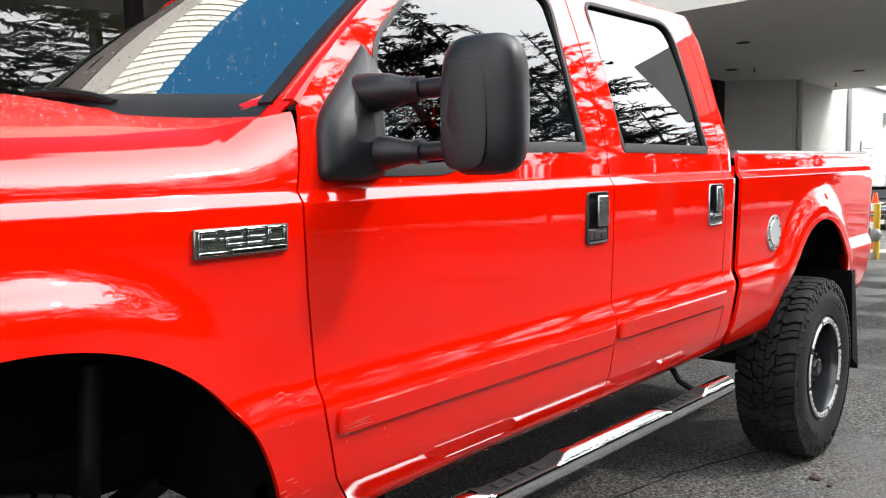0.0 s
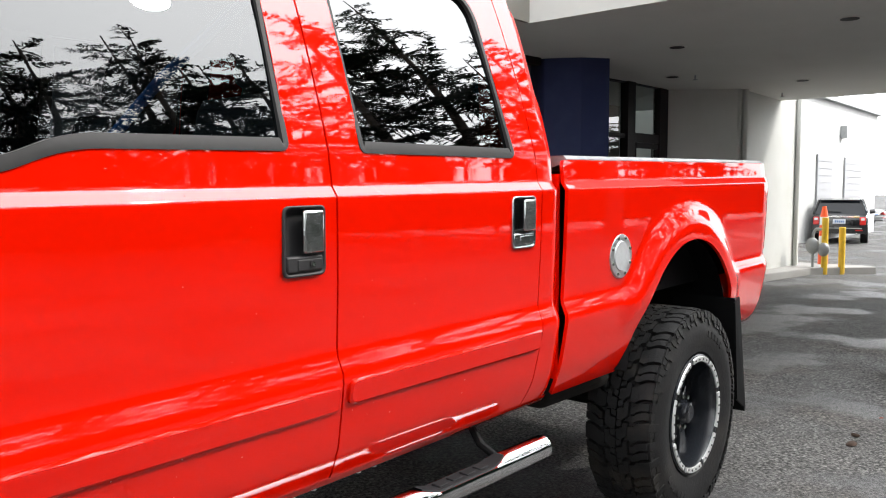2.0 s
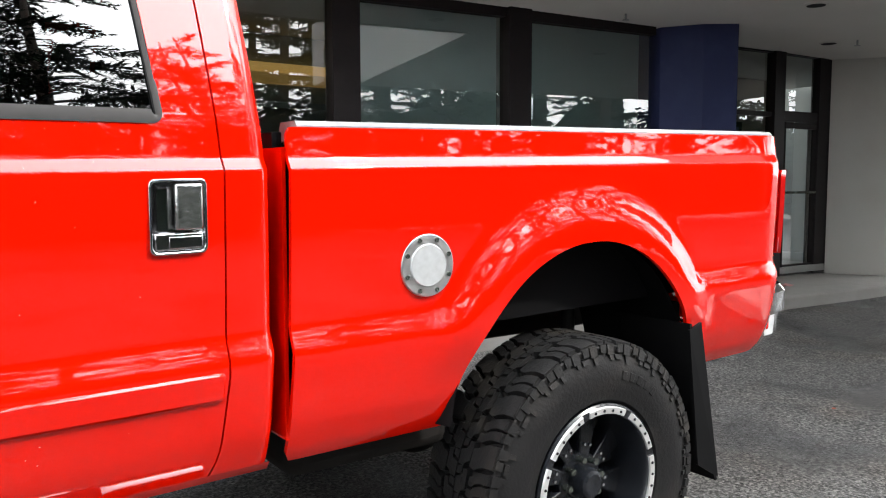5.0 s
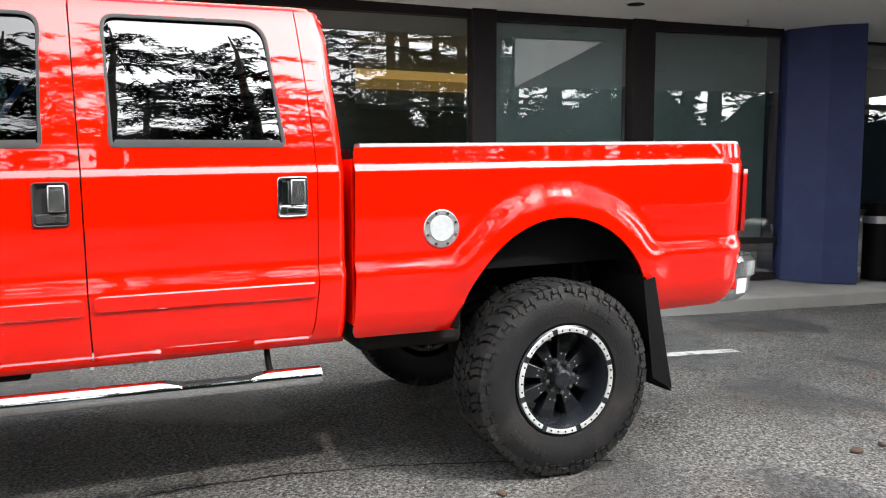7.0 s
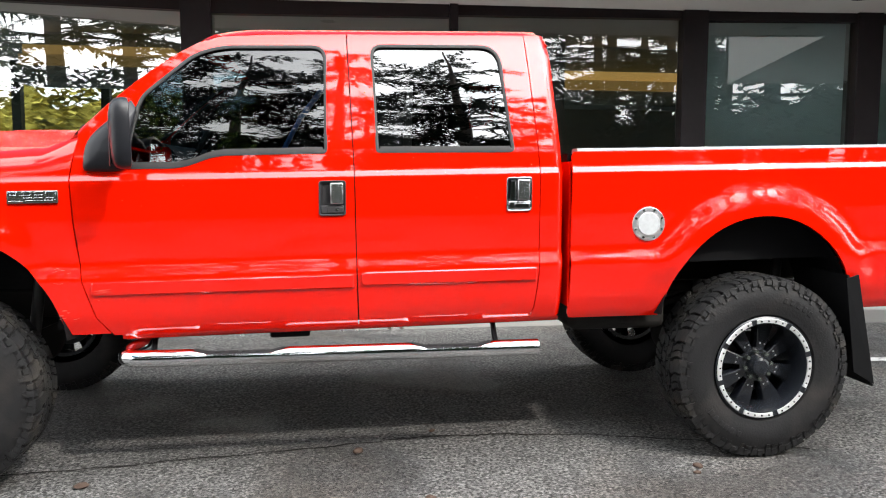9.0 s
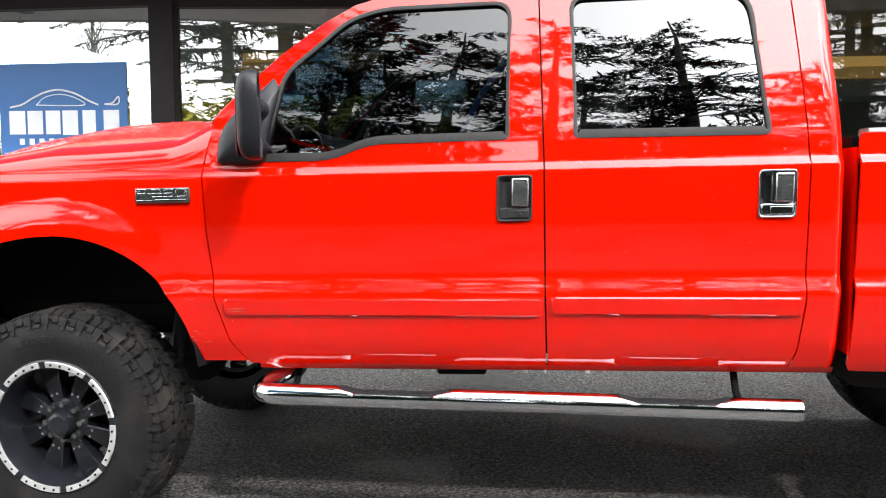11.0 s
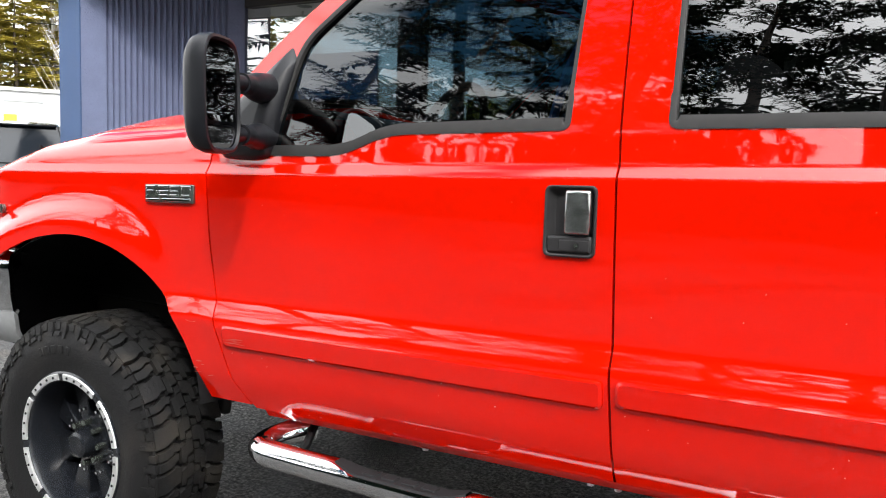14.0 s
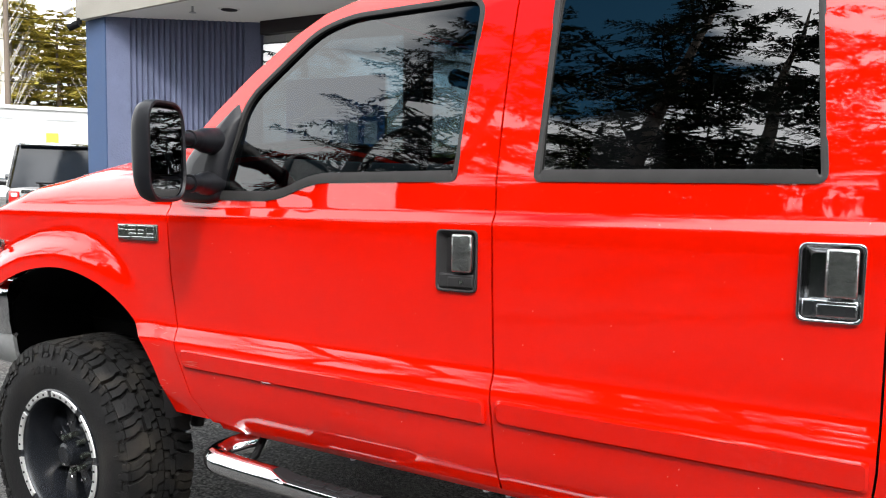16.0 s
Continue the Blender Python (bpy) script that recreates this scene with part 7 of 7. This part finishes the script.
# ---- trees ----
def conifer(name, height, spread, seed, needles, label, low=0.12, density=1.0, rise=0.25, leaf=1.0, layers=0.03, tilt=1.0):
    rnd = random.Random(seed)
    t = tagged(empty(name), label, "tree")
    pts = [(0.03 * height * 0.1 * math.sin(i), 0.02 * height * 0.1 * math.cos(1.7 * i), height * i / 10) for i in range(11)]
    tube("trunk", pts, 0.2, BARK, t, radii=[0.022 * height * (1 - 0.93 * i / 10) for i in range(11)], seg=10)
    vs, fs, lv, lf = [], [], [], []
    z = height * low
    while z < height * 0.985:
        f = (z / height - low) / (1 - low)
        reach = spread * (1 - f) ** 0.6 * (0.75 + 0.5 * rnd.random()) + 0.25
        for k in range(rnd.randint(4, 6)):
            if rnd.random() < 0.12:
                continue
            a = rnd.random() * 2 * math.pi
            ln = reach * (0.55 + 0.6 * rnd.random())
            droop = 0.10 + 0.25 * rnd.random()
            c, s = math.cos(a), math.sin(a)
            steps = max(4, int(ln / (0.16 * leaf)))
            for i in range(1, steps + 1):
                u = i / steps
                r = ln * u
                zz = z + rise * r - droop * r * r / max(ln, 0.5) - 0.05
                b0 = len(lv)
                w_ = 0.03 * (1 - u) + 0.006
                lv.extend([(r * c - s * w_, r * s + c * w_, zz), (r * c + s * w_, r * s - c * w_, zz), (r * c, r * s, zz + w_ * 1.5)])
                if i > 1:
                    for q in range(3):
                        lf.append((b0 - 3 + q, b0 - 3 + (q + 1) % 3, b0 + (q + 1) % 3, b0 + q))
                if u < 0.18:
                    continue
                for q in range(int(13 * density)):
                    side = rnd.choice((-1, 1))
                    fl = leaf * (0.10 + 0.17 * rnd.random()) * (1.2 - u * 0.5) * min(1.0, ln)
                    da = a + side * (0.35 + 0.8 * rnd.random())
                    sp = rnd.uniform(-1, 1) * 0.5 * (1.1 - u) * min(ln, 3.0) * 0.5
                    ox, oy, oz = r * c - s * sp + rnd.uniform(-0.1, 0.1), r * s + c * sp + rnd.uniform(-0.1, 0.1), zz + rnd.uniform(-0.05, 0.05) * tilt - abs(sp) * 0.15 * tilt
                    ex, ey, ez = ox + fl * math.cos(da), oy + fl * math.sin(da), oz - fl * rnd.uniform(-0.15, 0.3) * tilt
                    wd = fl * rnd.uniform(0.08, 0.17) * (1.55 - 0.55 * tilt)
                    px, py = -math.sin(da) * wd, math.cos(da) * wd
                    tz = rnd.uniform(-0.6, 0.6) * wd * tilt
                    mx_, my_, mz_ = ox + 0.45 * (ex - ox), oy + 0.45 * (ey - oy), oz + 0.45 * (ez - oz)
                    b0 = len(vs)
                    vs.extend([(ox, oy, oz), (mx_ + px, my_ + py, mz_ + tz), (ex, ey, ez), (mx_ - px, my_ - py, mz_ - tz)])
                    fs.append((b0, b0 + 1, b0 + 2, b0 + 3))
        z += max(0.22, height * layers) * (0.6 + 0.8 * rnd.random())
    mesh_part("limbs", lv, lf, BARK, t, smooth=False)
    mesh_part("crown", vs, fs, needles, t, smooth=False)
    return t


def cedar(height, spread, seed, label, low, gap, droop=0.16):
    """A cedar: long level limbs, each a flat spray of side shoots feathered with small blades."""
    rnd = random.Random(seed)
    t = tagged(empty("cedar_tree"), label, "tree")
    tube("trunk", [(0.10 * math.sin(i), 0.08 * math.cos(1.7 * i), height * i / 10) for i in range(11)], 0.2, BARK, t, radii=[0.019 * height * (1 - 0.93 * i / 10) for i in range(11)], seg=10)
    vs, fs, lv, lf = [], [], [], []

    def blade(p, d, wid):
        sx, sy = -d[1], d[0]
        k = wid / max(1e-6, math.hypot(sx, sy))
        b0 = len(vs)
        m_ = (p[0] + d[0] * 0.4, p[1] + d[1] * 0.4, p[2] + d[2] * 0.4)
        vs.extend([p, (m_[0] + sx * k, m_[1] + sy * k, m_[2] + 0.3 * wid), (p[0] + d[0], p[1] + d[1], p[2] + d[2]), (m_[0] - sx * k, m_[1] - sy * k, m_[2] - 0.3 * wid)])
        fs.append((b0, b0 + 1, b0 + 2, b0 + 3))

    z = height * low
    while z < height * 0.98:
        f = (z / height - low) / (1 - low)
        reach = spread * (1 - f) ** 0.7 * rnd.uniform(0.7, 1.1) + 0.3
        for k in range(rnd.randint(4, 6) if f < 0.7 else 4):
            a = rnd.random() * 2 * math.pi
            ln = reach * rnd.uniform(0.55, 1.1)
            z0 = z + rnd.uniform(-0.4, 0.4) * gap
            bend, lift = rnd.uniform(0.6, 1.4) * droop, rnd.uniform(-0.02, 0.22)
            turn = rnd.uniform(-0.25, 0.25)
            steps = max(5, int(ln / 0.115))
            for i in range(1, steps + 1):
                u = i / steps
                r = ln * u
                aa = a + turn * u
                c, s = math.cos(aa), math.sin(aa)
                p = (r * c, r * s, z0 + lift * r - bend * r * u)
                w_ = 0.035 * (1 - u) + 0.006
                b0 = len(lv)
                lv.extend([(p[0] - s * w_, p[1] + c * w_, p[2]), (p[0] + s * w_, p[1] - c * w_, p[2]), (p[0], p[1], p[2] + w_ * 1.5)])
                if i > 1:
                    for q in range(3):
                        lf.append((b0 - 3 + q, b0 - 3 + (q + 1) % 3, b0 + (q + 1) % 3, b0 + q))
                if u < 0.12:
                    continue
                for side in (-1, 1):
                    if rnd.random() < 0.20:
                        continue
                    sl = rnd.uniform(0.3, 1.1) * (0.30 + 0.85 * (1 - u)) * min(1.0, ln / 2.5)
                    da = aa + side * rnd.uniform(0.40, 1.35)
                    dx, dy, dz = math.cos(da), math.sin(da), rnd.uniform(-0.50, 0.12)
                    b0 = len(vs)
                    kx, ky = -dy * rnd.uniform(0.025, 0.06), dx * rnd.uniform(0.025, 0.06)
                    vs.extend([p, (p[0] + dx * sl * 0.5 + kx, p[1] + dy * sl * 0.5 + ky, p[2] + dz * sl * 0.25 + 0.02), (p[0] + dx * sl, p[1] + dy * sl, p[2] + dz * sl), (p[0] + dx * sl * 0.5 - kx, p[1] + dy * sl * 0.5 - ky, p[2] + dz * sl * 0.25 - 0.02)])
                    fs.append((b0, b0 + 1, b0 + 2, b0 + 3))
                    m = max(3, int(sl / 0.085))
                    for j in range(m):
                        v = (j + rnd.random()) / m
                        q = (p[0] + dx * sl * v, p[1] + dy * sl * v, p[2] + dz * sl * v * v + rnd.uniform(-0.03, 0.03))
                        bl = rnd.uniform(0.09, 0.20) * (1.15 - 0.4 * v)
                        for sd in (-1, 1):
                            ba = da + sd * rnd.uniform(0.15, 0.95)
                            blade(q, (bl * math.cos(ba), bl * math.sin(ba), bl * rnd.uniform(-0.30, 0.08)), bl * rnd.uniform(0.11, 0.20))
        z += gap * rnd.uniform(0.6, 1.4)
    mesh_part("limbs", lv, lf, BARK, t, smooth=False)
    mesh_part("crown", vs, fs, NEEDLES, t, smooth=False)
    return t


firA = cedar(19.0, 6.0, 11, "tall dark cedar with wide drooping limbs", 0.30, 0.95)
firB = cedar(17.5, 6.6, 23, "broad dark cedar with open layered limbs", 0.33, 1.05)
firA.matrix_basis = pose(-2.8, -12.6, 0)
firD = cedar(19.5, 5.4, 37, "tall dark cedar with a bare lower trunk", 0.36, 1.0)
firD.matrix_basis = pose(-11.4, -13.8, 0)
firB.matrix_basis = pose(1.9, -13.4, 0, 0, 0, 40)
for src, x, y, r, s in ((firB, -7.4, -12.9, 130, 1.0), (firB, -23.5, -14.0, 250, 0.9), (firB, -33, -13.5, 10, 1.0),
                        (firA, 5.2, -14.6, 70, 0.98), (firB, 8.4, -14.2, 10, 0.80), (firA, 12.6, -14.4, 100, 0.76), (firB, 10.6, -12.9, 200, 0.80), (firA, 14.2, -13.6, 320, 0.76), (firB, 9.6, -18.6, 300, 0.98), (firA, 13.4, -18.2, 20, 0.98), (firB, 16.6, -18.4, 150, 1.0), (firA, 18.9, -14.4, 190, 1.0), (firB, 17.2, -13, 250, 1.0), (firA, 21.0, -12.6, 80, 1.05), (firB, 25.6, -13, 180, 0.95), (firA, 31.0, -12.6, 140, 0.68), (firB, 36.0, -12.6, 30, 0.66), (firA, 17.6, -7.6, 215, 0.64), (firB, -0.5, -12.8, 75, 0.92)):
    copy_thing(src, pose(x, y, 0, 0, 0, r) @ Matrix.Scale(s, 4))
for i in range(3):
    copy_thing((firA, firB)[i % 2], pose(-6 + 9 * i, -20.5 - 1.5 * (i % 3), 0, 0, 0, 83 * i) @ Matrix.Scale((1.05 if i < 2 else 0.78) + 0.05 * (i % 3), 4))


def hedge(name, x0, x1, y, h, seed, label, needles=NEEDLES):
    """A clipped row of dense shrubs: many small leaves over a bumpy body."""
    rnd = random.Random(seed)
    vs, fs = [], []
    for i in range(int((x1 - x0) * 1150)):
        x = rnd.uniform(x0, x1)
        top = h * (0.78 + 0.22 * noise.noise((x * 0.5, y, 0)) + 0.22 * noise.noise((x * 2.1, y, 3)))
        z = top * rnd.random()
        if noise.noise((x * 0.7, 7.0, z * 0.7)) > 0.38 and z > 3.4:
            continue
        yy = y + rnd.uniform(-0.7, 0.7) * (1 - 0.4 * z / h)
        a, l_ = rnd.uniform(0, 6.28), rnd.uniform(0.16, 0.40)
        t = rnd.uniform(-0.6, 0.6)
        dx, dy, dz = l_ * math.cos(a) * math.cos(t), l_ * math.sin(a) * math.cos(t), l_ * math.sin(t)
        b0 = len(vs)
        vs.extend([(x, yy, z), (x + dx * 0.5 - dy * 0.35, yy + dy * 0.5 + dx * 0.35, z + dz * 0.5), (x + dx, yy + dy, z + dz), (x + dx * 0.5 + dy * 0.35, yy + dy * 0.5 - dx * 0.35, z + dz * 0.5)])
        fs.append((b0, b0 + 1, b0 + 2, b0 + 3))
    # dense woody heart of the row
    stations = np.arange(x0, x1 + 0.01, 0.6)
    b0 = len(vs)
    for i, x in enumerate(stations):
        top = h * (0.66 + 0.20 * noise.noise((x * 0.5, y, 0)) + 0.12 * noise.noise((x * 2.1, y, 3)))
        w_ = 0.38 + 0.15 * noise.noise((x * 1.3, y, 9))
        vs.extend([(x, y - w_, 0), (x, y - w_ * 0.7, top), (x, y + w_ * 0.7, top), (x, y + w_, 0)])
        if i:
            k = b0 + 4 * i
            fs.extend((k - 4 + q, k - 3 + q, k + 1 + q, k + q) for q in range(3))
    return tagged(mesh_part(name, vs, fs, needles, smooth=False), label, "hedge", kind="stuff")


hedge("hedge", -6.5, 42.0, -11.2, 5.6, 3, "dark dense hedge along the edge of the lot")
hedge("hedge", -24.0, -6.5, -11.6, 3.4, 6, "dark dense hedge along the edge of the lot")
hedge("hedge", -52.0, -24.0, -11.8, 4.2, 4, "dark dense hedge along the edge of the lot")
hedge("hedge", -24.0, 3.0, 19.0, 5.2, 9, "olive hedge behind the showroom, sunlight put into its colour", NEEDLES_SUNLIT)
firC = conifer("hedge_conifer", 15.0, 4.4, 5, NEEDLES_SUNLIT, "tall olive-green conifer across the road, coloured as sunlit", 0.02, 2.0, 0.2, 2.6, 0.03)
firC.matrix_basis = pose(-56, 16, 0)
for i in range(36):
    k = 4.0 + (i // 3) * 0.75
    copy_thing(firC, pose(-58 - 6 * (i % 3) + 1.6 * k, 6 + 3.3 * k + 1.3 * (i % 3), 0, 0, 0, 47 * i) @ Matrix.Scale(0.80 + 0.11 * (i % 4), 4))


def bare_tree(m, h, seed):
    rnd = random.Random(seed)
    t = tagged(empty("bare_birch"), "pale leafless tree across the road", "tree", group="bare trees across the road")
    tube("trunk", [(0.02 * h * math.sin(i), 0.01 * h * math.cos(2 * i), h * i / 6) for i in range(7)], 0.1, BIRCH, t, radii=[0.017 * h * (1 - 0.88 * i / 6) for i in range(7)], seg=7)
    vs, fs = [], []
    for i in range(110):
        z = h * rnd.uniform(0.2, 0.97)
        a, l_ = rnd.uniform(0, 6.28), (h - z) * 0.35 + 0.5
        p0, p1 = Vector((0, 0, z)), Vector((l_ * 0.5 * math.cos(a), l_ * 0.5 * math.sin(a), z + l_ * 0.9))
        w_ = 0.03
        b0 = len(vs)
        vs.extend([p0 + Vector((w_, 0, 0)), p0 + Vector((-w_, w_, 0)), p0 + Vector((-w_, -w_, 0)), p1])
        fs.extend([(b0, b0 + 1, b0 + 3), (b0 + 1, b0 + 2, b0 + 3), (b0 + 2, b0, b0 + 3)])
    mesh_part("branching", vs, fs, BIRCH, t, smooth=False)
    t.matrix_basis = m


for i, (x, y) in enumerate(((-50, 22), (-49, 28), (-46, 25), (-47, 32), (-43, 30), (-44, 36), (-52, 18))):
    bare_tree(pose(x, y, 0), 14 + i % 3, i)
bare_tree(pose(-17.5, -17.0, 0), 9.5, 31)
pole = tagged(empty("utility_pole"), "utility pole with wires across the road", "utility pole")
tube("pole", [(-40, 22.0, 0), (-40, 22.0, 11)], 0.16, BARK, pole, radii=[0.18, 0.12], seg=10)
for z in (6.2, 8.4, 9.6):
    tube("wire", [(-58, -9, z + 1.2), (-50, 5, z + 0.3), (-40, 22, z), (-32, 36, z + 0.2), (-24, 50, z + 1.0)], 0.02, BLACK, pole, seg=5)

# fir cones and scraps lying on the asphalt
def fir_cone(x, y, r, rot):
    bm = bmesh.new()
    bmesh.ops.create_icosphere(bm, subdivisions=2, radius=r, matrix=Matrix.Translation((x, y, gz(x) + r * 0.55)) @ Matrix.Rotation(rot, 4, 'Z') @ Matrix.Diagonal((1.5, 0.9, 0.6, 1)))
    rnd = random.Random(int(x * 100))
    for v in bm.verts:
        v.co += Vector((rnd.uniform(-1, 1), rnd.uniform(-1, 1), rnd.uniform(-1, 1))) * r * 0.18
    return tagged(part("fir_cone", bm, CONE), "brown fir cone lying on the asphalt", "fir cone", group="cones on the asphalt")


for i, (x, y) in enumerate(((3.537, -0.21), (5.83, -0.28), (5.6, -0.31), (2.33, 0.60), (3.58, -0.13), (0.61, 0.0), (1.4, -0.6), (2.2, -0.35), (1.9, 0.3), (0.9, -0.9))):
    fir_cone(x, y, 0.014 + 0.005 * (i % 3), i * 1.3)

for i, (x, y) in enumerate(((0.35, -0.95), (1.0, -0.85), (1.95, -0.45), (2.25, -0.62), (2.75, -0.75), (1.35, -1.1), (3.1, -0.5), (0.75, -0.55), (2.0, -1.0), (6.4, -0.3), (7.2, 0.9))):
    rnd = random.Random(i)
    bm = bmesh.new()
    n_ = 7
    ring_ = [bm.verts.new((x + 0.024 * math.cos(6.283 * k / n_) * rnd.uniform(0.5, 1.3), y + 0.016 * math.sin(6.283 * k / n_) * rnd.uniform(0.5, 1.3), gz(x) + rnd.uniform(0.003, 0.012))) for k in range(n_)]
    mid = bm.verts.new((x, y, gz(x) + 0.014))
    for k in range(n_):
        bm.faces.new((ring_[k], ring_[(k + 1) % n_], mid))
    tagged(part("dead_leaf", bm, LEAF, sharp=2), "curled red-brown scrap of leaf on the asphalt", "leaf", group="leaves on the asphalt")

# worn remains of a painted line behind the truck
line_ = [(6.00, 1.95), (6.35, 1.95), (6.60, 1.93), (6.88, 1.92), (6.89, 2.03), (6.6, 2.06), (6.3, 2.08), (6.0, 2.07)]
tagged(mesh_part("painted_line", [(x, y, gz(x) + 0.004) for x, y in line_], [tuple(range(len(line_)))], LINEPAINT, smooth=False), "worn white painted line on the asphalt", "road marking", kind="structure")

# fine crack across the lot
rnd = random.Random(5)
pts_ = smooth_path([(-1.2, 0.08), (0.49, 0.24), (0.95, 0.30), (1.45, 0.37), (1.96, 0.45), (2.37, 0.50), (3.2, 0.42), (4.3, 0.05)], 8)
vs, fs = [], []
for i, p in enumerate(pts_):
    w_ = 0.004 + 0.007 * rnd.random()
    dy = rnd.uniform(-0.012, 0.012)
    vs += [(p[0], p[1] + dy - w_, 0.004), (p[0], p[1] + dy + w_, 0.004)]
    if i:
        fs.append((2 * i - 2, 2 * i, 2 * i + 1, 2 * i - 1))
tagged(mesh_part("pavement_crack", vs, fs, CHASSIS, smooth=False), "thin dark dirt-filled crack in the asphalt", "crack", kind="structure")

# crumpled paper on the walk
bm = bmesh.new()
bmesh.ops.create_grid(bm, x_segments=7, y_segments=5, size=0.5, matrix=pose(12.05, 4.25, gz(12) + 0.18) @ Matrix.Diagonal((0.42, 0.22, 1, 1)))
for v in bm.verts:
    v.co += Vector((rnd.uniform(-0.02, 0.02), rnd.uniform(-0.02, 0.02), rnd.uniform(-0.02, 0.03)))
tagged(part("crumpled_paper", bm, mat("pale_red_printed_paper", (0.55, 0.25, 0.25), rough=0.7, vary=0.3, scale=9), smooth=False), "crumpled pale red paper on the concrete walk", "litter")
